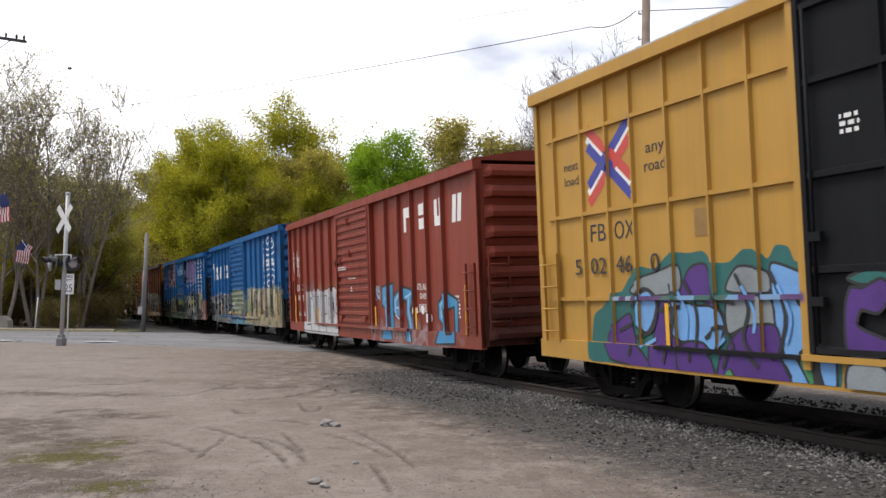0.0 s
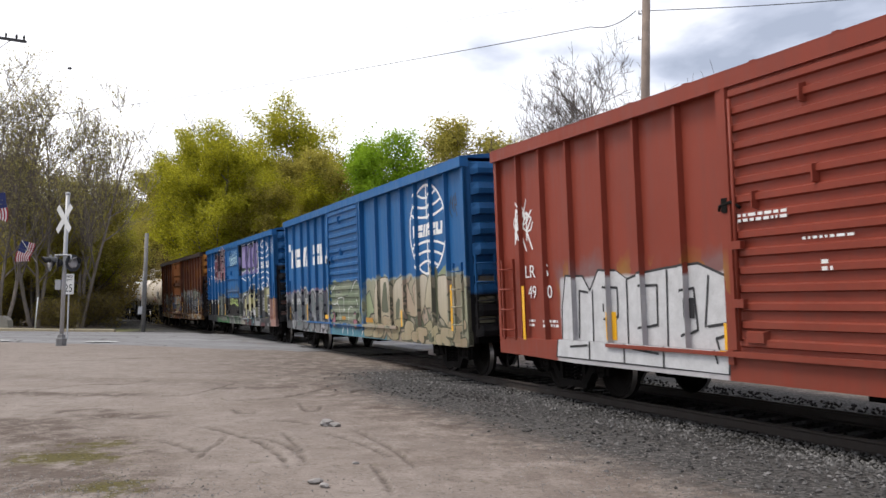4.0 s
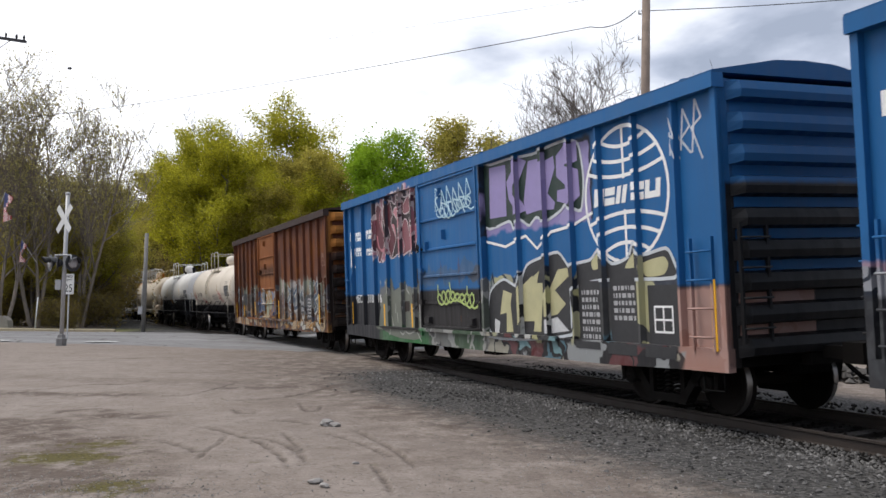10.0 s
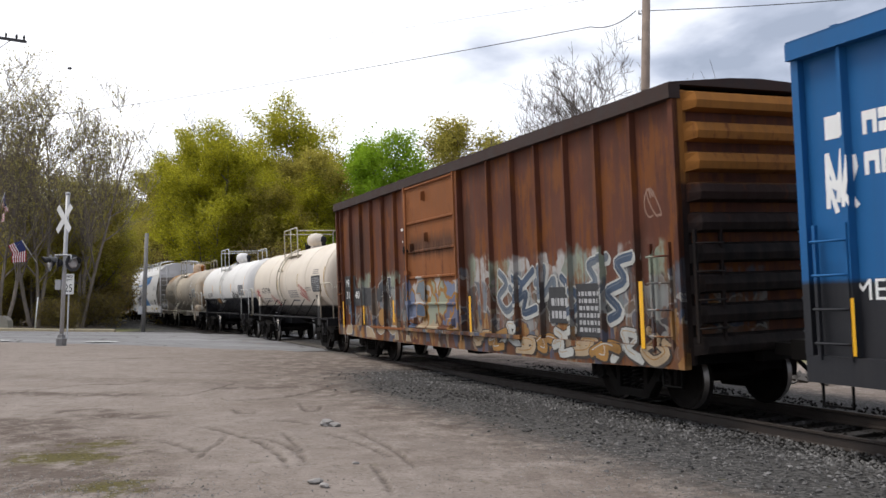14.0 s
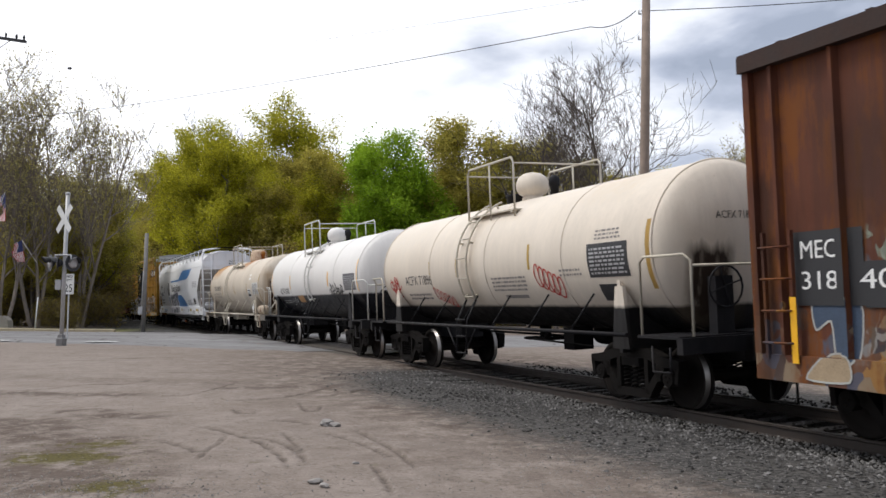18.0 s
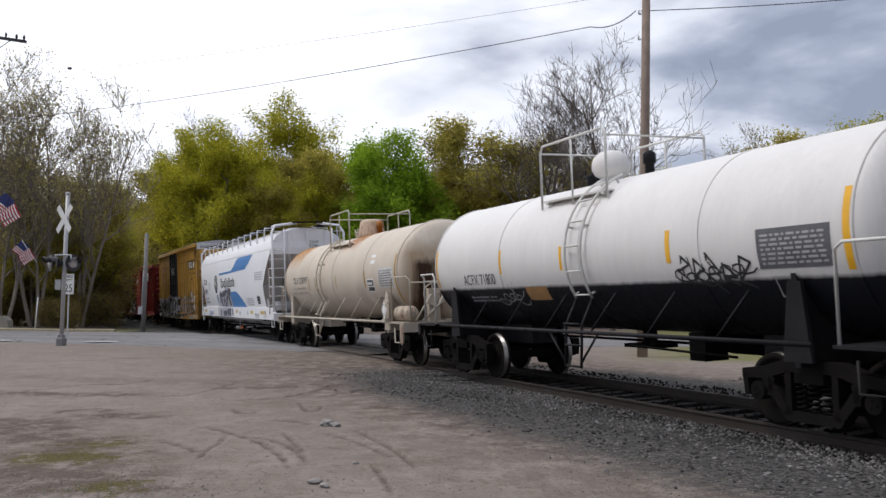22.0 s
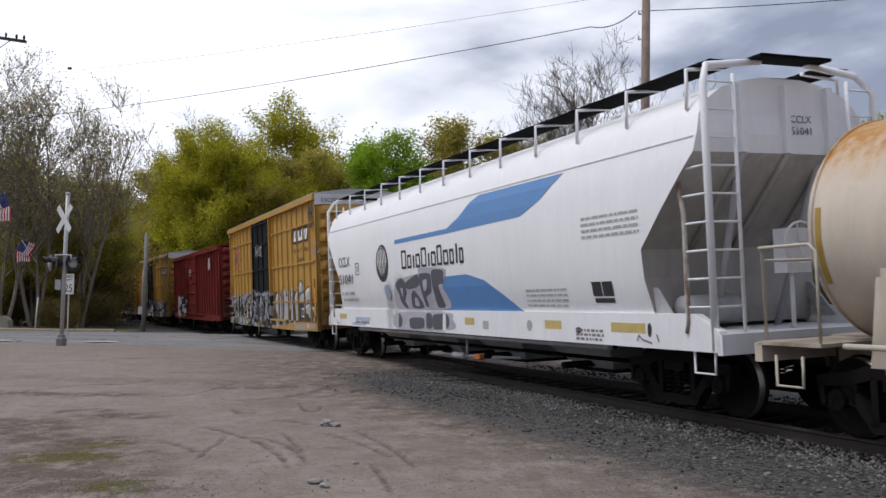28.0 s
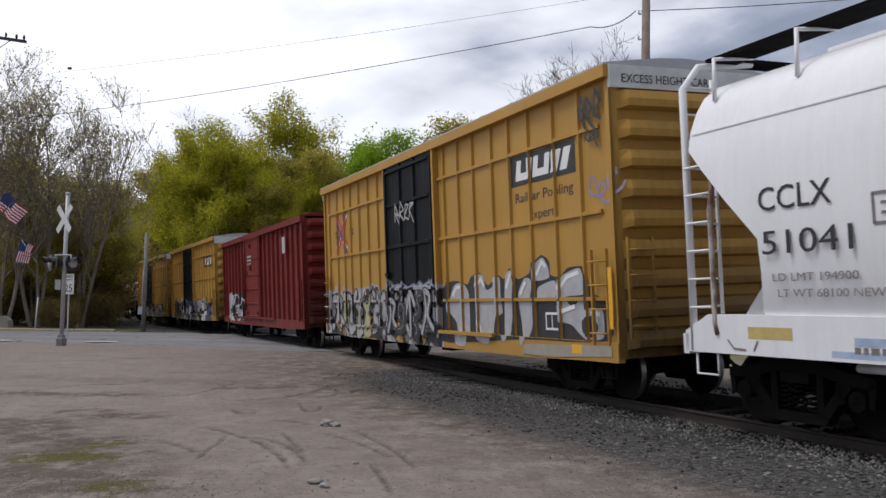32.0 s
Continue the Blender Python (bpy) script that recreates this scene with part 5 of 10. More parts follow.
def stones(name, count, place, r0, r1, material, label, seed):
    """Loose angular stones, joined; place(rng) gives x, y, z."""
    rng = np.random.default_rng(seed)
    base = np.array([(1, 0, 0), (-1, 0, 0), (0, 1, 0), (0, -1, 0), (0, 0, 1), (0, 0, -1)], float)
    tri = [(0, 2, 4), (2, 1, 4), (1, 3, 4), (3, 0, 4), (2, 0, 5), (1, 2, 5), (3, 1, 5), (0, 3, 5)]
    P = place(rng, count)
    r = rng.uniform(r0, r1, (count, 1, 1)) * rng.uniform(0.55, 1.25, (count, 6, 1))
    ang = rng.uniform(0, 6.28, count)
    v = base[None] * r
    c, s = np.cos(ang)[:, None], np.sin(ang)[:, None]
    v = np.stack([v[..., 0] * c - v[..., 1] * s, v[..., 0] * s + v[..., 1] * c, v[..., 2] * 0.75 + 0.25 * v[..., 0]], -1) + P[:, None, :]
    f = (np.arange(count)[:, None, None] * 6 + np.array(tri)[None]).reshape(-1, 3)
    me = bpy.data.meshes.new(name)
    me.from_pydata(v.reshape(-1, 3).tolist(), [], f.tolist())
    me.materials.append(material)
    return tagged(new(name, me), label, "gravel", kind="stuff")


def island_mat(name, dark, light, rough=0.9, translucent=0.0, power=1.0):
    k = Nodes(name)
    g = k.n("NewGeometry")
    ri = g.outputs["Random Per Island"]
    v = k.coords()
    big = k.noise(v, 0.35, 3)
    if power != 1.0:
        ri = k.math("POWER", ri, power)
    f = k.math("MULTIPLY_ADD", ri, 0.55, k.math("MULTIPLY", k.span(big, 0.3, 0.7), 0.45))
    m = k.done(k.mix(f, dark, light), rough, 0, 0.08)
    if translucent:
        tr, ad = k.n("BsdfTranslucent"), k.n("MixShader")
        k.put(tr.inputs["Color"], k.mix(f, tuple(c * 1.1 for c in dark), tuple(c * 1.15 for c in light)))
        ad.inputs[0].default_value = translucent
        out = k.nt.nodes["Material Output"]
        k.nt.links.new(k.b.outputs[0], ad.inputs[1])
        k.nt.links.new(tr.outputs[0], ad.inputs[2])
        k.nt.links.new(ad.outputs[0], out.inputs["Surface"])
    return m


# ---- trees ----
def grow(seed, height, spread, levels, kids, trunk_r, lean=0.05, up=0.25, start=0.3, stems=1, thin=0.55):
    """Branches as (points, radii, level)."""
    r = random.Random(seed)
    res = []
    def branch(p, d, length, rad, level):
        n = 6 if level == 0 else 4
        pts, rads, q = [p.copy()], [rad], p.copy()
        for i in range(n):
            d = (d + Vector((r.uniform(-1, 1), r.uniform(-1, 1), r.uniform(-0.6, 1))) * (0.10 if level == 0 else 0.22) + Vector((0, 0, up * (0.2 if level == 0 else 0.35)))).normalized()
            q = q + d * length / n
            pts.append(q.copy())
            rads.append(max(rad * (1 - 0.75 * (i + 1) / n), 0.011))
        res.append((pts, rads, level))
        if level >= levels:
            return
        for c in range(kids[level]):
            u = start + (1 - start) * (c + r.random()) / kids[level] if level == 0 else r.uniform(0.25, 1.0)
            i = min(int(u * n), n - 1)
            p0 = pts[i].lerp(pts[i + 1], u * n - i)
            axis = (pts[i + 1] - pts[i]).normalized()
            a = c * 2.4 + r.uniform(-0.5, 0.5)
            side = axis.orthogonal().normalized()
            out = side * math.cos(a) + axis.cross(side) * math.sin(a)
            tilt = r.uniform(0.5, 0.95)
            dd = (axis * (1 - tilt * 0.55) + out * tilt).normalized()
            ln = (spread * (1.15 - 0.6 * u) if level == 0 else length * r.uniform(0.38, 0.62))
            branch(p0, dd, ln * r.uniform(0.8, 1.15), max(rads[i] * thin, 0.014), level + 1)
    for k in range(stems):
        d = Vector((r.uniform(-1, 1) * lean * (1 + stems * 1.2), r.uniform(-1, 1) * lean * (1 + stems * 1.2), 1)).normalized()
        branch(Vector((r.uniform(-.3, .3) * (stems > 1), r.uniform(-.3, .3) * (stems > 1), -0.3)), d, height * (1 if k == 0 else r.uniform(0.75, 1)), trunk_r, 0)
    return res


def wood_mesh(name, limbs, material):
    verts, faces = [], []
    for pts, rads, level in limbs:
        n = (8, 5, 4, 3, 3)[level]
        base = len(verts)
        for i, p in enumerate(pts):
            d = (pts[min(i + 1, len(pts) - 1)] - pts[max(i - 1, 0)]).normalized()
            s = d.orthogonal().normalized()
            t = d.cross(s)
            for k in range(n):
                a = 2 * math.pi * k / n
                verts.append(p + (s * math.cos(a) + t * math.sin(a)) * rads[i])
        for i in range(len(pts) - 1):
            for k in range(n):
                a, b = base + i * n + k, base + i * n + (k + 1) % n
                faces.append((a, b, b + n, a + n))
    me = bpy.data.meshes.new(name)
    me.from_pydata(verts, [], faces)
    me.polygons.foreach_set("use_smooth", [True] * len(me.polygons))
    me.materials.append(material)
    return me


def leaf_mesh(name, limbs, material, count, size, cloud, seed, min_level=2):
    """Small folded leaves in tufts round the outer twigs."""
    rng = np.random.default_rng(seed)
    tips = np.array([p for pts, _, lv in limbs if lv >= min_level for p in pts[1:]])
    c = tips[rng.integers(0, len(tips), count)] + rng.normal(0, cloud, (count, 3)) * np.array([1, 1, 0.8])
    a = rng.normal(0, 1, (count, 3))
    a[:, 2] *= 0.55
    a /= np.linalg.norm(a, axis=1, keepdims=True)
    b = np.cross(a, rng.normal(0, 1, (count, 3)))
    b /= np.linalg.norm(b, axis=1, keepdims=True)
    sz = rng.uniform(0.6, 1.3, (count, 1)) * size
    n = np.cross(a, b) * sz * 0.25
    v = np.stack([c - a * sz, c + b * sz * 0.55 + n, c + a * sz, c - b * sz * 0.55 + n], 1).reshape(-1, 3)
    q = np.arange(count)[:, None] * 4
    f = np.concatenate([q + np.array([[0, 1, 2]]), q + np.array([[0, 2, 3]])])
    me = bpy.data.meshes.new(name)
    me.from_pydata(v.tolist(), [], f.tolist())
    me.materials.append(material)
    return me


def tree(label, category, limbs, bark, leaf=None, name="tree"):
    t = thing(name, label, category)
    part("trunk", wood_mesh("trunk", [b for b in limbs if b[2] == 0], bark), bark, t)
    part("branch_frame", wood_mesh("branch_frame", [b for b in limbs if b[2] == 1], bark), bark, t)
    tagged(part("twig_mass", wood_mesh("twig_mass", [b for b in limbs if b[2] > 1], bark), bark, t), kind="stuff")
    if leaf:
        part("crown", leaf_mesh("crown", limbs, *leaf), leaf[0], t)
    return t


def spot(px, depth, z=0.05):
    """The place on the ground in that direction: px as in a picture 1568 wide."""
    return ((px - 784) / 1605 * depth, depth, z)


def plant(proto, places, heights, first=True):
    """Stands the prototype at the first place and copies at the others: (direction, depth, scale, turn)."""
    for i, (px, depth, sc, turn) in enumerate(places):
        x, y, z = spot(px, depth)
        m = pose(x, y, z - 0.05, 0, 0, turn) @ Matrix.Diagonal((sc, sc, sc * heights, 1))
        if i == 0 and first:
            proto.matrix_basis = m
        else:
            c = copy_thing(proto, pose(0, 0, 0))
            c.matrix_basis = m


def build_trees():
    bark = plain("grey_bark", (0.17, 0.15, 0.13), 0.9, 0, 0.45, 3, 0.5)
    dark = plain("dark_bark", (0.115, 0.095, 0.08), 0.9, 0, 0.45, 3, 0.5)
    twiggy = plain("brown_grey_bark", (0.24, 0.20, 0.165), 0.9, 0, 0.45, 3, 0.5)
    lime = island_mat("spring_leaves", (0.12, 0.118, 0.012), (0.63, 0.60, 0.052), 0.6, 0.55)
    olive = island_mat("olive_leaves", (0.16, 0.14, 0.036), (0.60, 0.525, 0.11), 0.6, 0.55)
    green = island_mat("fresh_green_leaves", (0.16, 0.27, 0.015), (0.37, 0.52, 0.045), 0.6, 0.5)
    pale = island_mat("pale_buds", (0.30, 0.265, 0.11), (0.52, 0.46, 0.21), 0.7, 0.4)
    brown = island_mat("brown_brush", (0.13, 0.10, 0.032), (0.32, 0.25, 0.08), 0.8, 0.4)
    big = tree("tall broadleaf tree in yellow-green spring leaf", "tree", grow(3, 17, 7.0, 3, (15, 7, 5), 0.32, start=0.18), bark, (lime, 56000, 0.125, 0.46, 1))
    plant(big, [(500, 84, 0.93, 0), (325, 80, 0.80, 70), (578, 88, 0.72, 200), (415, 90, 0.84, 120), (318, 108, 0.85, 300), (375, 76, 0.74, 20), (275, 128, 0.95, 44), (150, 64, 0.42, 77), (455, 78, 0.62, 260), (545, 74, 0.55, 10), (1470, 72, 0.72, 45), (1575, 74, 0.8, 160), (640, 96, 0.6, 250)], 1.0)
    mid = tree("broadleaf tree in olive-brown spring leaf", "tree", grow(8, 14, 6.0, 3, (13, 7, 5), 0.26, start=0.15), dark, (olive, 38000, 0.12, 0.45, 2))
    plant(mid, [(860, 78, 1.05, 0), (930, 82, 0.98, 100), (790, 86, 0.92, 220), (590, 76, 0.85, 40), (470, 74, 0.72, 300), (1080, 84, 0.9, 10), (1160, 86, 0.85, 77), (142, 84, 0.62, 140), (1400, 80, 0.9, 33), (1440, 62, 0.80, 15), (1520, 60, 0.80, 100), (1600, 62, 0.86, 190), (320, 100, 1.0, 50), (30, 62, 0.66, 90), (95, 66, 0.7, 10), (140, 62, 0.6, 200), (-40, 60, 0.7, 280), (240, 142, 1.1, 33), (60, 58, 0.45, 120), (130, 57, 0.42, 60)], 1.0)
    fresh = tree("dense fresh-green broadleaf tree", "tree", grow(12, 13, 5.2, 3, (15, 8, 5), 0.24, start=0.1), bark, (green, 40000, 0.125, 0.4, 3))
    plant(fresh, [(690, 74, 1.02, 0), (735, 78, 0.85, 130), (640, 72, 0.72, 250)], 1.0)
    bare = tree("tall leafless tree with fine grey branches", "bare tree", grow(27, 15, 7.2, 4, (11, 7, 5, 4), 0.2, start=0.38, thin=0.6, up=0.42), dark)
    plant(bare, [(985, 62, 0.95, 0), (1085, 60, 1.0, 140), (935, 66, 0.84, 250), (1100, 70, 0.85, 70), (318, 112, 1.2, 60), (625, 92, 1.0, 10), (770, 90, 0.95, 200), (380, 96, 1.2, 30), (575, 96, 1.05, 90)], 1.0)
    young = tree("slender tree with grey stems and pale opening buds", "tree", grow(31, 12.2, 4.6, 4, (9, 6, 4, 2), 0.12, start=0.22, stems=3, lean=0.03, up=0.7), twiggy, (pale, 6000, 0.07, 0.32, 4))
    plant(young, [(60, 54, 1.06, 0), (150, 56, 1.0, 110), (10, 52, 1.0, 200), (-60, 54, 1.0, 20), (165, 64, 0.9, 300), (1310, 60, 0.88, 45), (1260, 64, 0.78, 145)], 1.0)
    bush = tree("tangled brown-green roadside shrub", "shrub", grow(41, 3.6, 2.2, 3, (10, 6, 4), 0.05, start=0.02, stems=4, lean=0.25), dark, (brown, 7000, 0.10, 0.35, 5, 1), name="shrub")
    r = random.Random(5)
    places = [(px, r.uniform(51, 60), r.uniform(0.3, 0.6), r.uniform(0, 360)) for px in (-30, 30, 112, 160)]
    places += [(px, 68 + r.uniform(0, 8), r.uniform(0.9, 1.6), r.uniform(0, 360)) for px in range(350, 1600, 85)]
    places += [(px, r.uniform(60, 70), r.uniform(0.6, 1.3), r.uniform(0, 360)) for px in (10, 85, 140)]
    # dense brush round the line where it leaves the crossing
    places += [(px, d, sc, r.uniform(0, 360)) for px, d, sc in ((262, 132, 2.6), (296, 118, 2.6), (240, 150, 3.0), (330, 104, 2.3), (360, 97, 2.1), (392, 92, 2.0), (425, 86, 1.8), (218, 165, 3.0), (160, 74, 1.2), (168, 82, 1.4), (150, 66, 1.0), (128, 62, 0.9), (40, 60, 0.8))]
    plant(bush, places, 1.0)
    # the wood behind
    places = [(px, r.uniform(112, 140), r.uniform(0.8, 1.0), r.uniform(0, 360)) for px in range(-150, 1750, 95)]
    for px, d, sc, turn in places:
        src = r.choice((big, mid, mid, bare))
        x, y, z = spot(px, d)
        c = copy_thing(src, pose(0, 0, 0))
        c.matrix_basis = pose(x, y, z, 0, 0, turn) @ Matrix.Diagonal((sc, sc, sc * 0.85, 1))
    return bark


# ---- poles, wires and signs ----
def wire(name, pts, r, label):
    bm = bmesh.new()
    tube(bm, pts, r, 6)
    me = mesh_of(name, bm, BLACK)
    return tagged(new(name, me), label, "wire", kind="structure")


def sagging(a, b, sag, n=24):
    a, b = Vector(a), Vector(b)
    return [a.lerp(b, i / n) - Vector((0, 0, sag * 4 * (i / n) * (1 - i / n))) for i in range(n + 1)]


def build_kerb():
    stone = plain("pale_kerb", (0.42, 0.36, 0.24), 0.85, 0, 0.3, 2, 0.3)
    kerb = thing("kerb", "low pale kerb along the far edge of the road", "kerb", kind="structure")
    for i in range(22):
        bm = bmesh.new()
        x = -62 + i * 2.05
        box(bm, x, x + 2.03, 46.9, 47.15, -0.1, 0.17 + 0.008 * math.sin(i * 2.1))
        bmesh.ops.bevel(bm, geom=bm.edges[:], offset=0.025, segments=1, affect="EDGES")
        part("kerb_stone", bm, stone, kerb)
    k = Nodes("worn_road_paint")
    n = k.noise(k.coords(), 7, 6, 0.65)
    paint = k.done(k.mix(k.span(n, 0.45, 0.6), (0.62, 0.62, 0.60), (0.26, 0.255, 0.25)), 0.8, 0, 0.3)
    for x0, x1, y0, y1 in ((-13.2, -12.2, 33.6, 34.2), (-17.0, -16.2, 33.9, 34.3)):
        bm = bmesh.new()
        v = [bm.verts.new(p) for p in ((x0, y0, 0.062), (x1, y0 - 0.1, 0.062), (x1 + 0.1, y1, 0.062), (x0 + 0.1, y1, 0.062))]
        bm.faces.new(v)
        tagged(new("road_marking", mesh_of("road_marking", bm, paint)), "worn white paint mark on the asphalt", "road marking", kind="structure")


def build_poles():
    wood = plain("weathered_pole_wood", (0.29, 0.225, 0.18), 0.85, 0, 0.4, 3, 0.5)
    grey = plain("silvered_wood", (0.22, 0.21, 0.195), 0.85, 0, 0.3, 4, 0.4)
    x, y, _ = spot(1137, 28)
    pole = thing("utility_pole", "tall weathered wooden utility pole behind the track", "utility pole", at=pose(x, y, 0, 0, 0.9, 0))
    bm = bmesh.new()
    tube(bm, [(0, 0, -0.4), (0, 0, 4), (0.01, 0, 8), (0, 0, 13)], [0.165, 0.155, 0.14, 0.12], 14)
    part("shaft", bm, wood, pole)
    for z in (10.72, 9.9):
        bm = bmesh.new()
        tube(bm, [(-0.14, 0, z), (-0.22, 0, z), (-0.22, 0, z + 0.12)], 0.03, 8)
        part("insulator", bm, GREYPAINT, pole)
    x2, y2, _ = spot(-26, 38)
    lp = thing("utility_pole", "wooden utility pole with a crossarm and insulators", "utility pole", at=pose(x2, y2, 0))
    bm = bmesh.new()
    tube(bm, [(0, 0, -0.4), (0, 0, 6), (0, 0, 13.3)], [0.17, 0.15, 0.12], 12)
    part("shaft", bm, plain("dark_pole_wood", (0.08, 0.06, 0.05), 0.85, 0, 0.4, 3, 0.5), lp)
    bm = bmesh.new()
    box(bm, -1.5, 1.5, -0.06, 0.06, -0.06, 0.06, pose(0, -0.14, 12.75, 0, 10, -8))
    part("crossarm", bm, BLACK, lp, "dark wooden crossarm")
    for u in (-1.35, -0.8, 0.55, 1.05, 1.4):
        bm = bmesh.new()
        p = pose(0, -0.14, 12.75, 0, 10, -8) @ Vector((u, 0, 0.06))
        tube(bm, [p, p + Vector((0, 0, 0.1)), p + Vector((0, 0, 0.2))], [0.03, 0.06, 0.035], 8)
        part("insulator", bm, BLACK, lp)
    bm = bmesh.new()
    tube(bm, [(0, -0.14, 12.1), (0.75, -0.18, 12.6)], 0.02, 6)
    part("brace", bm, BLACK, lp)
    # wires
    knot = (4.72, 28.8, 10.55)
    wire("overhead_wire", sagging((x - 0.15, y, 10.82), knot, 0.2), 0.016, "drooping insulated end of an overhead wire")
    far = (-29.5, 55, 12.42)
    wire("overhead_wire", sagging(knot, far, 0.35), 0.013, "dark overhead wire between wooden poles")
    wire("overhead_wire", sagging((x, y, 10.82), (22, 30.5, 13.1), 0.2), 0.013, "dark overhead wire between wooden poles")
    wire("overhead_wire", sagging((-18.9, 38, 11.0), (12, 26, 11.9), 0.3), 0.005, "thin overhead wire")
    sx, sy, _ = spot(118, 37.0)
    bm = bmesh.new()
    bmesh.ops.create_icosphere(bm, subdivisions=2, radius=0.07)
    bmesh.ops.scale(bm, verts=bm.verts, vec=(1.4, 1, 0.9))
    ob = new("wire_splice", mesh_of("wire_splice", bm, BLACK))
    ob.location = (-15.4, 36.65, 1.5 + (538.5 - 118) / 1605 * 36.65 + 0.0)
    tagged(ob, "black splice clamp on an overhead wire", "wire splice", kind="structure")
    # the short grey post beyond the road
    x, y, z = spot(256, 47.5, 0.0)
    post = thing("signal_post", "short weathered grey wooden post beside the road", "post", at=pose(x, y, z, 0, 0.4, 0))
    bm = bmesh.new()
    tube(bm, [(0, 0, -0.3), (0, 0, 2.5), (0, 0, 5.2)], [0.12, 0.11, 0.10], 10)
    part("shaft", bm, grey, post)
    bm = bmesh.new()
    box(bm, -0.24, -0.02, -0.22, -0.09, 0.95, 1.35)
    tube(bm, [(-0.1, -0.13, 1.35), (-0.06, -0.12, 3.2)], 0.02, 6)
    part("meter_box", bm, GREYPAINT, post)


def build_crossing_signal():
    x, y, _ = spot(112, 31.5)
    z = 0.08
    sig = thing("crossing_signal", "grey steel crossing signal with crossbuck and lamps", "crossing signal", at=pose(x, y, z, 0, 0.6, 0))
    bm = bmesh.new()
    tube(bm, [(0, 0, 0), (0, 0, 5.2)], 0.07, 14)
    lathe(bm, [(0.072, 5.16), (0.085, 5.18), (0.085, 5.24), (0.03, 5.27)], 12, "z")
    part("mast", bm, GREYPAINT, sig)
    bm = bmesh.new()
    lathe(bm, [(0.19, -0.1), (0.19, 0.16), (0.15, 0.20), (0.13, 0.30), (0.08, 0.33)], 6, "z", False)
    part("base", bm, plain("weathered_iron", (0.20, 0.195, 0.19), 0.8, 0, 0.35, 5), sig)
    white = plain("dull_white_sign", (0.60, 0.60, 0.58), 0.6, 0, 0.2, 4, 0.1)
    for a in (-45, 45):
        bm = bmesh.new()
        box(bm, -0.61, 0.61, -0.012 - 0.008 * (a > 0), -0.008 * (a > 0), -0.115, 0.115, pose(0, -0.09, 4.32, 0, a, 0))
        ob = part("crossbuck_blade", bm, white, sig)
        ob.matrix_basis = pose(0, 0, 0, 0, 0, -38)
    # lamp arm with two lamps to the road and one turned to the side
    arm_m = pose(0, 0, 2.83, 0, 0, -30)
    bm = bmesh.new()
    tube(bm, [(-0.42, -0.08, 0.22), (0.42, -0.08, 0.22)], 0.03, 8)
    for u in (-0.42, 0.42):
        tube(bm, [(u, -0.08, 0.22), (u, -0.08, 0.0)], 0.025, 8)
    part("lamp_arm", bm, GREYPAINT, sig, at=arm_m)
    lens = plain("dull_lamp_lens", (0.42, 0.40, 0.40), 0.25, 0, 0.2, 5, 0.05)
    for u, turn in ((-0.50, -30), (-0.16, -50), (0.36, 78)):
        at = pose(0, 0, 2.83, 0, 0, -20) @ pose(u, -0.16 if turn < 0 else 0.0, -0.05, 0, 0, turn)
        bm = bmesh.new()
        lathe(bm, [(0.30, 0.0), (0.30, 0.012), (0.02, 0.014)], 28)
        lathe(bm, [(0.14, 0.014), (0.13, 0.10), (0.06, 0.16)], 16)
        lamp = part("lamp_housing", bm, BLACK, sig, "black crossing lamp with round backboard", at)
        bm = bmesh.new()
        lathe(bm, [(0.02, -0.05), (0.12, -0.035), (0.19, -0.004)], 20)
        part("lens", bm, lens, lamp)
        bm = bmesh.new()
        for k in range(11):
            a0, a1 = math.pi * k / 11, math.pi * (k + 1) / 11
            q = [(0.20 * math.cos(a), d, 0.20 * math.sin(a)) for a, d in ((a0, -0.02), (a1, -0.02), (a1, -0.30 * (0.4 + 0.6 * math.sin(a1))), (a0, -0.30 * (0.4 + 0.6 * math.sin(a0))))]
            bm.faces.new([bm.verts.new(p) for p in q])
        part("hood", bm, BLACK, lamp)
    bm = bmesh.new()
    box(bm, -0.30, -0.10, -0.02, 0.16, 1.85, 2.2)
    part("junction_box", bm, GREYPAINT, sig)
    # speed limit sign on its own post
    x, y, _ = spot(122, 36)
    sign = thing("speed_limit_sign", "white rectangular speed limit sign on a steel post", "road sign", at=pose(x, y, 0.03, 0, 0, -22))
    bm = bmesh.new()
    box(bm, -0.03, 0.03, 0.0, 0.03, 0, 2.6)
    part("post", bm, GREYPAINT, sign)
    bm = bmesh.new()
    box(bm, -0.27, 0.27, -0.016, -0.004, 1.80, 2.60)
    part("plate", bm, white, sign)
    for txt, zz, sz, w in (("SPEED", 2.46, 0.09, 0.40), ("LIMIT", 2.32, 0.09, 0.34), ("25", 1.90, 0.30, 0.40)):
        writing("lettering", txt, -w / 2, zz, sz, BLACK, sign, y=-0.020, width=w)
    # white marker stick and concrete block on the verge
    x, y, _ = spot(66, 50)
    bm = bmesh.new()
    tube(bm, [(0, 0, -0.1), (0.12, 0, 1.75)], 0.035, 8)
    ob = new("marker_stick", mesh_of("marker_stick", bm, WHITE))
    ob.location = (x - 0.05, y, 0.05)
    tagged(ob, "thin white leaning marker stick on the verge", "marker")
    x, y, _ = spot(2, 49.5)
    bm = bmesh.new()
    slab(bm, [(-1.6, 0), (1.2, 0), (1.15, 0.5), (0.9, 0.75), (-1.6, 0.8)], -0.3, 0.3)
    bmesh.ops.bevel(bm, geom=bm.edges[:], offset=0.04, segments=2, affect="EDGES")
    ob = new("concrete_block", mesh_of("concrete_block", bm, plain("old_concrete", (0.30, 0.275, 0.235), 0.9, 0, 0.3, 3, 0.4)))
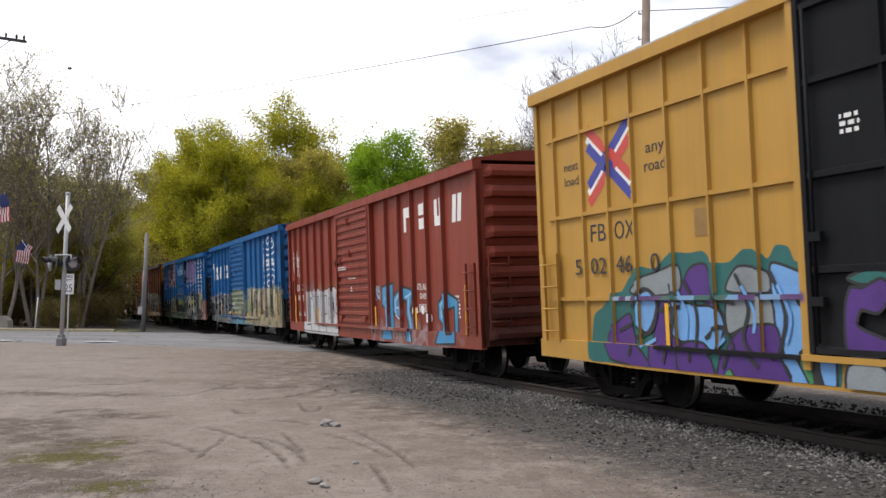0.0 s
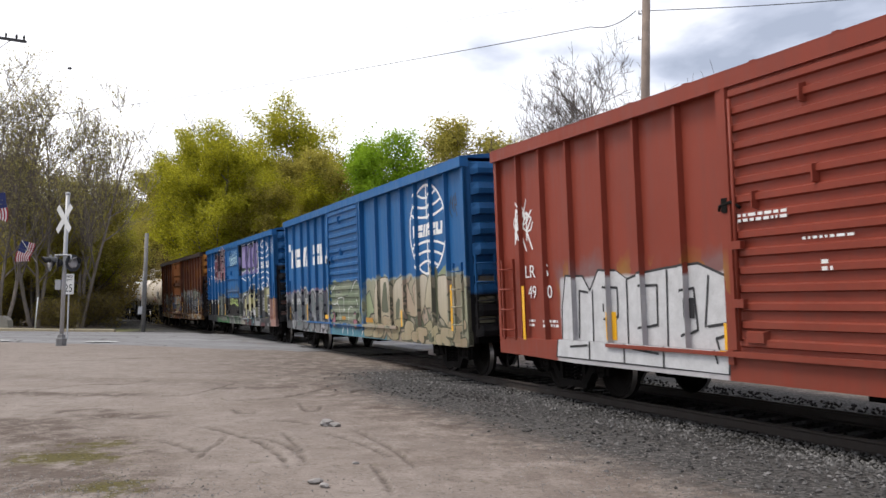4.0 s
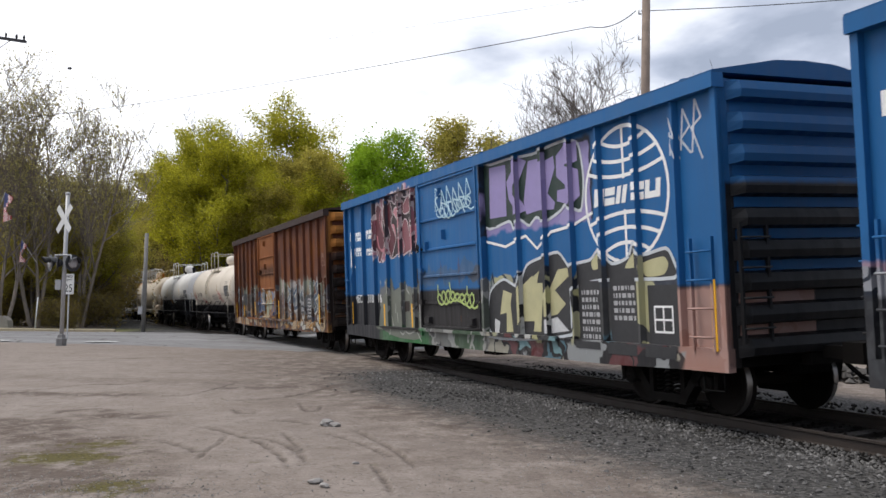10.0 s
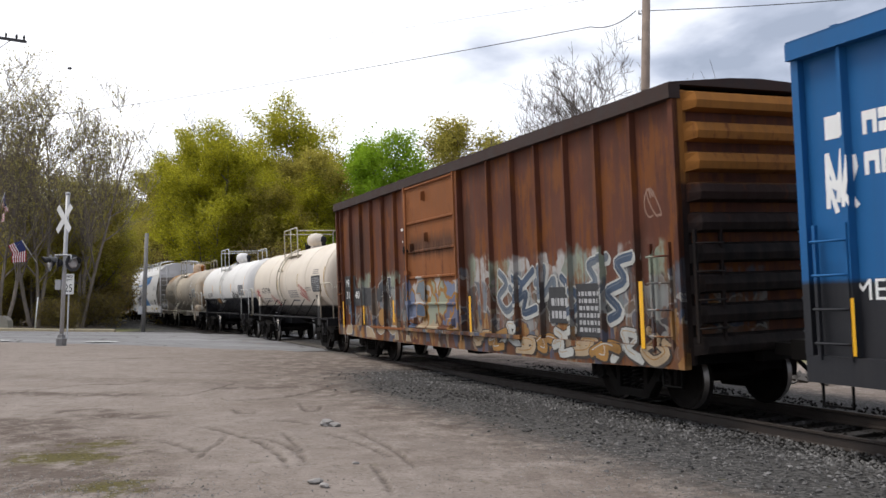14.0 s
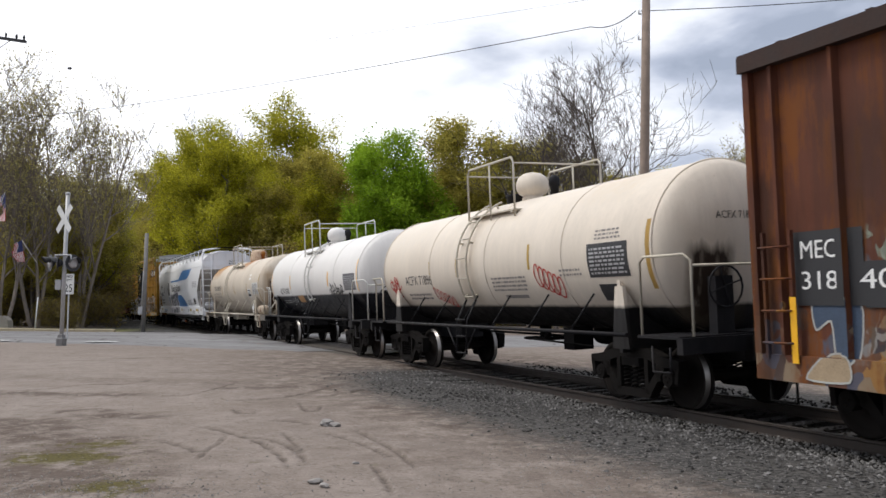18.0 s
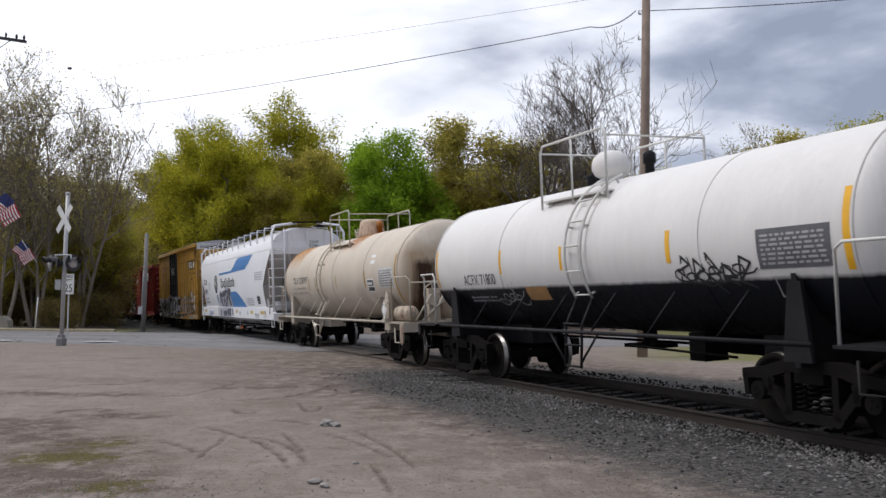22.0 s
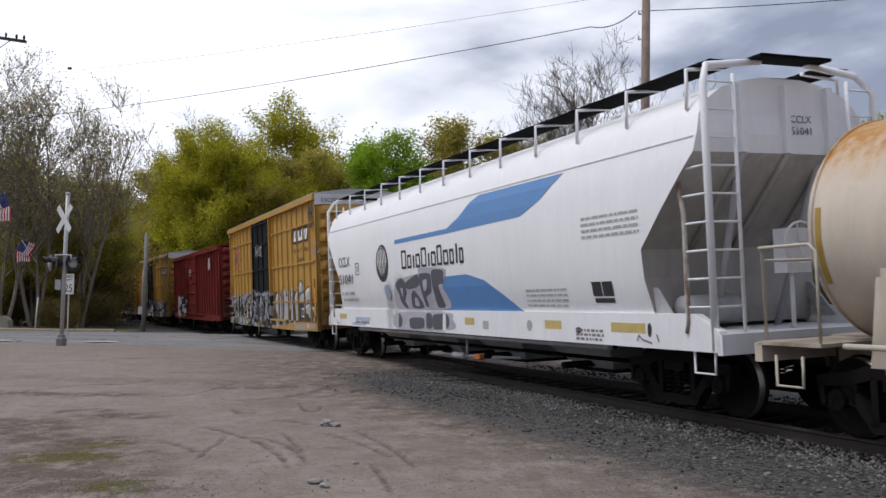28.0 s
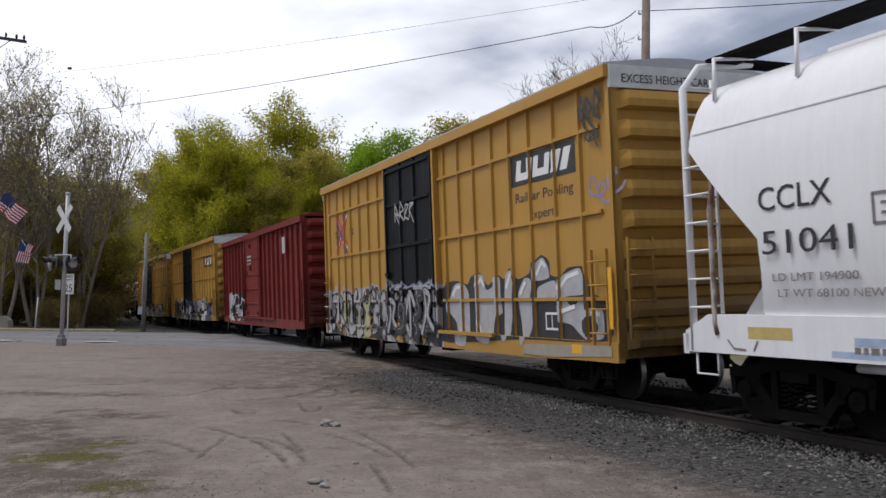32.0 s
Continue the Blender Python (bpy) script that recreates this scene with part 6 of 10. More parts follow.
    ob.location = (x - 0.55, y, 0.02)
    tagged(ob, "weathered concrete barrier block beside the road", "barrier")


FLAGS = []


def build_flags():
    red = plain("flag_red", (0.42, 0.03, 0.04), 0.8, 0, 0.2, 8, 0.1)
    white = plain("flag_white", (0.72, 0.70, 0.68), 0.8, 0, 0.12, 8, 0.1)
    blue = plain("flag_blue", (0.035, 0.045, 0.14), 0.8, 0, 0.2, 8, 0.1)
    pale = plain("painted_staff", (0.5, 0.48, 0.44), 0.6, 0, 0.2, 5, 0.1)

    def flag(foot, tip, hoist, fly, rows, label):
        f = thing("flag", label, "flag")
        bm = bmesh.new()
        tube(bm, [foot, tip], 0.018, 8)
        part("staff", bm, pale, f)
        foot, tip = Vector(foot), Vector(tip)
        down = (foot - tip).normalized()
        n = 8
        for k in range(n):
            # panel k: stripes run along the fly; each panel turns a little on the one before
            verts, faces, mats = [], [], []
            w = fly / n
            for i in range(13):
                z0, z1 = -hoist * i / 13, -hoist * (i + 1) / 13
                b = len(verts)
                for yy in (-0.003, 0.003):
                    verts += [(0, yy, z0), (w + 0.004, yy, z0), (w + 0.004, yy, z1), (0, yy, z1)]
                faces += [(b, b + 1, b + 2, b + 3), (b + 7, b + 6, b + 5, b + 4)]
                canton = i < 7 and k < n * 0.42
                mats += [2 if canton else i % 2] * 2
            me = bpy.data.meshes.new("flag_panel")
            me.from_pydata(verts, [], faces)
            for m in (red, white, blue):
                me.materials.append(m)
            me.polygons.foreach_set("material_index", mats)
            p = new("flag_panel", me)
            p.parent = f
            FLAGS.append((p, k, w, tip, down, rows))
        return f
    x, y, _ = spot(-9, 38)
    # rows: seconds, how far the cloth is blown out (0 hangs, 1 flies), bearing of the fly in degrees
    a = [(0, 0.10, -8), (3, 0.05, -30), (6, 0.0, 200), (9, 0.0, 195), (13, 0.08, -60), (17, 0.02, -80), (19, 0.12, -20), (21, 0.35, 0), (23, 0.42, -5), (25, 0.2, -10), (28, 0.15, -15), (30, 0.3, -10), (32, 0.62, 0)]
    flag((x + 0.1, y - 0.15, 5.35), (x + 0.42, y - 0.3, 6.08), 0.8, 1.25, a, "stars and stripes flag on a slanted staff")
    x, y, _ = spot(63, 50.5)
    b = [(0, 0.12, 200), (6, 0.12, 190), (9, 0.1, 185), (13, 0.1, -40), (17, 0.15, 150), (19, 0.12, 0), (21, 0.3, 0), (23, 0.55, 10), (25, 0.4, 5), (28, 0.1, 190), (30, 0.12, 190), (32, 0.12, 190)]
    flag((x, y, 3.75), (x - 0.78, y - 0.2, 4.98), 0.75, 1.25, b, "small stars and stripes flag on a slanted staff")

# ---- the place ----
build_ground()
ASPHALT = asphalt()


def drape(x, y):
    z, d, s, _ = ground_height(x, y)
    near_edge = np.interp(x, [-90, -40, -22, -12, -7, -5, 4, 16, 50, 90], [35.5, 35, 34, 32, 29.5, 29, 33, 36, 38, 38])
    return np.where(d < 2.3, -0.014, z - 0.03 + 0.06 * np.clip((y - near_edge) / 1.5, 0, 1))


strip_sheet("road", [(-90, 35.5), (-40, 35), (-22, 34), (-12, 32), (-7, 29.5), (-5, 29), (4, 33), (16, 36), (50, 38), (90, 38)],
            [(-90, 47), (-40, 46.6), (-22, 46.4), (-14, 46.4), (-10, 46.5), (-4, 46.5), (4, 46.5), (16, 46.5), (50, 47), (90, 47)], drape, ASPHALT, "worn pale grey asphalt road across the track", "road", 120, 24)
build_track()
BALLAST = island_mat("ballast_stone", (0.022, 0.021, 0.020), (0.25, 0.24, 0.23), 0.9, power=4.0)
GRIT = island_mat("lot_grit", (0.06, 0.055, 0.05), (0.34, 0.32, 0.30), 0.9)


def ballast_place(rng, n):
    s = rng.uniform(-2, 31, n)
    off = -np.abs(rng.normal(0, 1.0, n)) * 1.1 - 0.80
    t = np.interp(s, _S, _T)
    x, y = np.interp(s, _S, _X) + off * np.cos(t), np.interp(s, _S, _Y) - off * np.sin(t)
    z = ground_height(x, y)[0]
    return np.stack([x, y, z + 0.008], 1)


def bed_place(rng, n):
    s = rng.uniform(-2, 37, n)
    off = rng.uniform(-1.3, 2.6, n)
    t = np.interp(s, _S, _T)
    x, y = np.interp(s, _S, _X) + off * np.cos(t), np.interp(s, _S, _Y) - off * np.sin(t)
    return np.stack([x, y, -0.13 + 0.03 * off], 1)


def lot_place(rng, n):
    y = 5.4 + 14 * rng.random(n) ** 1.7
    x = rng.uniform(-0.52, 0.3, n) * y
    heap = rng.random(n) < 0.55                # most of it lies by the mossy corner and beside the ballast
    x[heap], y[heap] = -3.2 + rng.normal(0, 0.9, heap.sum()), 6.6 + rng.normal(0, 0.9, heap.sum())
    side = rng.random(n) < 0.22                # and a thin spread beside the line
    x[side], y[side] = 1.9 + rng.normal(0, 0.75, side.sum()), 8.6 + rng.normal(0, 1.3, side.sum())
    z = ground_height(x, y)[0]
    return np.stack([x, y, z + 0.002], 1)


stones("ballast", 15000, ballast_place, 0.012, 0.036, BALLAST, "loose grey crushed-stone ballast beside the rails", 1)
# bed stones are coloured near-black to paint in the shade under the train
stones("track_bed_stone", 7000, bed_place, 0.02, 0.045, island_mat("shaded_ballast", (0.005, 0.0045, 0.004), (0.022, 0.020, 0.018), 0.9), "dark crushed stone between the sleepers", 2)
stones("lot_gravel", 8000, lot_place, 0.003, 0.013, GRIT, "scattered small gravel on the dirt lot", 3)


def heap_place(rng, n):
    x, y = 8.8 + rng.normal(0, 0.9, n), 19.5 + rng.normal(0, 0.35, n)
    return np.stack([x, y, ground_height(x, y)[0] + rng.random(n) * 0.28 * np.exp(-((x - 8.8) / 1.2) ** 2)], 1)


stones("rubble_heap", 260, heap_place, 0.05, 0.17, island_mat("rubble_stone", (0.03, 0.027, 0.024), (0.16, 0.15, 0.14), 0.9), "low heap of dark broken stone beyond the track", 4)
def loose_stone(x, y, r, seed):
    rng = random.Random(seed)
    bm = bmesh.new()
    bmesh.ops.create_icosphere(bm, subdivisions=2, radius=r)
    for v in bm.verts:
        v.co = Vector((v.co.x * 1.5, v.co.y, v.co.z * 0.6)) * rng.uniform(0.8, 1.15)
    ob = new("loose_stone", mesh_of("loose_stone", bm, GRIT))
    ob.location = (x, y, float(ground_height(np.array([x]), np.array([y]))[0][0]) + r * 0.35)
    ob.rotation_euler = (0, 0, seed * 1.3)
    tagged(ob, "broken pale stone lying on the dirt lot", "stone", "stones on the lot")


for i, (x, y, r) in enumerate(((-1.48, 11.8, 0.09), (-1.36, 11.7, 0.06), (-1.08, 7.9, 0.05), (-0.98, 7.75, 0.04), (-0.83, 8.9, 0.025), (-5.0, 9.6, 0.04), (0.3, 7.2, 0.03), (-3.4, 6.6, 0.035))):
    loose_stone(x, y, r, i + 1)
build_trees()
build_poles()
build_kerb()
build_crossing_signal()
build_flags()

# ---- the train ----
def even(a, b, n):
    return [a + (b - a) * (i + 1) / (n + 1) for i in range(n)]


BLUE = (0.012, 0.102, 0.272)
REDOX = (0.222, 0.040, 0.022)
YEL = (0.435, 0.243, 0.048)
DARKRED = (0.17, 0.018, 0.014)
SILVER, GREY, BLK, WHT = (0.42, 0.42, 0.44), (0.2, 0.2, 0.21), (0.015, 0.015, 0.017), (0.7, 0.7, 0.68)
PURPLE, TEAL, SKY = (0.075, 0.035, 0.17), (0.03, 0.14, 0.13), (0.17, 0.36, 0.62)


def globe(cx, cz, rx, rz):
    """A plain outlined globe: oval with bent cross lines."""
    w = 0.055
    res = stroke([(cx + rx * math.cos(a), cz + rz * math.sin(a)) for a in np.linspace(0, 2 * math.pi, 41)], w)
    for z in (0.84, 0.62, 0.40, -0.40, -0.62, -0.84):
        hw = rx * math.sqrt(1 - z * z)
        bend = 0.13 * rz * (1 if z < 0 else -1)
        res += stroke([(cx + hw * u, cz + rz * z + bend * (1 - u * u)) for u in np.linspace(-1, 1, 11)], w)
    res += stroke([(cx, cz + rz), (cx, cz + rz * 0.24)], w) + stroke([(cx, cz - rz * 0.24), (cx, cz - rz)], w)
    return res


def word_blocks(x0, x1, z0, z1, widths, slant=0.0, gap=0.12, kinds="chsj"):
    """Plain heavy blocks and bars in place of a trade name."""
    tot = sum(abs(w) for w in widths)
    u = (x1 - x0) / tot
    x, res, h, i = x0, [], z1 - z0, 0
    for w in widths:
        if w < 0:
            x += -w * u
            continue
        a, b = x + gap * u * 0.5, x + w * u - gap * u * 0.5
        c, bw, k = (a + b) / 2, (b - a) * 0.30, kinds[i % len(kinds)]

        def q(*pts):
            res.append([(px + slant * (pz - z0), pz) for px, pz in pts])
        if k == "c":                # block with a slot from below
            q((a, z0), (a + bw, z0), (a + bw, z1), (a, z1))
            q((b - bw, z0), (b, z0), (b, z1), (b - bw, z1))
            q((a + bw, z0 + h * .58), (b - bw, z0 + h * .58), (b - bw, z1), (a + bw, z1))
        elif k == "s":              # two leaning bars
            q((a, z0), (a + bw * 1.2, z0), (c, z1), (c - bw * 1.2, z1))
            q((c, z0), (c + bw * 1.2, z0), (b, z1), (b - bw * 1.2, z1))
        elif k == "j":              # block with a slot from above
            q((a, z0), (a + bw, z0), (a + bw, z1), (a, z1))
            q((b - bw, z0), (b, z0), (b, z1), (b - bw, z1))
            q((a + bw, z0), (b - bw, z0), (b - bw, z0 + h * .36), (a + bw, z0 + h * .36))
        else:                       # two level bars
            q((a, z0), (b, z0), (b, z0 + h * .42), (a, z0 + h * .42))
            q((a, z0 + h * .55), (b, z0 + h * .55), (b, z1), (a, z1))
        x += w * u
        i += 1
    return res


GLYPHS = [[[(0.0, 0.1), (0.3, 0.6), (0.15, 1.0), (0.7, 0.9), (0.5, 0.5), (1.0, 0.2)]],
          [[(0.95, 1.0), (0.4, 0.9), (0.6, 0.6), (0.1, 0.4), (0.5, 0.1), (0.2, -0.05)]],
          [[(0.05, 0.25), (0.5, 0.95), (1.0, 0.7)], [(0.5, 0.9), (0.62, 0.05), (0.3, 0.2)]],
          [[(0.2, 1.0), (0.5, 0.7), (0.15, 0.35), (0.6, 0.0), (0.95, 0.3), (0.7, 0.6)]],
          [[(0.05, 0.7), (0.45, 1.0), (0.4, 0.45), (0.85, 0.75), (0.75, 0.0)]],
          [[(0.3, 0.0), (0.05, 0.45), (0.55, 0.55), (0.4, 1.0), (0.95, 0.95)], [(0.5, 0.5), (0.85, 0.1)]],
          [[(0.1, 0.05), (0.75, 0.15), (0.9, 0.6), (0.45, 0.7), (0.35, 0.4), (0.6, 0.35)]],
          [[(0.0, 0.9), (0.35, 0.65), (0.2, 0.3), (0.55, 0.45), (0.5, 0.0), (1.0, 0.1)], [(0.4, 0.7), (0.9, 1.0)]]]


def burner(car, x0, x1, z0, z1, n, fills, line, posts, seed, w=None, lw=0.045, glow=None, y=-1.405, y_post=-1.496, put=None, shine=None, lean=0.1):
    """A row of n interlocked graffiti letters of no alphabet; fills: materials used in turn."""
    r = random.Random(seed)
    cw = (x1 - x0) / n
    w = w or cw * 0.30
    put = put or (lambda name, polys, mat, k: decal(name, polys, mat, car, posts, y - 0.0018 * k, y_post - 0.0018 * k))
    letters = []
    for i in range(n):
        g = r.choice(GLYPHS)
        a, b = x0 + cw * i - cw * 0.06, x0 + cw * (i + 1) + cw * 0.06
        lo, hi = z0 + r.uniform(-0.06, 0.08), z1 + r.uniform(-0.18, 0.1)
        letters.append([smooth([(a + (b - a) * (px + (pz - 0.5) * lean) + r.uniform(-.03, .03), lo + (hi - lo) * pz) for px, pz in st]) for st in g])
    if glow:
        put("graffiti_glow", [q for l in letters for st in l for q in fat(st, w + lw * 2 + 0.16)], glow, 0)
    for i, l in enumerate(letters):
        put("graffiti_letter", [q for st in l for q in fat([(px + lw * 1.2, pz - lw * 1.2) for px, pz in st], w + lw * 2)], line, 1 + (i % 2) * 3)
        put("graffiti_letter", [q for st in l for q in fat(st, w + lw * 2)], line, 1.5 + (i % 2) * 3)
        put("graffiti_letter", [q for st in l for q in fat(st, w)], fills[i % len(fills)], 2.2 + (i % 2) * 3)
        put("graffiti_highlight", [q for st in l for q in stroke([(px - w * .22, pz + w * .15) for px, pz in st[1:-2:1]], w * 0.12)], shine or fills[(i + 1) % len(fills)], 3.0 + (i % 2) * 3)


def cross_emblem(cx, cz, w, h, car, posts):
    red = plain("emblem_red", (0.55, 0.06, 0.045), 0.5, 0, 0.15, 6, 0.03)
    blue = plain("emblem_blue", (0.04, 0.05, 0.30), 0.5, 0, 0.15, 6, 0.03)
    bl, rd, wh = [], [], []
    t = 0.16 * w / 1.1
    for sx in (-1, 1):
        for sz in (-1, 1):
            a, b = (cx + sx * w / 2, cz + sz * h / 2), (cx + sx * 0.05, cz + sz * 0.02)
            wh += stroke([a, b], t * 1.0)
            for off, dst in ((0.14, bl if sz * sx > 0 else rd), (-0.14, rd if sz * sx > 0 else bl)):
                o = off * w / 1.1
                dst += stroke([(a[0] - sx * o * 0.0, a[1] + o), (b[0], b[1] + o)], t)
    bl += stroke([(cx, cz - h * 0.12), (cx, cz + h * 0.12)], t * 1.4)
    decal("emblem", wh, WHITE, car, posts, YP + 0.001, YF + 0.001, "pale core of a crossed emblem", 0.03)
    return bl, blue, rd, red


# shade of the gaps between cars, painted dark into the low end colour
END_SHADE = [dict(x0=-12, x1=12, z0=-1, z1=1.9, colour=(0.02, 0.016, 0.013), alpha=0.8, soft=0.6, run=0.8)]


def yellow_boxcar(label, s_front, length, zones, tag):
    m = car_paint("yellow_boxcar_paint_" + tag, YEL, zones, rust=0.05, fade=0.16, grime=0.14)
    black = car_paint("black_door_paint_" + tag, (0.010, 0.011, 0.013), [dict(z, alpha=0.8) for z in zones if z.get("door")], rust=0.0, fade=0.2, grime=0.1, spec=0.07)
    ends = car_paint("yellow_end_paint_" + tag, tuple(c * 0.92 for c in YEL), (), rust=0.12, fade=0.3, grime=0.5, stains=END_SHADE)
    band = plain("white_band_" + tag, (0.62, 0.62, 0.60), 0.6, 0, 0.2, 4, 0.1)
    h = length / 2
    posts = [-7.47, -6.65, -5.95, -5.31, -4.5, -3.7, -2.9, 1.55, 2.3, 3.04, 3.9, 4.62, 5.38, 6.25, 7.08]
    car = boxcar(label, m, ends, s_front, length, 5.06, 5.24, 0.62, posts, (-2.05, 1.08), black, 0.055, 0.075, (1.62, 2.95, 4.25), band=band, door_kind="plug", ribs=9, roof_mat=GREYPAINT)
    return car, posts


# 0: yellow car with the green and purple spray paint
car, posts = yellow_boxcar("yellow high-cube box car with purple and green graffiti", 8.73, 16.1,
                           [dict(x0=-5.9, x1=-2.1, z0=1.57, z1=1.68, fills=[SKY, (0.24, 0.28, 0.28), TEAL, (0.30, 0.40, 0.50), PURPLE], line=None, cell=(0.6, 1.0), seed=3, wob=0.02)], "a")
YP, YF = -1.404, -1.456
g_purple, g_sky, g_grey, g_teal = plain("graffiti_purple", (0.085, 0.03, 0.20), 0.5, 0, 0.3, 3, 0.05), plain("graffiti_sky", (0.16, 0.36, 0.68), 0.5, 0, 0.2, 3, 0.05), plain("graffiti_grey", (0.24, 0.27, 0.28), 0.5, 0, 0.3, 3, 0.05), plain("graffiti_teal", (0.02, 0.13, 0.12), 0.5, 0, 0.3, 3, 0.05)
g_green = plain("graffiti_leaf_green", (0.06, 0.26, 0.10), 0.5, 0, 0.25, 3, 0.05)
sprayed(car, g_teal, None, [(-6.57, 0.7), (-6.51, 1.34), (-6.27, 1.48), (-5.99, 1.69), (-5.73, 1.73), (-5.51, 1.94), (-5.26, 2.07), (-4.92, 2.03), (-4.57, 2.23), (-4.16, 2.21), (-3.89, 2.22), (-3.7, 2.07), (-3.41, 2.06), (-3.16, 2.2), (-2.91, 2.18), (-2.75, 2.07), (-2.61, 2.22), (-2.42, 2.19), (-2.32, 2.02), (-2.08, 2.02), (-1.94, 1.86), (-1.82, 1.98), (-1.65, 1.9), (-1.75, 0.46), (-2.96, 0.46), (-4.15, 0.5), (-5.07, 0.52), (-5.94, 0.67)], posts, 0.0, y=YP, y_post=YF, half=0.03, lw=0.035)
sprayed(car, g_grey, BLACK, [(-5.53, 1.73), (-5.27, 1.91), (-4.96, 1.97), (-4.41, 2.06), (-4.38, 1.73), (-4.91, 1.65), (-5.29, 1.64)], posts, 2.1, y=YP, y_post=YF, half=0.03, lw=0.035)
sprayed(car, g_sky, BLACK, [(-5.41, 1.31), (-5.3, 1.59), (-4.91, 1.62), (-4.99, 1.31), (-5.18, 1.13)], posts, 3.2, y=YP, y_post=YF, half=0.03, lw=0.035)
sprayed(car, g_purple, BLACK, [(-6.13, 1.03), (-5.94, 1.23), (-5.55, 1.4), (-5.43, 1.05), (-5.11, 0.81), (-5.0, 0.61), (-5.61, 0.68), (-5.98, 0.74)], posts, 4.3, y=YP, y_post=YF, half=0.03, lw=0.035)
sprayed(car, g_purple, BLACK, [(-4.4, 1.65), (-4.17, 2.01), (-3.84, 2.04), (-3.69, 1.58), (-3.52, 1.34), (-3.94, 1.58)], posts, 1.0, y=YP, y_post=YF, half=0.03, lw=0.035)
sprayed(car, g_purple, BLACK, [(-4.95, 1.31), (-4.76, 1.62), (-4.41, 1.56), (-4.28, 1.45), (-4.41, 1.06), (-4.42, 0.57), (-5.03, 0.59)], posts, 2.1, y=YP, y_post=YF, half=0.03, lw=0.035)
sprayed(car, g_sky, BLACK, [(-4.74, 1.49), (-4.48, 1.58), (-4.08, 1.52), (-3.69, 1.5), (-3.55, 1.29), (-3.67, 0.97), (-3.87, 0.87), (-4.11, 1.05), (-4.42, 1.04), (-4.64, 1.27)], posts, 3.2, y=YP, y_post=YF, half=0.03, lw=0.035)
sprayed(car, g_purple, BLACK, [(-4.39, 1.0), (-3.98, 1.04), (-3.74, 0.84), (-3.67, 0.54), (-4.35, 0.54)], posts, 4.3, y=YP, y_post=YF, half=0.03, lw=0.035)
sprayed(car, g_grey, BLACK, [(-3.49, 1.7), (-3.26, 2.0), (-2.77, 1.92), (-2.76, 1.67)], posts, 1.0, y=YP, y_post=YF, half=0.03, lw=0.035)
sprayed(car, g_grey, BLACK, [(-3.44, 1.61), (-2.76, 1.63), (-2.71, 1.29), (-3.17, 1.26), (-3.47, 1.16), (-3.52, 1.38)], posts, 2.1, y=YP, y_post=YF, half=0.03, lw=0.035)
sprayed(car, g_purple, BLACK, [(-3.48, 1.05), (-3.17, 1.26), (-2.68, 1.29), (-2.57, 0.98), (-2.39, 0.67), (-2.48, 0.52), (-3.01, 0.51), (-3.2, 0.54), (-3.39, 0.74), (-3.55, 0.53), (-3.63, 0.64)], posts, 3.2, y=YP, y_post=YF, half=0.03, lw=0.035)
sprayed(car, g_green, None, [(-3.58, 0.5), (-3.4, 0.74), (-3.29, 0.53)], posts, 4.3, y=YP, y_post=YF, half=0.03, lw=0.035)
sprayed(car, g_sky, BLACK, [(-2.72, 1.98), (-2.52, 1.99), (-2.09, 1.84), (-1.84, 1.78), (-1.94, 1.57), (-2.35, 1.63), (-2.21, 1.47), (-1.88, 1.45), (-1.72, 1.16), (-1.73, 0.88), (-1.75, 0.58), (-1.88, 0.56), (-1.99, 0.86), (-2.1, 1.02), (-2.32, 0.99), (-2.17, 0.74), (-2.09, 0.53), (-2.43, 0.53), (-2.39, 0.73), (-2.6, 1.01), (-2.68, 1.31)], posts, 1.0, y=YP, y_post=YF, half=0.03, lw=0.035)
sprayed(car, BLACK, None, [(-2.34, 0.98), (-2.15, 1.05), (-1.97, 1.01), (-1.95, 0.55), (-2.08, 0.52), (-2.17, 0.74)], posts, 2.1, y=YP, y_post=YF, half=0.03, lw=0.035)
sprayed(car, g_green, None, [(-2.24, 0.9), (-2.13, 0.98), (-2.07, 0.75), (-2.07, 0.61)], posts, 3.2, y=YP, y_post=YF, half=0.03, lw=0.035)
sprayed(car, g_purple, BLACK, [(-1.52, 1.48), (-1.44, 1.71), (-1.29, 1.71), (-1.04, 1.8), (-0.94, 1.64), (-1.11, 1.45), (-1.31, 1.48), (-1.36, 1.31), (-0.97, 1.16), (-1.14, 1.01), (-1.51, 1.04)], (), 4.3, half=0.03, lw=0.035, y=-1.549, y_post=-1.549)
sprayed(car, g_grey, BLACK, [(-1.52, 0.9), (-1.18, 0.96), (-0.96, 0.78), (-1.01, 0.56), (-1.54, 0.6)], (), 1.0, half=0.03, lw=0.035, y=-1.549, y_post=-1.549)
sprayed(car, g_teal, BLACK, [(-1.47, 1.81), (-1.2, 1.9), (-0.94, 1.85), (-0.93, 1.77), (-1.29, 1.74)], (), 2.1, half=0.03, lw=0.035, y=-1.549, y_post=-1.549)
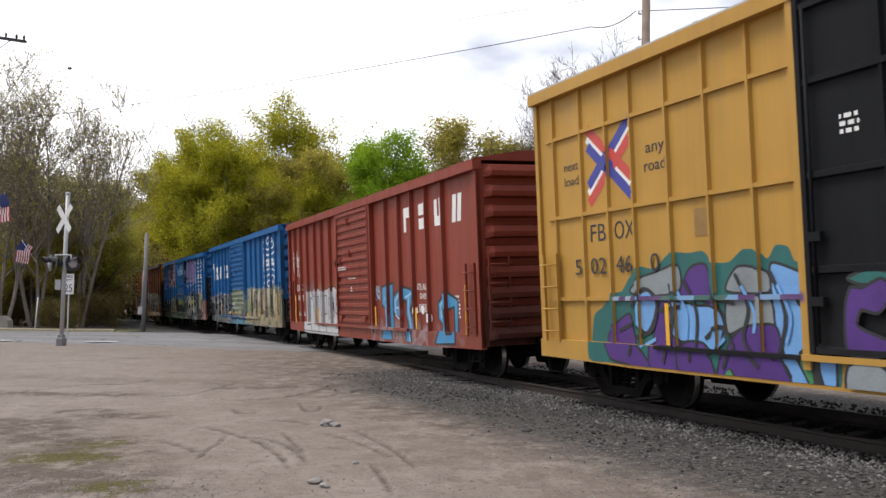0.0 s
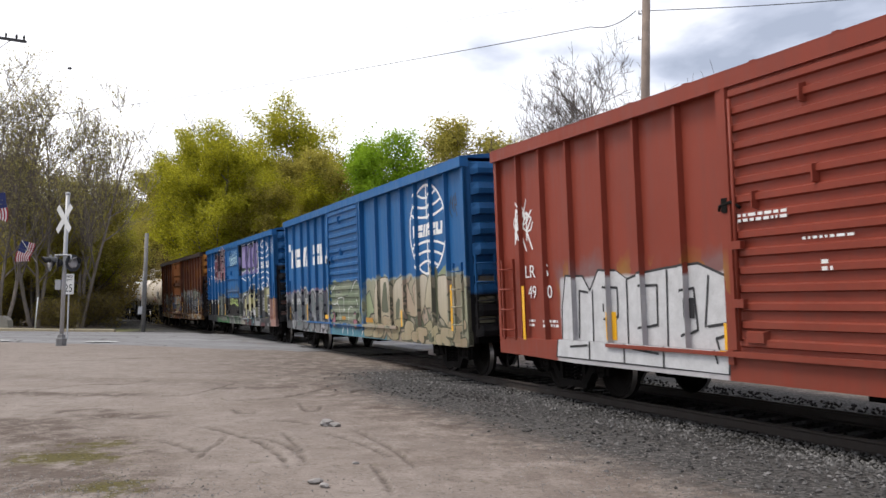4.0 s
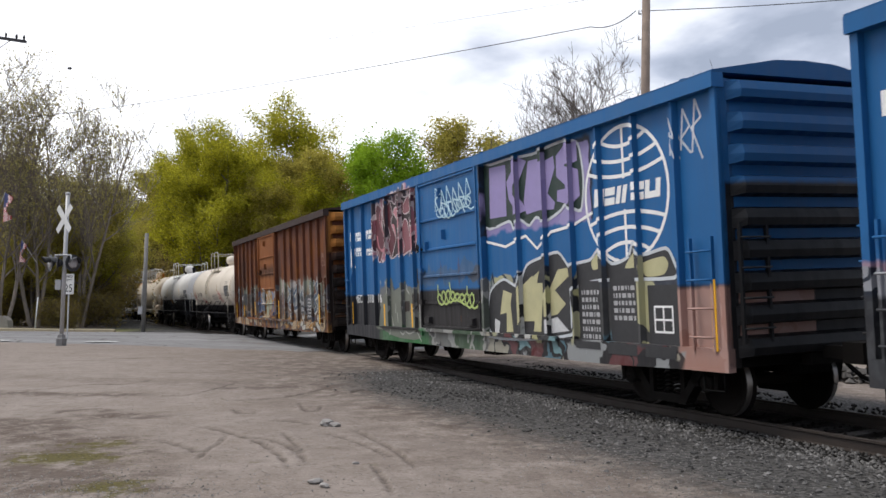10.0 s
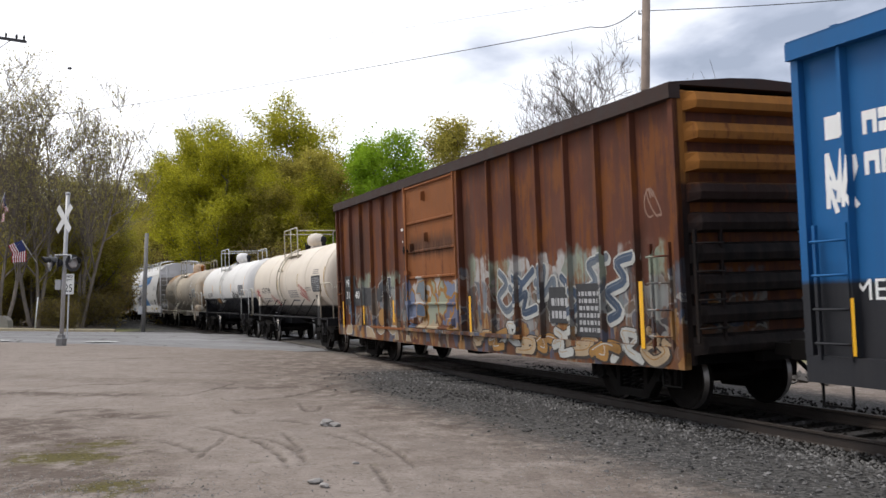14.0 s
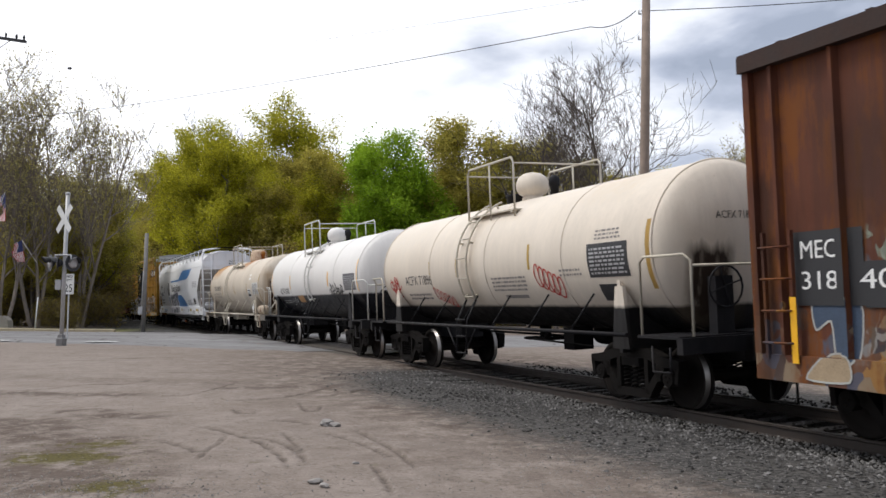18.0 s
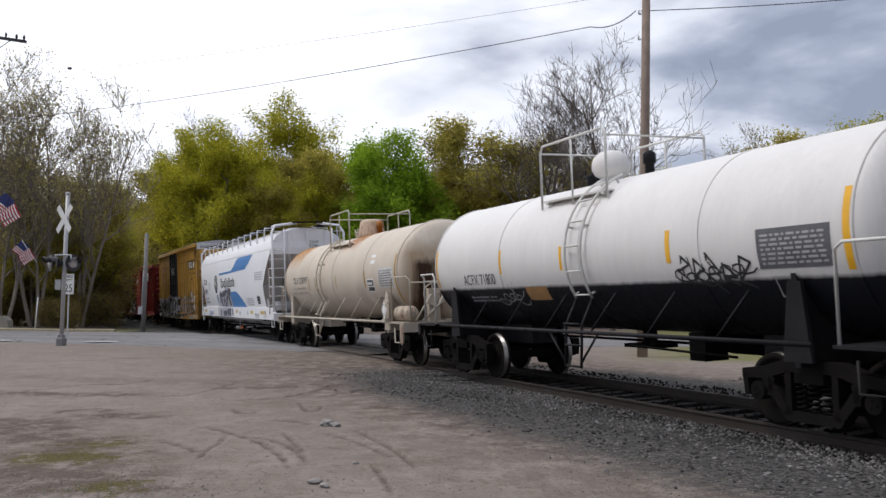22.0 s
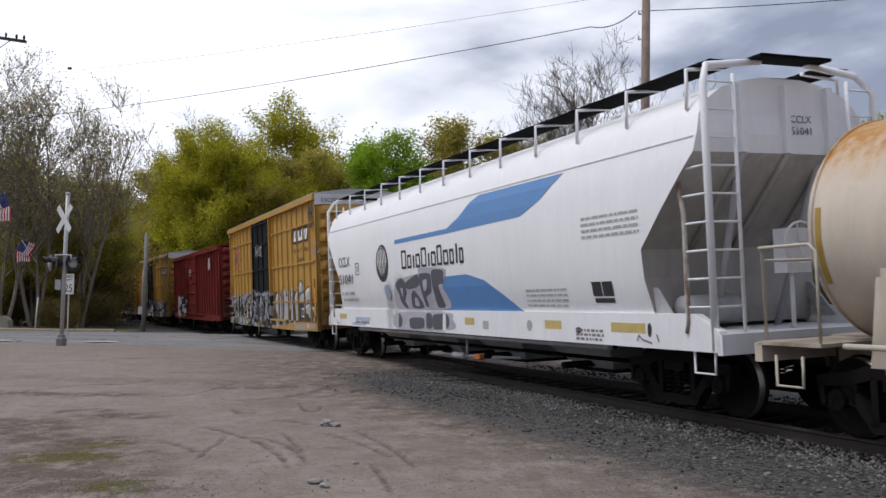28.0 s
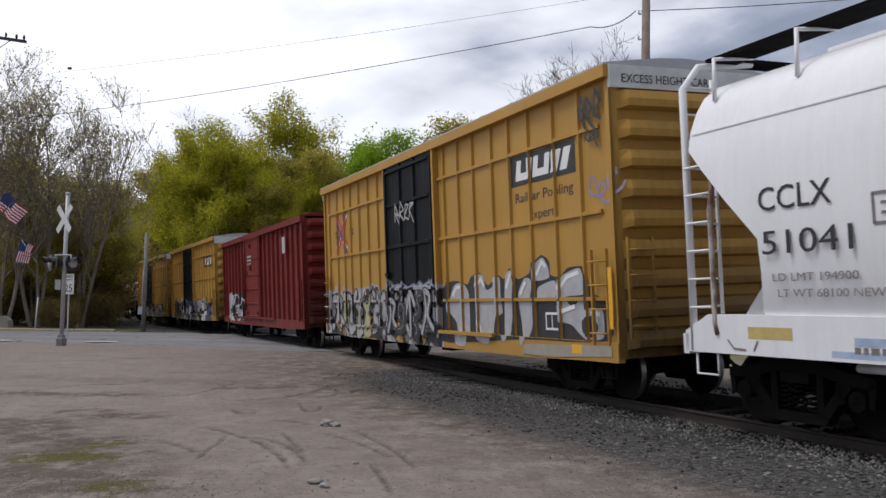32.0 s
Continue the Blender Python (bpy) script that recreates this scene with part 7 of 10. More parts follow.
decal("graffiti_line", [q for st in ([(-5.5, 1.5), (-5.2, 1.75), (-4.9, 1.6), (-5.0, 1.2), (-5.35, 1.05), (-5.5, 0.8)], [(-4.7, 0.75), (-4.5, 1.3), (-4.6, 1.8)], [(-4.3, 1.85), (-4.05, 1.4), (-4.15, 0.8)], [(-3.9, 1.1), (-3.6, 1.25), (-3.4, 1.0), (-3.5, 0.75)], [(-3.3, 1.9), (-3.1, 1.5), (-3.2, 1.1), (-2.9, 0.8)], [(-2.7, 1.9), (-2.5, 1.4), (-2.65, 0.9)], [(-5.8, 1.15), (-5.5, 1.25)], [(-4.85, 1.45), (-4.4, 1.5)], [(-3.75, 1.6), (-3.35, 1.55)]) for q in stroke(smooth(st), 0.055)], BLACK, car, posts, YP - 0.016, YF - 0.016, half=0.03)
decal("graffiti_highlight", [q for st in ([(-5.3, 1.62), (-5.1, 1.68), (-5.0, 1.6)], [(-4.42, 1.7), (-4.25, 1.4), (-4.28, 1.1)], [(-3.2, 1.75), (-3.0, 1.45), (-3.02, 1.2)], [(-2.6, 1.75), (-2.42, 1.4), (-2.5, 1.1)], [(-3.75, 0.95), (-3.55, 1.1)], [(-5.2, 0.95), (-4.95, 1.05)]) for q in stroke(smooth(st), 0.05)], g_sky, car, posts, YP - 0.018, YF - 0.018, half=0.03)
bl, blue, rd, red = cross_emblem(-5.92, 3.68, 1.08, 0.84, car, posts)
decal("emblem", bl, blue, car, posts, YP, YF, "blue bars of a crossed emblem", 0.03)
decal("emblem", rd, red, car, posts, YP, YF, "red bars of a crossed emblem", 0.03)
for txt, x, z, sz, w in (("next", -7.2, 3.68, 0.15, 0.42), ("load", -7.2, 3.44, 0.15, 0.42), ("any", -5.0, 3.66, 0.17, 0.42), ("road", -5.05, 3.4, 0.17, 0.48)):
    writing("lettering", txt, x, z, sz, BLACK, car, YP, width=w)
writing("lettering", "FB", -6.5, 2.5, 0.27, BLACK, car, YP, width=0.42)
writing("lettering", "OX", -5.85, 2.5, 0.27, BLACK, car, YP, width=0.5)
for d, x, w in (("5", -6.95, 0.19), ("02", -6.5, 0.42), ("46", -5.82, 0.4), ("0", -4.98, 0.2)):
    writing("lettering", d, x, 2.0, 0.25, BLACK, car, YP - 0.022, width=w)
decal("placard", [rect(-4.02, -3.66, 2.42, 2.78)], plain("tan_placard", (0.30, 0.17, 0.05), 0.6), car, (), YP - 0.004)
decals("stencil_box", small_print(-1.5, -1.22, 3.32, 3.56, 3, 3), WHITE, car, (), -1.506)
for x in (-4.62, -2.0):
    tape(car, x, 0.98, 1.55, YF - 0.002, 0.08)

# 1: oxide-red car with white and blue spray paint
m = car_paint("oxide_red_paint", REDOX, [dict(x0=-6.0, x1=-1.8, z0=1.6, z1=2.2, fills=[(0.30, 0.16, 0.02), (0.17, 0.12, 0.12), REDOX], line=None, cell=(0.4, 0.6), seed=14, wob=0.3, edge=0.15, alpha=0.6),
                                         dict(x0=-6.0, x1=-1.9, z0=0.4, z1=1.95, fills=[(0.52, 0.52, 0.52), (0.49, 0.49, 0.50), (0.46, 0.46, 0.47)], line=None, cell=(0.8, 1.5), seed=4, wob=0.05),
                                         dict(x0=1.55, x1=7.0, z0=0.45, z1=1.05, fills=[(0.34, 0.24, 0.25), (0.36, 0.34, 0.36), (0.26, 0.10, 0.09), REDOX], line=None, cell=(0.3, 0.7), seed=5, wob=0.7, edge=0.2, alpha=0.6)], rust=0.06, fade=0.14, grime=0.25)
dm = car_paint("oxide_red_door", tuple(c * 0.95 for c in REDOX), (), rust=0.08, fade=0.15, grime=0.25)
posts = [-7.25, -6.43, -5.55, -4.57, -3.7, -2.75, 2.52, 3.48, 4.38, 5.3, 6.25]
car = boxcar("oxide-red box car with white block lettering and blue graffiti", m, car_paint("oxide_red_end", tuple(c * 0.85 for c in REDOX), (), rust=0.08, fade=0.2, grime=0.3, stains=END_SHADE), 27.2, 16.2, 4.32, 4.55, 0.60, posts, (-1.76, 1.34), dm)
for x, k in ((3.72, "c"), (4.72, "h"), (5.68, "j"), (6.65, "s")):
    decals("letter_block", word_blocks(x, x + 0.6, 3.25, 3.83, [1], 0, 0.1, k), WHITE, car, posts, label="plain white block in place of a lettered trade name")
silver_w = plain("graffiti_white_silver", (0.55, 0.55, 0.55), 0.5, 0, 0.25, 5, 0.05)
sprayed(car, silver_w, BLACK, [(-5.95, 1.5), (-5.82, 2.0), (-5.3, 1.98), (-5.1, 1.75), (-4.85, 2.06), (-4.4, 2.04), (-4.1, 1.9), (-3.75, 1.98), (-3.2, 2.03), (-2.5, 2.07), (-1.95, 1.88), (-1.86, 1.1), (-1.9, 0.66), (-4.0, 0.67), (-6.05, 0.67), (-5.98, 1.0)], posts, 0.0, lw=0.035, sharp=True)
decal("graffiti_line", [q for st in ([(-5.45, 1.0), (-5.4, 1.75), (-5.15, 1.72)], [(-5.05, 0.7), (-5.02, 1.75)], [(-4.7, 1.3), (-4.68, 1.8), (-4.35, 1.78), (-4.35, 1.35), (-4.7, 1.3)], [(-4.12, 0.68), (-4.1, 1.88)], [(-3.75, 1.2), (-3.4, 1.25), (-3.38, 1.8), (-3.7, 1.8)], [(-3.2, 0.68), (-3.15, 2.0)], [(-2.9, 1.7), (-2.6, 1.75), (-2.55, 1.2), (-2.85, 1.1)], [(-2.4, 1.25), (-2.3, 1.9)], [(-2.35, 1.25), (-1.95, 1.3)], [(-2.1, 0.8), (-2.2, 1.1), (-2.0, 1.15)], [(-5.6, 0.86), (-5.1, 0.9)], [(-3.9, 0.9), (-3.3, 0.86)]) for q in stroke(st, 0.035)], BLACK, car, posts, -1.412, -1.5)
decal("graffiti_spot", [rect(-4.55, -4.4, 1.0, 1.42), rect(-2.05, -1.92, 0.95, 1.3)], YELLOW, car, posts, -1.413, -1.501)
decal("graffiti_spot", [rect(-4.75, -4.58, 1.42, 1.55), rect(-2.72, -2.6, 1.35, 1.62)], BLACK, car, posts, -1.413, -1.501)
tag_blue = plain("graffiti_blue", (0.06, 0.27, 0.50), 0.5, 0, 0.3, 5, 0.05)
tag_pale = plain("graffiti_pale_blue", (0.35, 0.55, 0.72), 0.5, 0, 0.2, 5, 0.05)
REDP = plain("oxide_red_spray", REDOX, 0.6, 0, 0.2, 4, 0.05)
sprayed(car, tag_blue, BLACK, [(1.97, 1.98), (2.71, 2.05), (2.84, 2.08), (2.78, 1.38), (2.86, 0.97), (2.88, 0.6), (2.04, 0.59), (2.32, 1.08), (2.21, 1.42), (1.95, 1.51)], posts, 0.0, lw=0.06, sharp=True)
sprayed(car, tag_blue, BLACK, [(2.84, 1.71), (3.38, 1.96), (3.39, 1.64), (3.24, 1.62), (3.27, 1.56), (3.41, 1.56), (3.4, 1.18), (2.81, 1.32)], posts, 2.1, lw=0.06, sharp=True)
sprayed(car, tag_blue, BLACK, [(3.53, 1.96), (4.43, 1.85), (4.31, 1.5), (4.1, 1.53), (4.02, 1.42), (4.17, 1.07), (4.27, 0.61), (3.91, 0.61), (3.85, 1.1), (3.74, 1.29), (3.78, 1.61), (3.52, 1.64)], posts, 3.2, lw=0.06, sharp=True)
sprayed(car, tag_blue, BLACK, [(5.75, 1.57), (6.23, 1.8), (6.85, 1.63), (6.8, 0.71), (5.69, 0.65), (6.01, 1.09), (5.75, 1.24)], posts, 0.0, lw=0.06, sharp=True)
sprayed(car, REDP, BLACK, [(6.25, 1.41), (6.63, 1.47), (6.63, 0.92), (6.33, 0.91)], posts, 2.1, lw=0.06, sharp=True)
decal("graffiti_highlight", stroke([(2.12, 1.62), (2.4, 1.9), (2.45, 1.62)], 0.035) + stroke([(2.5, 1.5), (2.42, 1.0)], 0.04) + stroke([(3.35, 1.85), (3.0, 1.62), (3.0, 1.28), (3.3, 1.15)], 0.05) + stroke([(3.0, 1.45), (3.25, 1.45)], 0.05) + stroke([(3.95, 1.75), (3.9, 1.35), (4.1, 0.85), (4.2, 0.62)], 0.04) + stroke([(3.7, 1.7), (3.95, 1.75), (4.25, 1.85)], 0.05) + stroke([(6.15, 1.72), (5.9, 1.5), (5.95, 1.25)], 0.06), tag_pale, car, posts, -1.413, -1.503)
for cx, cz, r in ((4.44, 1.38, 0.07), (4.82, 1.40, 0.10), (5.3, 1.22, 0.09)):
    decal("graffiti_spot", fat([(cx, cz), (cx, cz + 0.02)], r * 2.5), BLACK, car, posts)
    decal("graffiti_spot", fat([(cx, cz), (cx, cz + 0.02)], r * 2), WHITE, car, posts, -1.408, -1.498)
decal("graffiti_tag", angular(1.35, 1.85, 1.75, 2.05, 21, 0.04), tag_pale, car, posts)
decal("stencil_data", small_print(4.6, 5.2, 1.36, 1.56, 4, 5) + small_print(6.55, 6.95, 1.25, 1.75, 6, 6) + small_print(-7.1, -6.85, 1.15, 1.3, 2, 8) + small_print(-6.45, -6.1, 1.15, 1.3, 2, 9) + small_print(-4.5, -4.2, 1.15, 1.2, 1, 8), WHITE, car, posts, -1.404, -1.497)
decal("stencil_data", small_print(-1.55, -0.75, 2.52, 2.64, 2, 3) + small_print(-0.55, 0.15, 2.25, 2.3, 1, 4) + small_print(-0.3, -0.15, 1.9, 2.05, 2, 5), WHITE, car, (), -1.548)
decal("graffiti_tag", angular(-7.5, -6.85, 2.6, 3.25, 3, 0.04) + scrawl(-7.45, -7.0, 2.8, 3.2, 5, w=0.03), WHITE, car, posts)
for txt, x, z, w in (("LR", -7.14, 2.0, 0.35), ("S", -6.5, 2.0, 0.16), ("49", -7.06, 1.64, 0.28), ("10", -6.5, 1.64, 0.26)):
    writing("lettering", txt, x, z, 0.22, WHITE, car, -1.42, width=w)
writing("lettering", "ITS ALL", 4.52, 1.86, 0.15, WHITE, car, -1.405, width=0.68)
writing("lettering", "OVER.", 4.66, 1.66, 0.13, WHITE, car, -1.405, width=0.5)
for x, a, b in ((7.45, 0.92, 1.92), (1.68, 0.98, 1.48), (4.62, 0.98, 1.46), (-7.12, 0.92, 1.86)):
    tape(car, x, a, b)

# 2: blue car with globe, beige and green spray paint
m = car_paint("blue_boxcar_paint", BLUE, [dict(x0=-8.2, x1=-2.2, z0=0.55, z1=1.98, fills=[GREY, (0.27, 0.27, 0.28), (0.2, 0.2, 0.2), (0.17, 0.17, 0.17)], line=BLK, cell=(0.8, 1.0), seed=6, wob=0.16, rim=(0.30, 0.20, 0.25)),
                                          dict(x0=-7.4, x1=-2.2, z0=0.4, z1=1.0, fills=[(0.40, 0.40, 0.43), (0.44, 0.43, 0.46), (0.10, 0.16, 0.17)], line=BLK, cell=(1.1, 0.9), seed=16, wob=0.1, lw=0.03),
                                          dict(x0=-8.3, x1=-7.2, z0=0.5, z1=1.62, fills=[(0.02, 0.022, 0.026)], seed=36, wob=0.05),
                                          dict(x0=-2.0, x1=1.1, z0=1.0, z1=2.2, fills=[(0.20, 0.25, 0.14), (0.26, 0.28, 0.18), (0.33, 0.32, 0.25)], line=(0.08, 0.1, 0.06), cell=(1.1, 0.4), seed=7, wob=0.2),
                                          dict(x0=1.2, x1=8.3, z0=0.6, z1=2.2, fills=[(0.36, 0.31, 0.20), (0.38, 0.33, 0.23), (0.38, 0.29, 0.20), (0.29, 0.28, 0.17), (0.36, 0.31, 0.20)], line=(0.14, 0.13, 0.08), cell=(0.8, 1.2), seed=8, wob=0.22, rim=(0.30, 0.34, 0.30), lw=0.04),
                                          dict(x0=-2.1, x1=3.0, z0=0.55, z1=0.85, fills=[(0.06, 0.22, 0.28)], seed=3, wob=0.1)], rust=0.02, fade=0.13, grime=0.2)
dm = car_paint("blue_door_paint", tuple(c * 0.95 for c in BLUE), [dict(x0=-2.0, x1=1.1, z0=0.9, z1=2.2, fills=[(0.17, 0.21, 0.115), (0.20, 0.235, 0.14), (0.24, 0.26, 0.17), (0.19, 0.22, 0.13)], line=None, cell=(1.1, 0.4), seed=7, wob=0.2)], rust=0.03, fade=0.13, grime=0.2)
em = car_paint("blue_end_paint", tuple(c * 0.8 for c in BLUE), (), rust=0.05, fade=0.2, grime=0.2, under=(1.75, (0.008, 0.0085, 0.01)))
posts = [-6.85, -5.75, -4.8, -3.86, -2.92, 2.36, 3.34, 4.31, 5.22, 6.15, 7.05]
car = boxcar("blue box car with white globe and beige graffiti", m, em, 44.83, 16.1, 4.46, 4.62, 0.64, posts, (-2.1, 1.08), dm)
decal("globe_emblem", globe(5.82, 3.22, 1.08, 1.0), WHITE, car, posts, label="white outlined oval globe")
decals("letter_block", word_blocks(4.95, 6.72, 3.06, 3.34, [1, 1, 1.1, -0.5, 1, 1.3], 0.12, 0.08, "chshj"), WHITE, car, posts, -1.407, -1.498, "plain white blocks in place of a trade name")
decals("letter_block", word_blocks(-7.5, -2.35, 2.82, 3.46, [1, 1.1, 1.2, -0.5, 1.1, 1.5], 0.15, 0.06, "chshj"), WHITE, car, posts, label="plain white blocks in place of a trade name")
decal("flag_sticker", [rect(-7.78, -7.5, 3.42, 3.68)], WHITE, car, posts)
writing("lettering", "MEC", -7.42, 1.54, 0.2, WHITE, car, -1.432, width=0.46)
writing("lettering", "319", -6.66, 1.54, 0.2, WHITE, car, -1.432, width=0.48)
writing("lettering", "55", -5.52, 1.54, 0.2, WHITE, car, -1.432, width=0.34)
for x, a, b in ((7.28, 0.98, 1.95), (-7.42, 1.0, 1.45), (-4.95, 1.0, 1.55), (4.2, 1.0, 1.4)):
    tape(car, x, a, b)
decal("graffiti_tag", angular(7.15, 7.55, 3.5, 3.85, 5, 0.03), BLACK, car, posts)
pink = plain("graffiti_dusty_pink", (0.36, 0.14, 0.17), 0.6, 0, 0.3, 5, 0.05)
for x in (-1.55, 0.6):
    decal("graffiti_spot", [[(x + 0.2 * math.cos(a), 1.1 + 0.26 * math.sin(a)) for a in np.linspace(0, 2 * math.pi, 15)[:-1]]], BLACK, car, (), -1.552)
    decal("graffiti_spot", [[(x + 0.15 * math.cos(a), 1.1 + 0.2 * math.sin(a)) for a in np.linspace(0, 2 * math.pi, 15)[:-1]]], pink, car, (), -1.555)
green_line = plain("graffiti_olive_line", (0.085, 0.085, 0.05), 0.6, 0, 0.3, 5, 0.05)
OCHRE_WASH = [dict(x0=-9, x1=9, z0=0.3, z1=1.5, colour=(0.33, 0.265, 0.14), alpha=0.9, soft=0.5, wob=0.4)]
g_beige = car_paint("graffiti_beige", (0.43, 0.385, 0.28), (), rust=0.02, fade=0.3, grime=0.35, stains=OCHRE_WASH)
g_cream = car_paint("graffiti_cream", (0.45, 0.40, 0.31), (), rust=0.02, fade=0.3, grime=0.35, stains=OCHRE_WASH)
g_sage = car_paint("graffiti_sage", (0.29, 0.29, 0.19), (), rust=0.02, fade=0.3, grime=0.35, stains=OCHRE_WASH)
g_flesh = car_paint("graffiti_flesh", (0.44, 0.34, 0.26), (), rust=0.02, fade=0.3, grime=0.35, stains=OCHRE_WASH)
g_sagedk, g_leaf = plain("graffiti_dark_sage", (0.11, 0.12, 0.075), 0.6, 0, 0.3, 4, 0.05), plain("graffiti_pale_leaf", (0.25, 0.29, 0.16), 0.6, 0, 0.22, 4, 0.05)
sprayed(car, g_cream, green_line, [(1.9, 1.03), (1.92, 1.86), (2.18, 2.14), (2.54, 2.22), (3.01, 2.2), (3.1, 1.88), (3.01, 0.98)], posts, 0.0, lw=0.028)
sprayed(car, g_sagedk, None, [(2.49, 1.38), (2.66, 2.03), (2.88, 2.09), (2.96, 1.61), (3.0, 1.34)], posts, 2.1, lw=0.028)
sprayed(car, g_cream, green_line, [(3.24, 0.99), (3.34, 1.83), (3.59, 2.09), (3.97, 2.2), (4.18, 2.15), (4.12, 1.02)], posts, 3.2, lw=0.028)
sprayed(car, g_sagedk, None, [(3.59, 1.17), (3.58, 1.52), (3.78, 1.69), (3.89, 1.61), (3.78, 1.22)], posts, 4.3, lw=0.028)
sprayed(car, g_flesh, green_line, [(4.23, 1.94), (4.44, 2.01), (4.86, 1.52), (4.77, 1.92), (5.09, 2.15), (5.19, 1.91), (5.14, 1.25), (4.19, 1.35)], posts, 1.0, lw=0.028)
sprayed(car, g_cream, green_line, [(5.21, 2.1), (5.45, 2.22), (5.73, 2.15), (5.76, 1.82), (5.54, 1.52), (5.26, 1.25), (5.15, 1.33)], posts, 2.1, lw=0.028)
sprayed(car, g_beige, green_line, [(5.78, 2.11), (6.12, 2.35), (6.19, 2.24), (6.18, 1.42), (6.04, 1.34), (5.84, 1.45), (5.62, 1.45), (5.55, 1.6)], posts, 3.2, lw=0.028)
sprayed(car, g_cream, green_line, [(6.35, 2.09), (6.55, 2.16), (6.88, 2.14), (6.95, 1.86), (6.91, 1.06), (6.62, 1.18), (6.35, 1.38)], posts, 4.3, lw=0.028)
sprayed(car, g_sagedk, None, [(6.12, 2.38), (6.36, 2.23), (6.3, 1.28), (6.19, 1.24), (6.19, 1.88)], posts, 1.0, lw=0.028)
sprayed(car, g_sagedk, None, [(4.95, 1.13), (5.21, 1.33), (5.58, 0.92), (5.41, 0.92)], posts, 2.1, lw=0.028)
sprayed(car, g_sagedk, None, [(5.62, 1.45), (5.83, 1.27), (6.06, 0.95), (6.25, 0.75), (5.99, 0.71), (5.81, 1.01)], posts, 3.2, lw=0.028)
sprayed(car, g_leaf, None, [(6.3, 2.09), (6.71, 2.34), (6.99, 2.39), (6.97, 2.19), (6.6, 2.19)], posts, 4.3, lw=0.028)
sprayed(car, g_sagedk, None, [(4.22, 1.35), (4.55, 1.34), (4.57, 1.12), (4.23, 1.09)], posts, 1.0, lw=0.028)
sprayed(car, BLACK, None, [(6.34, 1.4), (6.58, 1.4), (6.58, 1.25), (6.34, 1.23)], posts, 2.1, lw=0.028, sharp=True)
sprayed(car, g_leaf, BLACK, [(1.21, 1.78), (1.52, 1.91), (1.66, 1.68), (1.83, 1.46), (1.85, 1.3), (1.56, 1.27), (1.39, 1.11), (1.18, 1.04)], posts, 2.1, lw=0.035, sharp=True)
burner(car, 1.3, 7.9, 0.7, 1.1, 9, [g_sage, g_beige, g_flesh], green_line, posts, 17, 0.18, 0.025, None, -1.49, -1.497)
burner(car, -7.4, -2.4, 0.85, 1.85, 6, [plain("graffiti_steel", (0.19, 0.195, 0.20), 0.5, 0, 0.35, 4, 0.05)], BLACK, posts, 23, 0.36, 0.045, plain("graffiti_pale_grey", (0.40, 0.40, 0.41), 0.6, 0, 0.25, 4, 0.05), shine=plain("graffiti_teal_grey", (0.10, 0.17, 0.17), 0.6))
decal("graffiti_line", [q for st in ([(-1.2, 1.6), (-0.92, 1.42), (-0.9, 0.95)], [(-0.45, 1.72), (-0.44, 1.35), (-0.36, 1.42)], [(0.0, 1.45), (0.0, 0.95)], [(0.06, 1.4), (0.22, 1.48), (0.42, 1.44)], [(0.75, 1.72), (0.9, 1.5)], [(-1.6, 1.55), (-1.2, 1.56), (-0.95, 1.72), (-0.6, 1.74)], [(0.3, 1.9), (0.62, 2.12), (0.9, 2.2)], [(-1.75, 1.9), (-1.3, 2.1)]) for q in stroke(smooth(st), 0.02)], WHITE, car, (), -1.556)
decal("graffiti_line", [q for st in ([(-1.78, 1.78), (-1.45, 2.08), (-0.9, 2.1)], [(-0.5, 1.76), (0.0, 1.8)], [(0.35, 2.02), (0.62, 2.2), (0.9, 2.26)], [(0.05, 1.86), (0.2, 2.0)], [(-1.9, 1.52), (-1.4, 1.55)], [(-1.3, 1.75), (-1.28, 1.95)], [(0.55, 1.55), (0.95, 1.3)], [(-1.85, 0.98), (0.95, 0.92)], [(-1.1, 1.9), (-0.8, 1.88)]) for q in stroke(smooth(st), 0.02)], BLACK, car, (), -1.554)
decal("graffiti_line", [q for st in ([(-0.75, 0.86), (-0.9, 0.72)], [(-0.36, 0.86), (-0.33, 0.70)], [(0.15, 0.84), (0.18, 0.68)], [(1.12, 0.86), (0.98, 0.7)]) for q in stroke(st, 0.04)], WHITE, car, (), -1.497)
g_amber = plain("graffiti_amber", (0.42, 0.21, 0.02), 0.5, 0, 0.2, 4, 0.05)
decal("reflector_plate", [rect(-0.68, -0.32, 1.1, 1.2)], g_amber, car, (), -1.556)
decal("reflector_plate", [rect(1.4, 2.0, 1.06, 1.18)], g_amber, car, (), -1.499)
decal("reflector_plate", [rect(-2.62, -2.24, 1.1, 1.22)], YELLOW, car, (), -1.53)

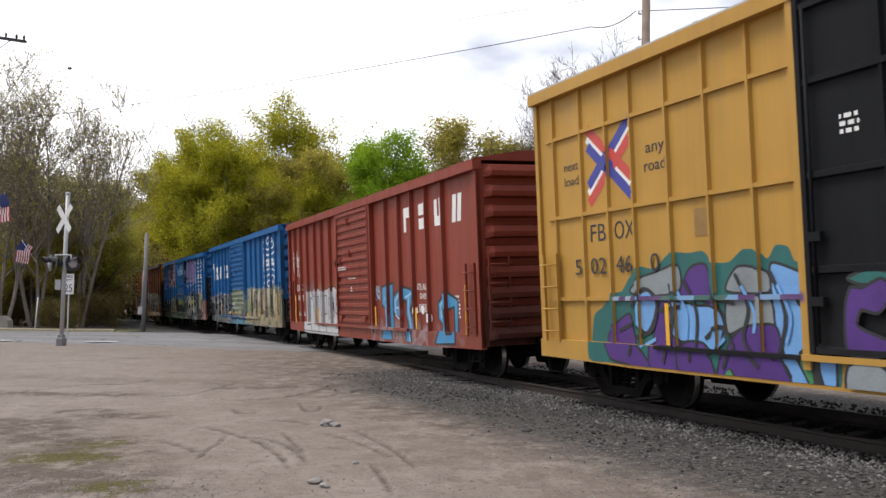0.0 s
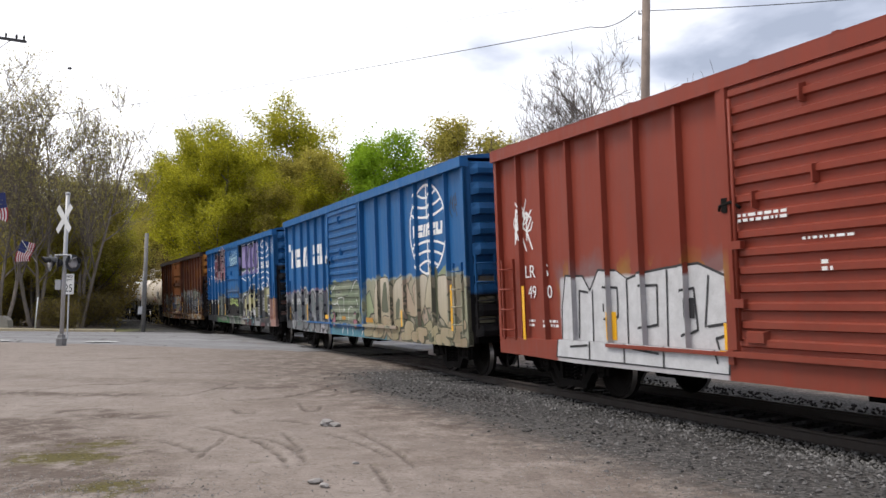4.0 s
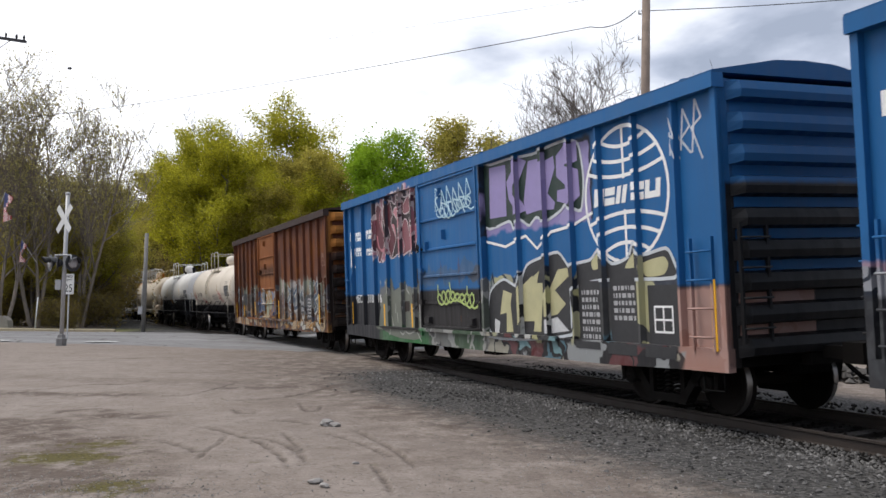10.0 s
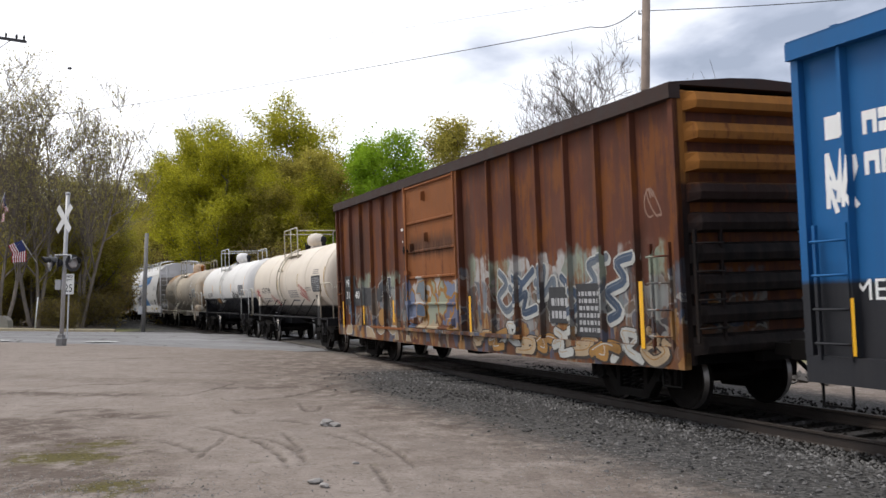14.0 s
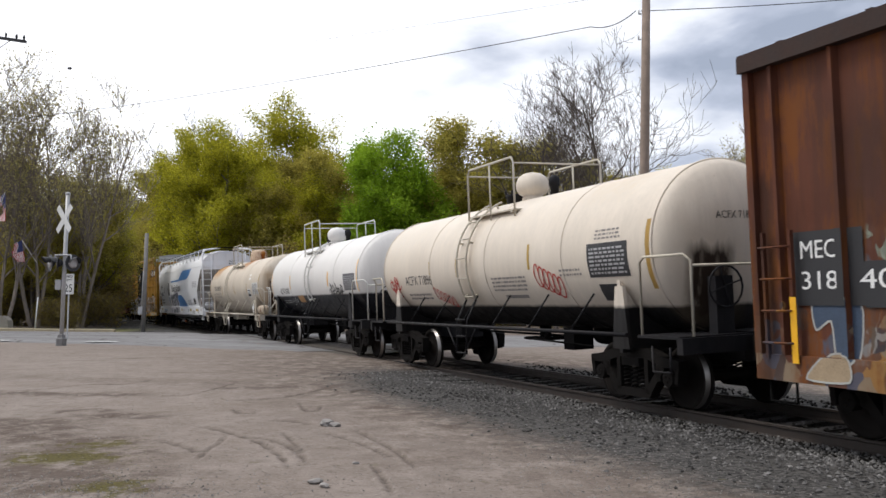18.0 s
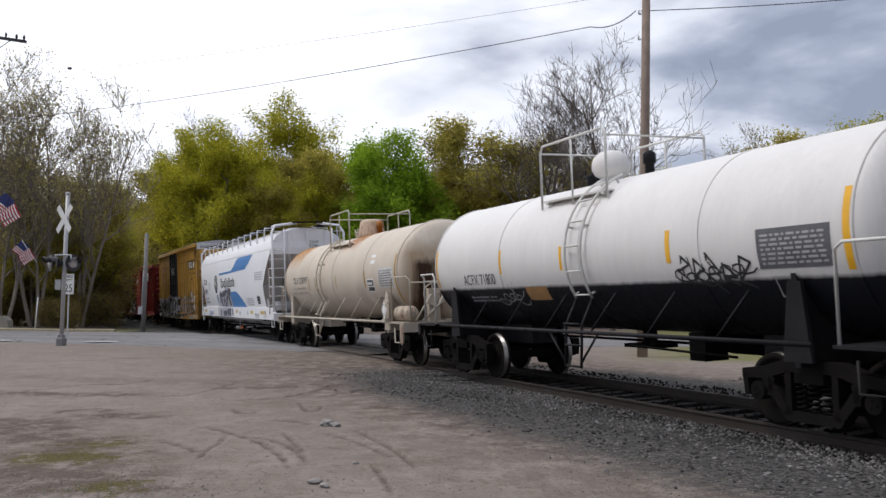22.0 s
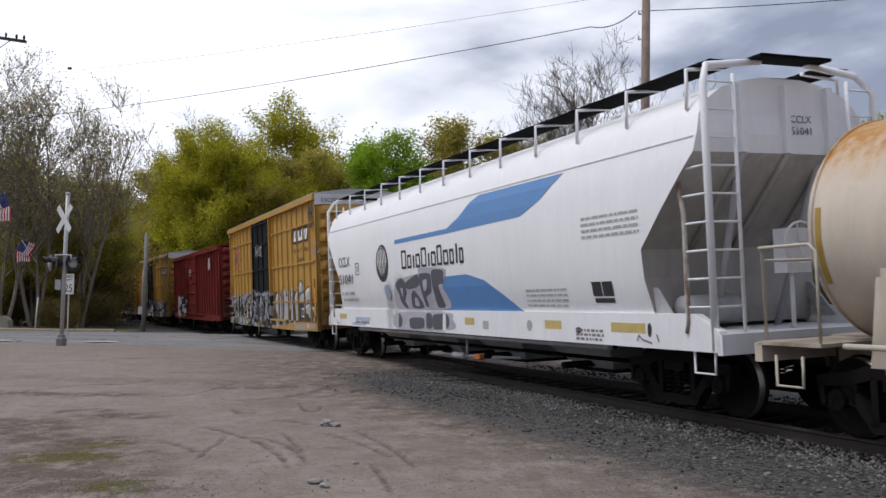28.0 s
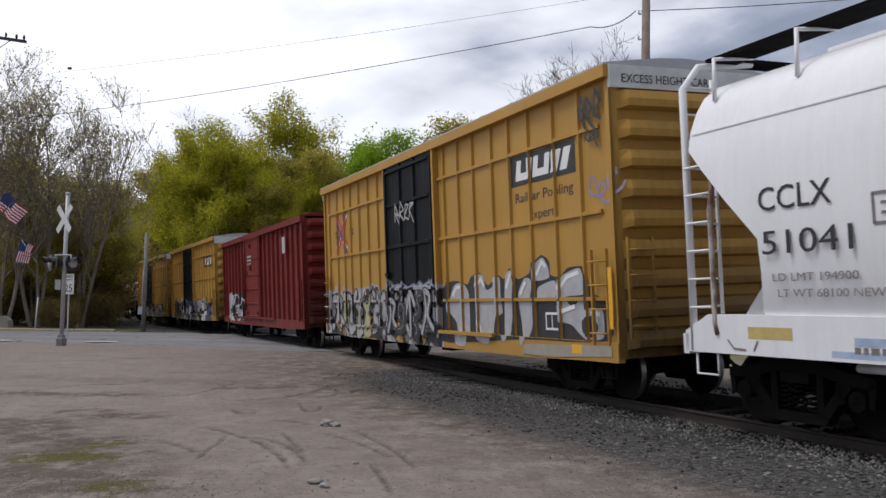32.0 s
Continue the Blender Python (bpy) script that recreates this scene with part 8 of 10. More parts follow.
# 3: second blue car, lilac and yellow spray paint
m = car_paint("blue_boxcar_paint_b", BLUE, [dict(x0=1.15, x1=5.0, z0=2.85, z1=4.2, fills=[(0.26, 0.21, 0.42), (0.30, 0.25, 0.46)], line=None, seed=11, wob=0.12, rim=BLK),
                                            dict(x0=-5.6, x1=-2.5, z0=2.75, z1=4.22, fills=[(0.40, 0.15, 0.18), (0.09, 0.02, 0.03), (0.50, 0.25, 0.28), (0.05, 0.03, 0.035)], line=(0.6, 0.5, 0.5), cell=(0.55, 0.9), seed=12, wob=0.3),
                                            dict(x0=1.4, x1=5.2, z0=0.6, z1=2.1, fills=[(0.42, 0.40, 0.20), BLK, SILVER, (0.5, 0.5, 0.47), (0.34, 0.33, 0.2)], line=BLK, cell=(0.5, 0.6), seed=13, wob=0.3, lw=0.1),
                                            dict(x0=5.0, x1=7.2, z0=0.6, z1=2.15, fills=[(0.03, 0.03, 0.035), (0.05, 0.05, 0.05), (0.42, 0.40, 0.22)], line=None, cell=(0.9, 1.2), seed=14, wob=0.2),
                                            dict(x0=7.1, x1=8.3, z0=0.6, z1=1.75, fills=[(0.35, 0.19, 0.15), (0.40, 0.24, 0.2)], line=None, seed=15, wob=0.06),
                                            dict(x0=-1.0, x1=7.2, z0=0.4, z1=0.98, fills=[(0.16, 0.29, 0.31), (0.10, 0.02, 0.022), (0.26, 0.27, 0.27), (0.07, 0.15, 0.19), (0.30, 0.28, 0.22)], line=BLK, cell=(0.6, 0.7), seed=19, wob=0.25),
                                            dict(x0=-5.2, x1=1.3, z0=0.55, z1=2.0, fills=[(0.09, 0.105, 0.085), (0.06, 0.06, 0.06), (0.13, 0.13, 0.12), (0.04, 0.08, 0.04)], line=(0.3, 0.3, 0.28), cell=(0.9, 1.0), seed=16, wob=0.35),
                                            dict(x0=-4.9, x1=-1.8, z0=0.4, z1=0.98, fills=[(0.012, 0.15, 0.032), (0.016, 0.11, 0.028)], line=None, cell=(0.9, 0.9), seed=18, wob=0.2)],
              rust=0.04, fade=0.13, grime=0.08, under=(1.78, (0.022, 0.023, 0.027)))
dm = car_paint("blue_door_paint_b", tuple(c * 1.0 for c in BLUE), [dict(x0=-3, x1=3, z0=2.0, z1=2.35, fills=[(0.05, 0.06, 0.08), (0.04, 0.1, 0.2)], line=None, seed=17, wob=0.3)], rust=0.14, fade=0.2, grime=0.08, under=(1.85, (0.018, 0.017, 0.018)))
posts = [-7.4, -6.45, -5.5, -4.5, -3.5, -2.65, 2.57, 3.54, 4.42, 5.28, 6.22, 7.15]
# near-black below 3.05 m: shade between the cars put into the colour
em = car_paint("blue_end_paint_gap_shade", tuple(c * 0.7 for c in BLUE), (), rust=0.0, fade=0.1, grime=0.1, under=(3.05, (0.007, 0.0075, 0.009)))
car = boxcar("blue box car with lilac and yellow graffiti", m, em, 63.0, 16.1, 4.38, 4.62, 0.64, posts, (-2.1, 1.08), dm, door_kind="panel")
decal("globe_emblem", globe(5.88, 3.15, 1.05, 1.0), WHITE, car, posts, label="white outlined oval globe")
decals("letter_block", word_blocks(5.05, 6.75, 3.02, 3.28, [1, 1, 1.1, -0.4, 1, 1.3], 0.12, 0.08, "chshj"), WHITE, car, posts, -1.407, -1.498, "plain white blocks in place of a trade name")
decals("letter_block", word_blocks(-7.22, -6.62, 3.28, 3.52, [1, 1, 1], 0, 0.1, "chs") + word_blocks(-6.3, -5.82, 3.28, 3.52, [1, 1], 0, 0.1) + word_blocks(-7.22, -6.6, 2.86, 3.1, [1, 1, 0.5, 0.5], 0, 0.1, "cchh") + word_blocks(-6.3, -5.6, 2.84, 3.02, [1, 1, 1, 1], 0, 0.1), WHITE, car, posts, label="plain white blocks in place of a trade name")
writing("lettering", "MEC", -7.42, 1.58, 0.22, WHITE, car, -1.405, width=0.62)
writing("lettering", "318", -6.30, 1.58, 0.22, WHITE, car, -1.405, width=0.5)
writing("lettering", "16", -5.42, 1.58, 0.22, WHITE, car, -1.405, width=0.28)
lilac = plain("graffiti_lilac", (0.28, 0.23, 0.44), 0.6, 0, 0.15, 5, 0.05)
g_bottle, g_paleline = plain("graffiti_bottle_green", (0.012, 0.03, 0.022), 0.5, 0, 0.3, 4, 0.05), plain("graffiti_white_edge", (0.55, 0.58, 0.60), 0.6, 0, 0.2, 4, 0.05)
sprayed(car, g_bottle, g_paleline, [(1.15, 4.2), (1.47, 4.2), (2.28, 4.2), (3.15, 4.15), (3.85, 4.2), (4.3, 4.2), (4.67, 4.08), (4.79, 3.52), (4.67, 3.02), (4.22, 3.16), (4.03, 3.07), (3.55, 2.95), (3.21, 3.04), (2.94, 2.92), (2.63, 3.04), (2.34, 2.91), (2.18, 3.06), (1.17, 3.02)], posts, 0.0, lw=0.05)
sprayed(car, lilac, None, [(1.44, 4.14), (2.12, 4.11), (2.09, 3.16), (1.39, 3.17)], posts, 2.1, lw=0.05, sharp=True)
sprayed(car, lilac, None, [(2.14, 3.78), (2.61, 4.18), (2.93, 4.06), (2.45, 3.57), (2.91, 3.2), (2.53, 3.15), (2.21, 3.46)], posts, 3.2, lw=0.05, sharp=True)
sprayed(car, lilac, None, [(3.0, 4.05), (3.39, 4.04), (3.35, 3.15), (2.88, 3.12), (2.79, 3.34)], posts, 4.3, lw=0.05, sharp=True)
sprayed(car, lilac, None, [(3.48, 3.96), (3.88, 4.01), (3.91, 3.8), (3.64, 3.41), (3.88, 3.23), (3.83, 3.12), (3.44, 3.14)], posts, 1.0, lw=0.05, sharp=True)
sprayed(car, lilac, None, [(3.97, 3.99), (4.25, 4.14), (4.62, 4.15), (4.63, 3.82), (4.31, 3.79), (4.64, 3.68), (4.67, 3.26), (4.39, 3.14), (3.95, 3.24), (3.97, 3.42), (4.32, 3.42), (3.96, 3.65)], posts, 2.1, lw=0.05, sharp=True)
g_maroon, g_pink = plain("graffiti_maroon", (0.10, 0.02, 0.03), 0.5, 0, 0.3, 4, 0.05), plain("graffiti_pink", (0.48, 0.19, 0.22), 0.5, 0, 0.25, 4, 0.05)
g_pale_line, g_dark, g_dusty = plain("graffiti_pale_line", (0.60, 0.52, 0.52), 0.6), plain("graffiti_dark_wine", (0.022, 0.010, 0.012), 0.5, 0, 0.3, 4, 0.05), plain("graffiti_dusty_rose", (0.24, 0.085, 0.10), 0.5, 0, 0.3, 4, 0.05)
sprayed(car, g_dark, g_pale_line, [(-4.81, 4.06), (-4.54, 4.16), (-4.18, 4.1), (-3.91, 4.0), (-3.76, 4.25), (-3.27, 4.1), (-2.91, 4.12), (-2.49, 4.01), (-2.35, 3.77), (-2.06, 3.7), (-2.07, 3.28), (-1.97, 3.19), (-2.22, 2.99), (-2.65, 2.71), (-2.91, 2.81), (-3.57, 2.68), (-3.82, 2.76), (-4.27, 2.67), (-4.58, 2.87), (-4.9, 3.46)], posts, 0.0, lw=0.03)
sprayed(car, g_maroon, g_pale_line, [(-5.25, 4.12), (-4.97, 3.99), (-4.97, 3.64), (-4.79, 3.23), (-4.86, 2.94), (-5.14, 2.62), (-5.3, 2.68), (-5.24, 2.85), (-5.59, 3.1), (-5.74, 3.44), (-5.67, 3.75), (-5.36, 3.75), (-5.39, 3.97)], posts, 2.1, lw=0.03)
sprayed(car, g_maroon, g_pale_line, [(-4.56, 3.93), (-4.28, 4.11), (-4.11, 3.76), (-4.23, 3.57), (-3.92, 3.2), (-3.96, 3.06), (-4.27, 2.7), (-4.49, 3.01), (-4.32, 3.26), (-4.51, 3.58)], posts, 3.2, lw=0.03)
sprayed(car, g_pink, g_pale_line, [(-3.96, 3.89), (-3.79, 3.9), (-3.41, 3.53), (-3.58, 3.34), (-3.75, 3.58), (-4.03, 3.78)], posts, 4.3, lw=0.03)
sprayed(car, g_pink, None, [(-4.25, 3.49), (-4.02, 3.5), (-3.89, 3.13), (-4.14, 2.96), (-4.22, 3.25)], posts, 1.0, lw=0.03)
sprayed(car, g_dusty, g_pale_line, [(-3.59, 3.17), (-3.31, 3.56), (-3.08, 3.49), (-2.88, 2.86), (-2.94, 2.81), (-3.45, 2.73), (-3.37, 2.95)], posts, 2.1, lw=0.03)
sprayed(car, g_pink, g_pale_line, [(-3.66, 3.12), (-3.47, 3.14), (-3.34, 2.91), (-3.6, 2.68), (-3.69, 2.83)], posts, 3.2, lw=0.03)
sprayed(car, g_pink, g_pale_line, [(-2.96, 3.54), (-2.83, 3.52), (-2.66, 3.36), (-2.43, 3.42), (-2.37, 3.29), (-2.7, 2.72), (-2.85, 2.93)], posts, 4.3, lw=0.03)
sprayed(car, g_maroon, g_pale_line, [(-3.58, 4.09), (-3.34, 4.0), (-3.3, 3.75), (-3.6, 3.81)], posts, 1.0, lw=0.03, sharp=True)
sprayed(car, g_dusty, g_pale_line, [(-3.31, 3.93), (-3.03, 4.1), (-2.78, 4.04), (-2.86, 3.76), (-3.18, 3.69), (-3.36, 3.74)], posts, 2.1, lw=0.03)
sprayed(car, g_dark, g_pale_line, [(-2.71, 4.01), (-2.49, 4.01), (-2.37, 3.84), (-2.42, 3.61), (-2.64, 3.47), (-2.74, 3.53), (-2.67, 3.76)], posts, 3.2, lw=0.03)
sprayed(car, g_maroon, g_pale_line, [(-2.39, 3.6), (-2.09, 3.68), (-2.08, 3.14), (-2.26, 3.02), (-2.41, 3.12)], posts, 4.3, lw=0.03, sharp=True)
sprayed(car, g_maroon, g_pale_line, [(-2.4, 2.91), (-2.08, 2.94), (-2.12, 2.68), (-2.25, 2.54), (-2.49, 2.69), (-2.33, 2.77)], posts, 1.0, lw=0.03, sharp=True)
decal("graffiti_line", [q for rr in (0.9, 0.62, 0.36) for q in stroke(smooth([(-4.98 + 0.05 * rr, 3.95), (-5.08, 3.7 + 0.1 * rr), (-4.95, 3.45), (-4.72 + 0.1 * rr, 3.2), (-4.85, 2.85 + 0.1 * rr), (-5.15 - 0.05 * rr, 3.0), (-5.25 - 0.1 * rr, 3.3)]), 0.035)], g_pink, car, posts, -1.416, -1.506)
decal("graffiti_line", [q for rr in (0.16, 0.08) for q in stroke([(-5.6 + rr * math.cos(a), 3.5 + rr * 1.2 * math.sin(a)) for a in np.linspace(0, 2 * math.pi, 17)], 0.03)] + stroke([(-5.8, 3.38), (-5.9, 3.3), (-5.4, 3.36)], 0.03), g_pale_line, car, posts, -1.409, -1.5)
g_butter = plain("graffiti_butter", (0.46, 0.43, 0.24), 0.5, 0, 0.2, 4, 0.05)
sprayed(car, BLACK, g_paleline, [(1.26, 1.75), (1.85, 2.0), (2.42, 1.86), (2.78, 2.22), (3.21, 2.32), (3.89, 2.4), (4.23, 2.15), (4.48, 2.19), (4.89, 2.23), (5.13, 2.37), (5.48, 2.14), (5.9, 2.22), (6.04, 2.42), (6.28, 2.24), (6.81, 2.3), (6.97, 2.11), (6.95, 1.89), (5.17, 1.9), (4.37, 1.76), (4.23, 1.04), (1.32, 0.93)], posts, 0.0, lw=0.05)
sprayed(car, g_butter, None, [(1.67, 1.34), (1.83, 1.8), (2.18, 1.73), (2.11, 1.54), (2.18, 1.03), (1.91, 1.02), (1.94, 1.38)], posts, 2.1, lw=0.05, sharp=True)
sprayed(car, g_butter, None, [(2.42, 1.79), (2.98, 2.03), (3.3, 1.66), (3.02, 1.24), (2.59, 1.23), (2.41, 1.04)], posts, 3.2, lw=0.05, sharp=True)
sprayed(car, g_butter, None, [(2.92, 1.97), (3.24, 2.11), (3.15, 1.9), (3.39, 1.9), (3.23, 1.06), (2.97, 1.06), (3.1, 1.54)], posts, 4.3, lw=0.05, sharp=True)
sprayed(car, g_butter, None, [(3.45, 1.66), (3.87, 2.11), (4.18, 2.13), (4.21, 1.99), (3.75, 1.77), (4.09, 1.54), (3.81, 1.37), (3.42, 1.31)], posts, 1.0, lw=0.05, sharp=True)
sprayed(car, silver_w, None, [(3.47, 1.27), (3.8, 1.32), (4.16, 1.1), (3.5, 1.04)], posts, 2.1, lw=0.05, sharp=True)
sprayed(car, silver_w, None, [(1.44, 1.27), (1.66, 1.21), (1.59, 0.98), (1.42, 1.0)], posts, 3.2, lw=0.05, sharp=True)
sprayed(car, g_butter, None, [(4.93, 2.2), (5.13, 2.32), (5.16, 2.1), (4.96, 2.07)], posts, 4.3, lw=0.05)
sprayed(car, g_butter, None, [(5.82, 2.07), (6.09, 2.31), (6.1, 2.08)], posts, 1.0, lw=0.05)
sprayed(car, g_butter, None, [(6.27, 2.12), (6.75, 2.19), (6.85, 2.07), (6.73, 1.94), (6.32, 1.93)], posts, 2.1, lw=0.05)
g_mossgrey, g_brownblack, g_chalkline = plain("graffiti_moss_grey", (0.15, 0.16, 0.13), 0.6, 0, 0.3, 4, 0.05), plain("patched_brown_black", (0.035, 0.026, 0.022), 0.7, 0, 0.4, 5, 0.05), plain("graffiti_chalk", (0.42, 0.42, 0.38), 0.6)
sprayed(car, g_mossgrey, None, [(-5.13, 1.68), (-4.81, 1.87), (-4.64, 2.11), (-4.38, 2.19), (-4.25, 2.0), (-4.3, 1.86), (-3.76, 1.96), (-3.37, 2.1), (-3.39, 1.88), (-3.09, 1.95), (-2.99, 1.82), (-2.77, 1.78), (-2.54, 2.01), (-2.24, 2.08), (-2.1, 2.11), (-2.19, 0.82), (-3.41, 0.72), (-4.24, 0.78), (-4.81, 0.89), (-5.43, 0.96)], posts, 0.0)
sprayed(car, BLACK, None, [(-2.57, 2.36), (-2.24, 2.36), (-2.24, 2.02), (-2.59, 2.02)], posts, 2.1, sharp=True)
sprayed(car, g_brownblack, None, [(-3.48, 1.61), (-3.12, 1.61), (-3.13, 1.38), (-3.49, 1.35)], posts, 3.2, sharp=True)
sprayed(car, g_brownblack, None, [(-2.72, 1.79), (-2.12, 1.8), (-2.15, 1.39), (-2.74, 1.36)], posts, 4.3, sharp=True)
decal("graffiti_line", [q for st in ([(-4.55, 2.12), (-4.45, 1.95), (-4.5, 1.8)], [(-3.6, 2.0), (-3.55, 1.92)], [(-3.3, 1.9), (-3.1, 1.78)], [(-4.75, 1.5), (-4.55, 1.36)], [(-4.05, 1.55), (-4.1, 1.32)], [(-3.98, 1.32), (-3.95, 1.12)], [(-3.75, 1.25), (-3.7, 1.15)], [(-3.6, 0.88), (-3.4, 0.82), (-3.25, 0.9)], [(-3.2, 0.9), (-2.95, 0.85), (-2.55, 0.93)], [(-4.4, 1.25), (-4.28, 1.0), (-4.36, 0.78)], [(-2.95, 1.4), (-2.6, 1.45)], [(-2.45, 0.9), (-2.2, 0.7)]) for q in stroke(smooth(st), 0.03)], g_chalkline, car, posts, -1.418, -1.508)
decals("stencil_panel", [rect(4.5, 5.2, 0.85, 1.9), rect(5.4, 6.15, 0.8, 1.95), rect(6.35, 7.05, 0.8, 1.8)], BLACK, car, posts, -1.409, -1.499)
decal("graffiti_tag", stroke(rect(6.5, 6.9, 1.15, 1.5) + [(6.5, 1.15)], 0.03) + stroke([(6.7, 1.15), (6.7, 1.5)], 0.03) + stroke([(6.5, 1.32), (6.9, 1.32)], 0.03), WHITE, car, posts, -1.413, -1.503)
decal("graffiti_edge", stroke([(1.15, 2.75), (2.0, 2.6), (2.8, 2.75), (3.2, 2.5), (3.7, 2.75), (4.4, 2.8), (5.0, 2.95)], 0.05) + stroke([(1.1, 4.25), (1.1, 2.75)], 0.05), WHITE, car, posts, -1.409, -1.499)
decal("graffiti_tag", angular(-1.0, 0.9, 3.5, 4.05, 9, 0.035) + scrawl(-0.9, 0.9, 3.35, 3.7, 4, w=0.03), plain("graffiti_ice_blue", (0.42, 0.62, 0.70), 0.6), car, (), -1.548)
decal("graffiti_tag", angular(7.0, 7.7, 3.5, 4.2, 12, 0.035), plain("graffiti_grey_white", (0.5, 0.53, 0.58), 0.6), car, posts)
decal("graffiti_tag", scrawl(-1.0, 0.9, 1.5, 1.8, 6, w=0.045), plain("graffiti_lime", (0.40, 0.50, 0.16), 0.6), car, (), -1.548)
decal("graffiti_tag", angular(-7.7, -7.3, 2.55, 3.2, 4, 0.06), WHITE, car, posts)
decal("flag_sticker", [rect(-7.7, -7.4, 3.3, 3.55)], WHITE, car, posts)
decal("stencil_data", small_print(4.6, 5.1, 1.0, 1.8, 7, 7) + small_print(5.5, 6.05, 1.3, 1.85, 5, 5), GREYPAINT, car, posts, -1.413, -1.503)
for x, a, b in ((7.85, 0.95, 1.85), (-4.7, 1.0, 1.55), (-2.75, 1.0, 1.55), (-7.4, 1.0, 1.6)):
    tape(car, x, a, b)

# 4: rust-brown car
BROWN = (0.092, 0.028, 0.013)
MINT, SLATE, OCHRE, BUFF, UMBER, CHALK = (0.27, 0.33, 0.25), (0.075, 0.12, 0.21), (0.30, 0.155, 0.04), (0.36, 0.27, 0.17), (0.10, 0.035, 0.014), (0.42, 0.42, 0.40)
ORANGE = (0.165, 0.055, 0.012)
BAND = [dict(x0=-6.5, x1=-2.1, z0=1.2, z1=2.28, fills=[MINT, (0.2, 0.24, 0.19), BROWN], line=None, cell=(0.35, 1.2), seed=22, wob=0.32, edge=0.08, alpha=0.8),
        dict(x0=1.2, x1=7.5, z0=1.2, z1=2.38, fills=[MINT, (0.22, 0.26, 0.22), CHALK, BROWN], line=None, cell=(0.35, 1.3), seed=23, wob=0.36, edge=0.08, alpha=0.8),
        dict(x0=-6.6, x1=8.3, z0=0.9, z1=1.98, fills=[(0.065, 0.075, 0.095), (0.22, 0.225, 0.22), (0.03, 0.032, 0.04), (0.10, 0.08, 0.06), (0.11, 0.125, 0.145), UMBER], line=(0.26, 0.26, 0.245), cell=(0.36, 0.6), seed=24, wob=0.4, alpha=0.85, lw=0.04),
        dict(x0=-8.3, x1=8.3, z0=0.4, z1=1.22, fills=[OCHRE, (0.24, 0.18, 0.11), UMBER, (0.05, 0.07, 0.11), (0.12, 0.05, 0.02), (0.045, 0.03, 0.024)], line=None, cell=(0.2, 0.42), seed=25, wob=0.9, alpha=0.8)]
SCORCH = [dict(x0=-6.9, x1=-5.3, z0=2.3, z1=3.7, colour=(0.022, 0.016, 0.014), alpha=0.75, soft=0.4, wob=0.5, run=0.9)]
m = car_paint("rusty_brown_paint", BROWN, BAND, rust=0.42, fade=0.45, grime=0.06, rough=0.7, rustc=ORANGE, stains=SCORCH + [dict(x0=q, x1=q + w, z0=0.4, z1=z, colour=(0.03, 0.016, 0.011), alpha=0.85, soft=0.1, wob=0.25, run=0.8) for q, w, z in ((-2.4, 0.3, 3.4), (1.0, 0.35, 3.6), (2.2, 0.2, 2.2), (3.15, 0.2, 2.0), (4.1, 0.25, 1.9), (6.95, 0.2, 2.6), (-4.0, 0.25, 2.4), (-8.0, 0.25, 3.0))])
dm = car_paint("rusty_door_paint", (0.20, 0.068, 0.018), [dict(x0=-2.4, x1=1.2, z0=0.4, z1=2.15, fills=[SLATE, (0.12, 0.19, 0.30), CHALK, UMBER, MINT], line=OCHRE, cell=(0.55, 0.9), seed=26, wob=0.35, alpha=0.8),
                                                        dict(x0=-2.4, x1=1.2, z0=0.4, z1=1.15, fills=[OCHRE, BUFF, UMBER, SLATE], line=UMBER, cell=(0.5, 0.4), seed=27, wob=0.4, alpha=0.9)], rust=0.2, fade=0.3, grime=0.06, rough=0.7, rustc=(0.085, 0.026, 0.013),
               stains=[dict(x0=-2.0, x1=0.7, z0=2.65, z1=3.05, colour=(0.02, 0.013, 0.011), alpha=0.95, soft=0.12, wob=1.6, run=0.5)])
# rusty end; its near-black low area paints in the shade between cars
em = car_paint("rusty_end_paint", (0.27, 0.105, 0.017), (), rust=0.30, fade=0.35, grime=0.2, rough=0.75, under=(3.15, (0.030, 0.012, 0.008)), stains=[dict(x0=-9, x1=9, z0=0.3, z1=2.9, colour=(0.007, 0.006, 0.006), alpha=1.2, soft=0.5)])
posts = [-7.61, -6.74, -5.80, -4.9, -3.95, -3.02, 2.28, 3.26, 4.19, 5.16, 6.09, 7.03]
dark_rust = plain("dark_rust", (0.040, 0.022, 0.017), 0.8, 0, 0.5, 4)
car = boxcar("rust-streaked brown box car with faded graffiti", m, em, 81.2, 16.1, 4.42, 4.58, 0.62, posts, (-2.15, 0.85), dm, door_kind="panel", lip=dark_rust, roof_mat=dark_rust)
g_chalk, g_slate, g_ochre, g_buff = plain("graffiti_chalky", (0.42, 0.42, 0.39), 0.7, 0, 0.35, 3, 0.05), plain("graffiti_slate", (0.055, 0.08, 0.125), 0.7, 0, 0.4, 3, 0.05), plain("graffiti_ochre", OCHRE, 0.7, 0, 0.45, 3, 0.05), plain("graffiti_buff", BUFF, 0.7, 0, 0.4, 3, 0.05)
g_soot = plain("graffiti_soot", (0.045, 0.035, 0.03), 0.7)
g_ink = plain("graffiti_blue_grey", (0.13, 0.15, 0.175), 0.7, 0, 0.4, 3, 0.05)
burner(car, 2.4, 6.9, 1.35, 2.15, 6, [g_ink, g_slate], g_chalk, posts, 51, 0.13, 0.028, None)
g_azure, g_steel = plain("graffiti_azure", (0.13, 0.155, 0.175), 0.7, 0, 0.35, 3, 0.05), plain("graffiti_slate", (0.045, 0.05, 0.062), 0.7, 0, 0.35, 3, 0.05)
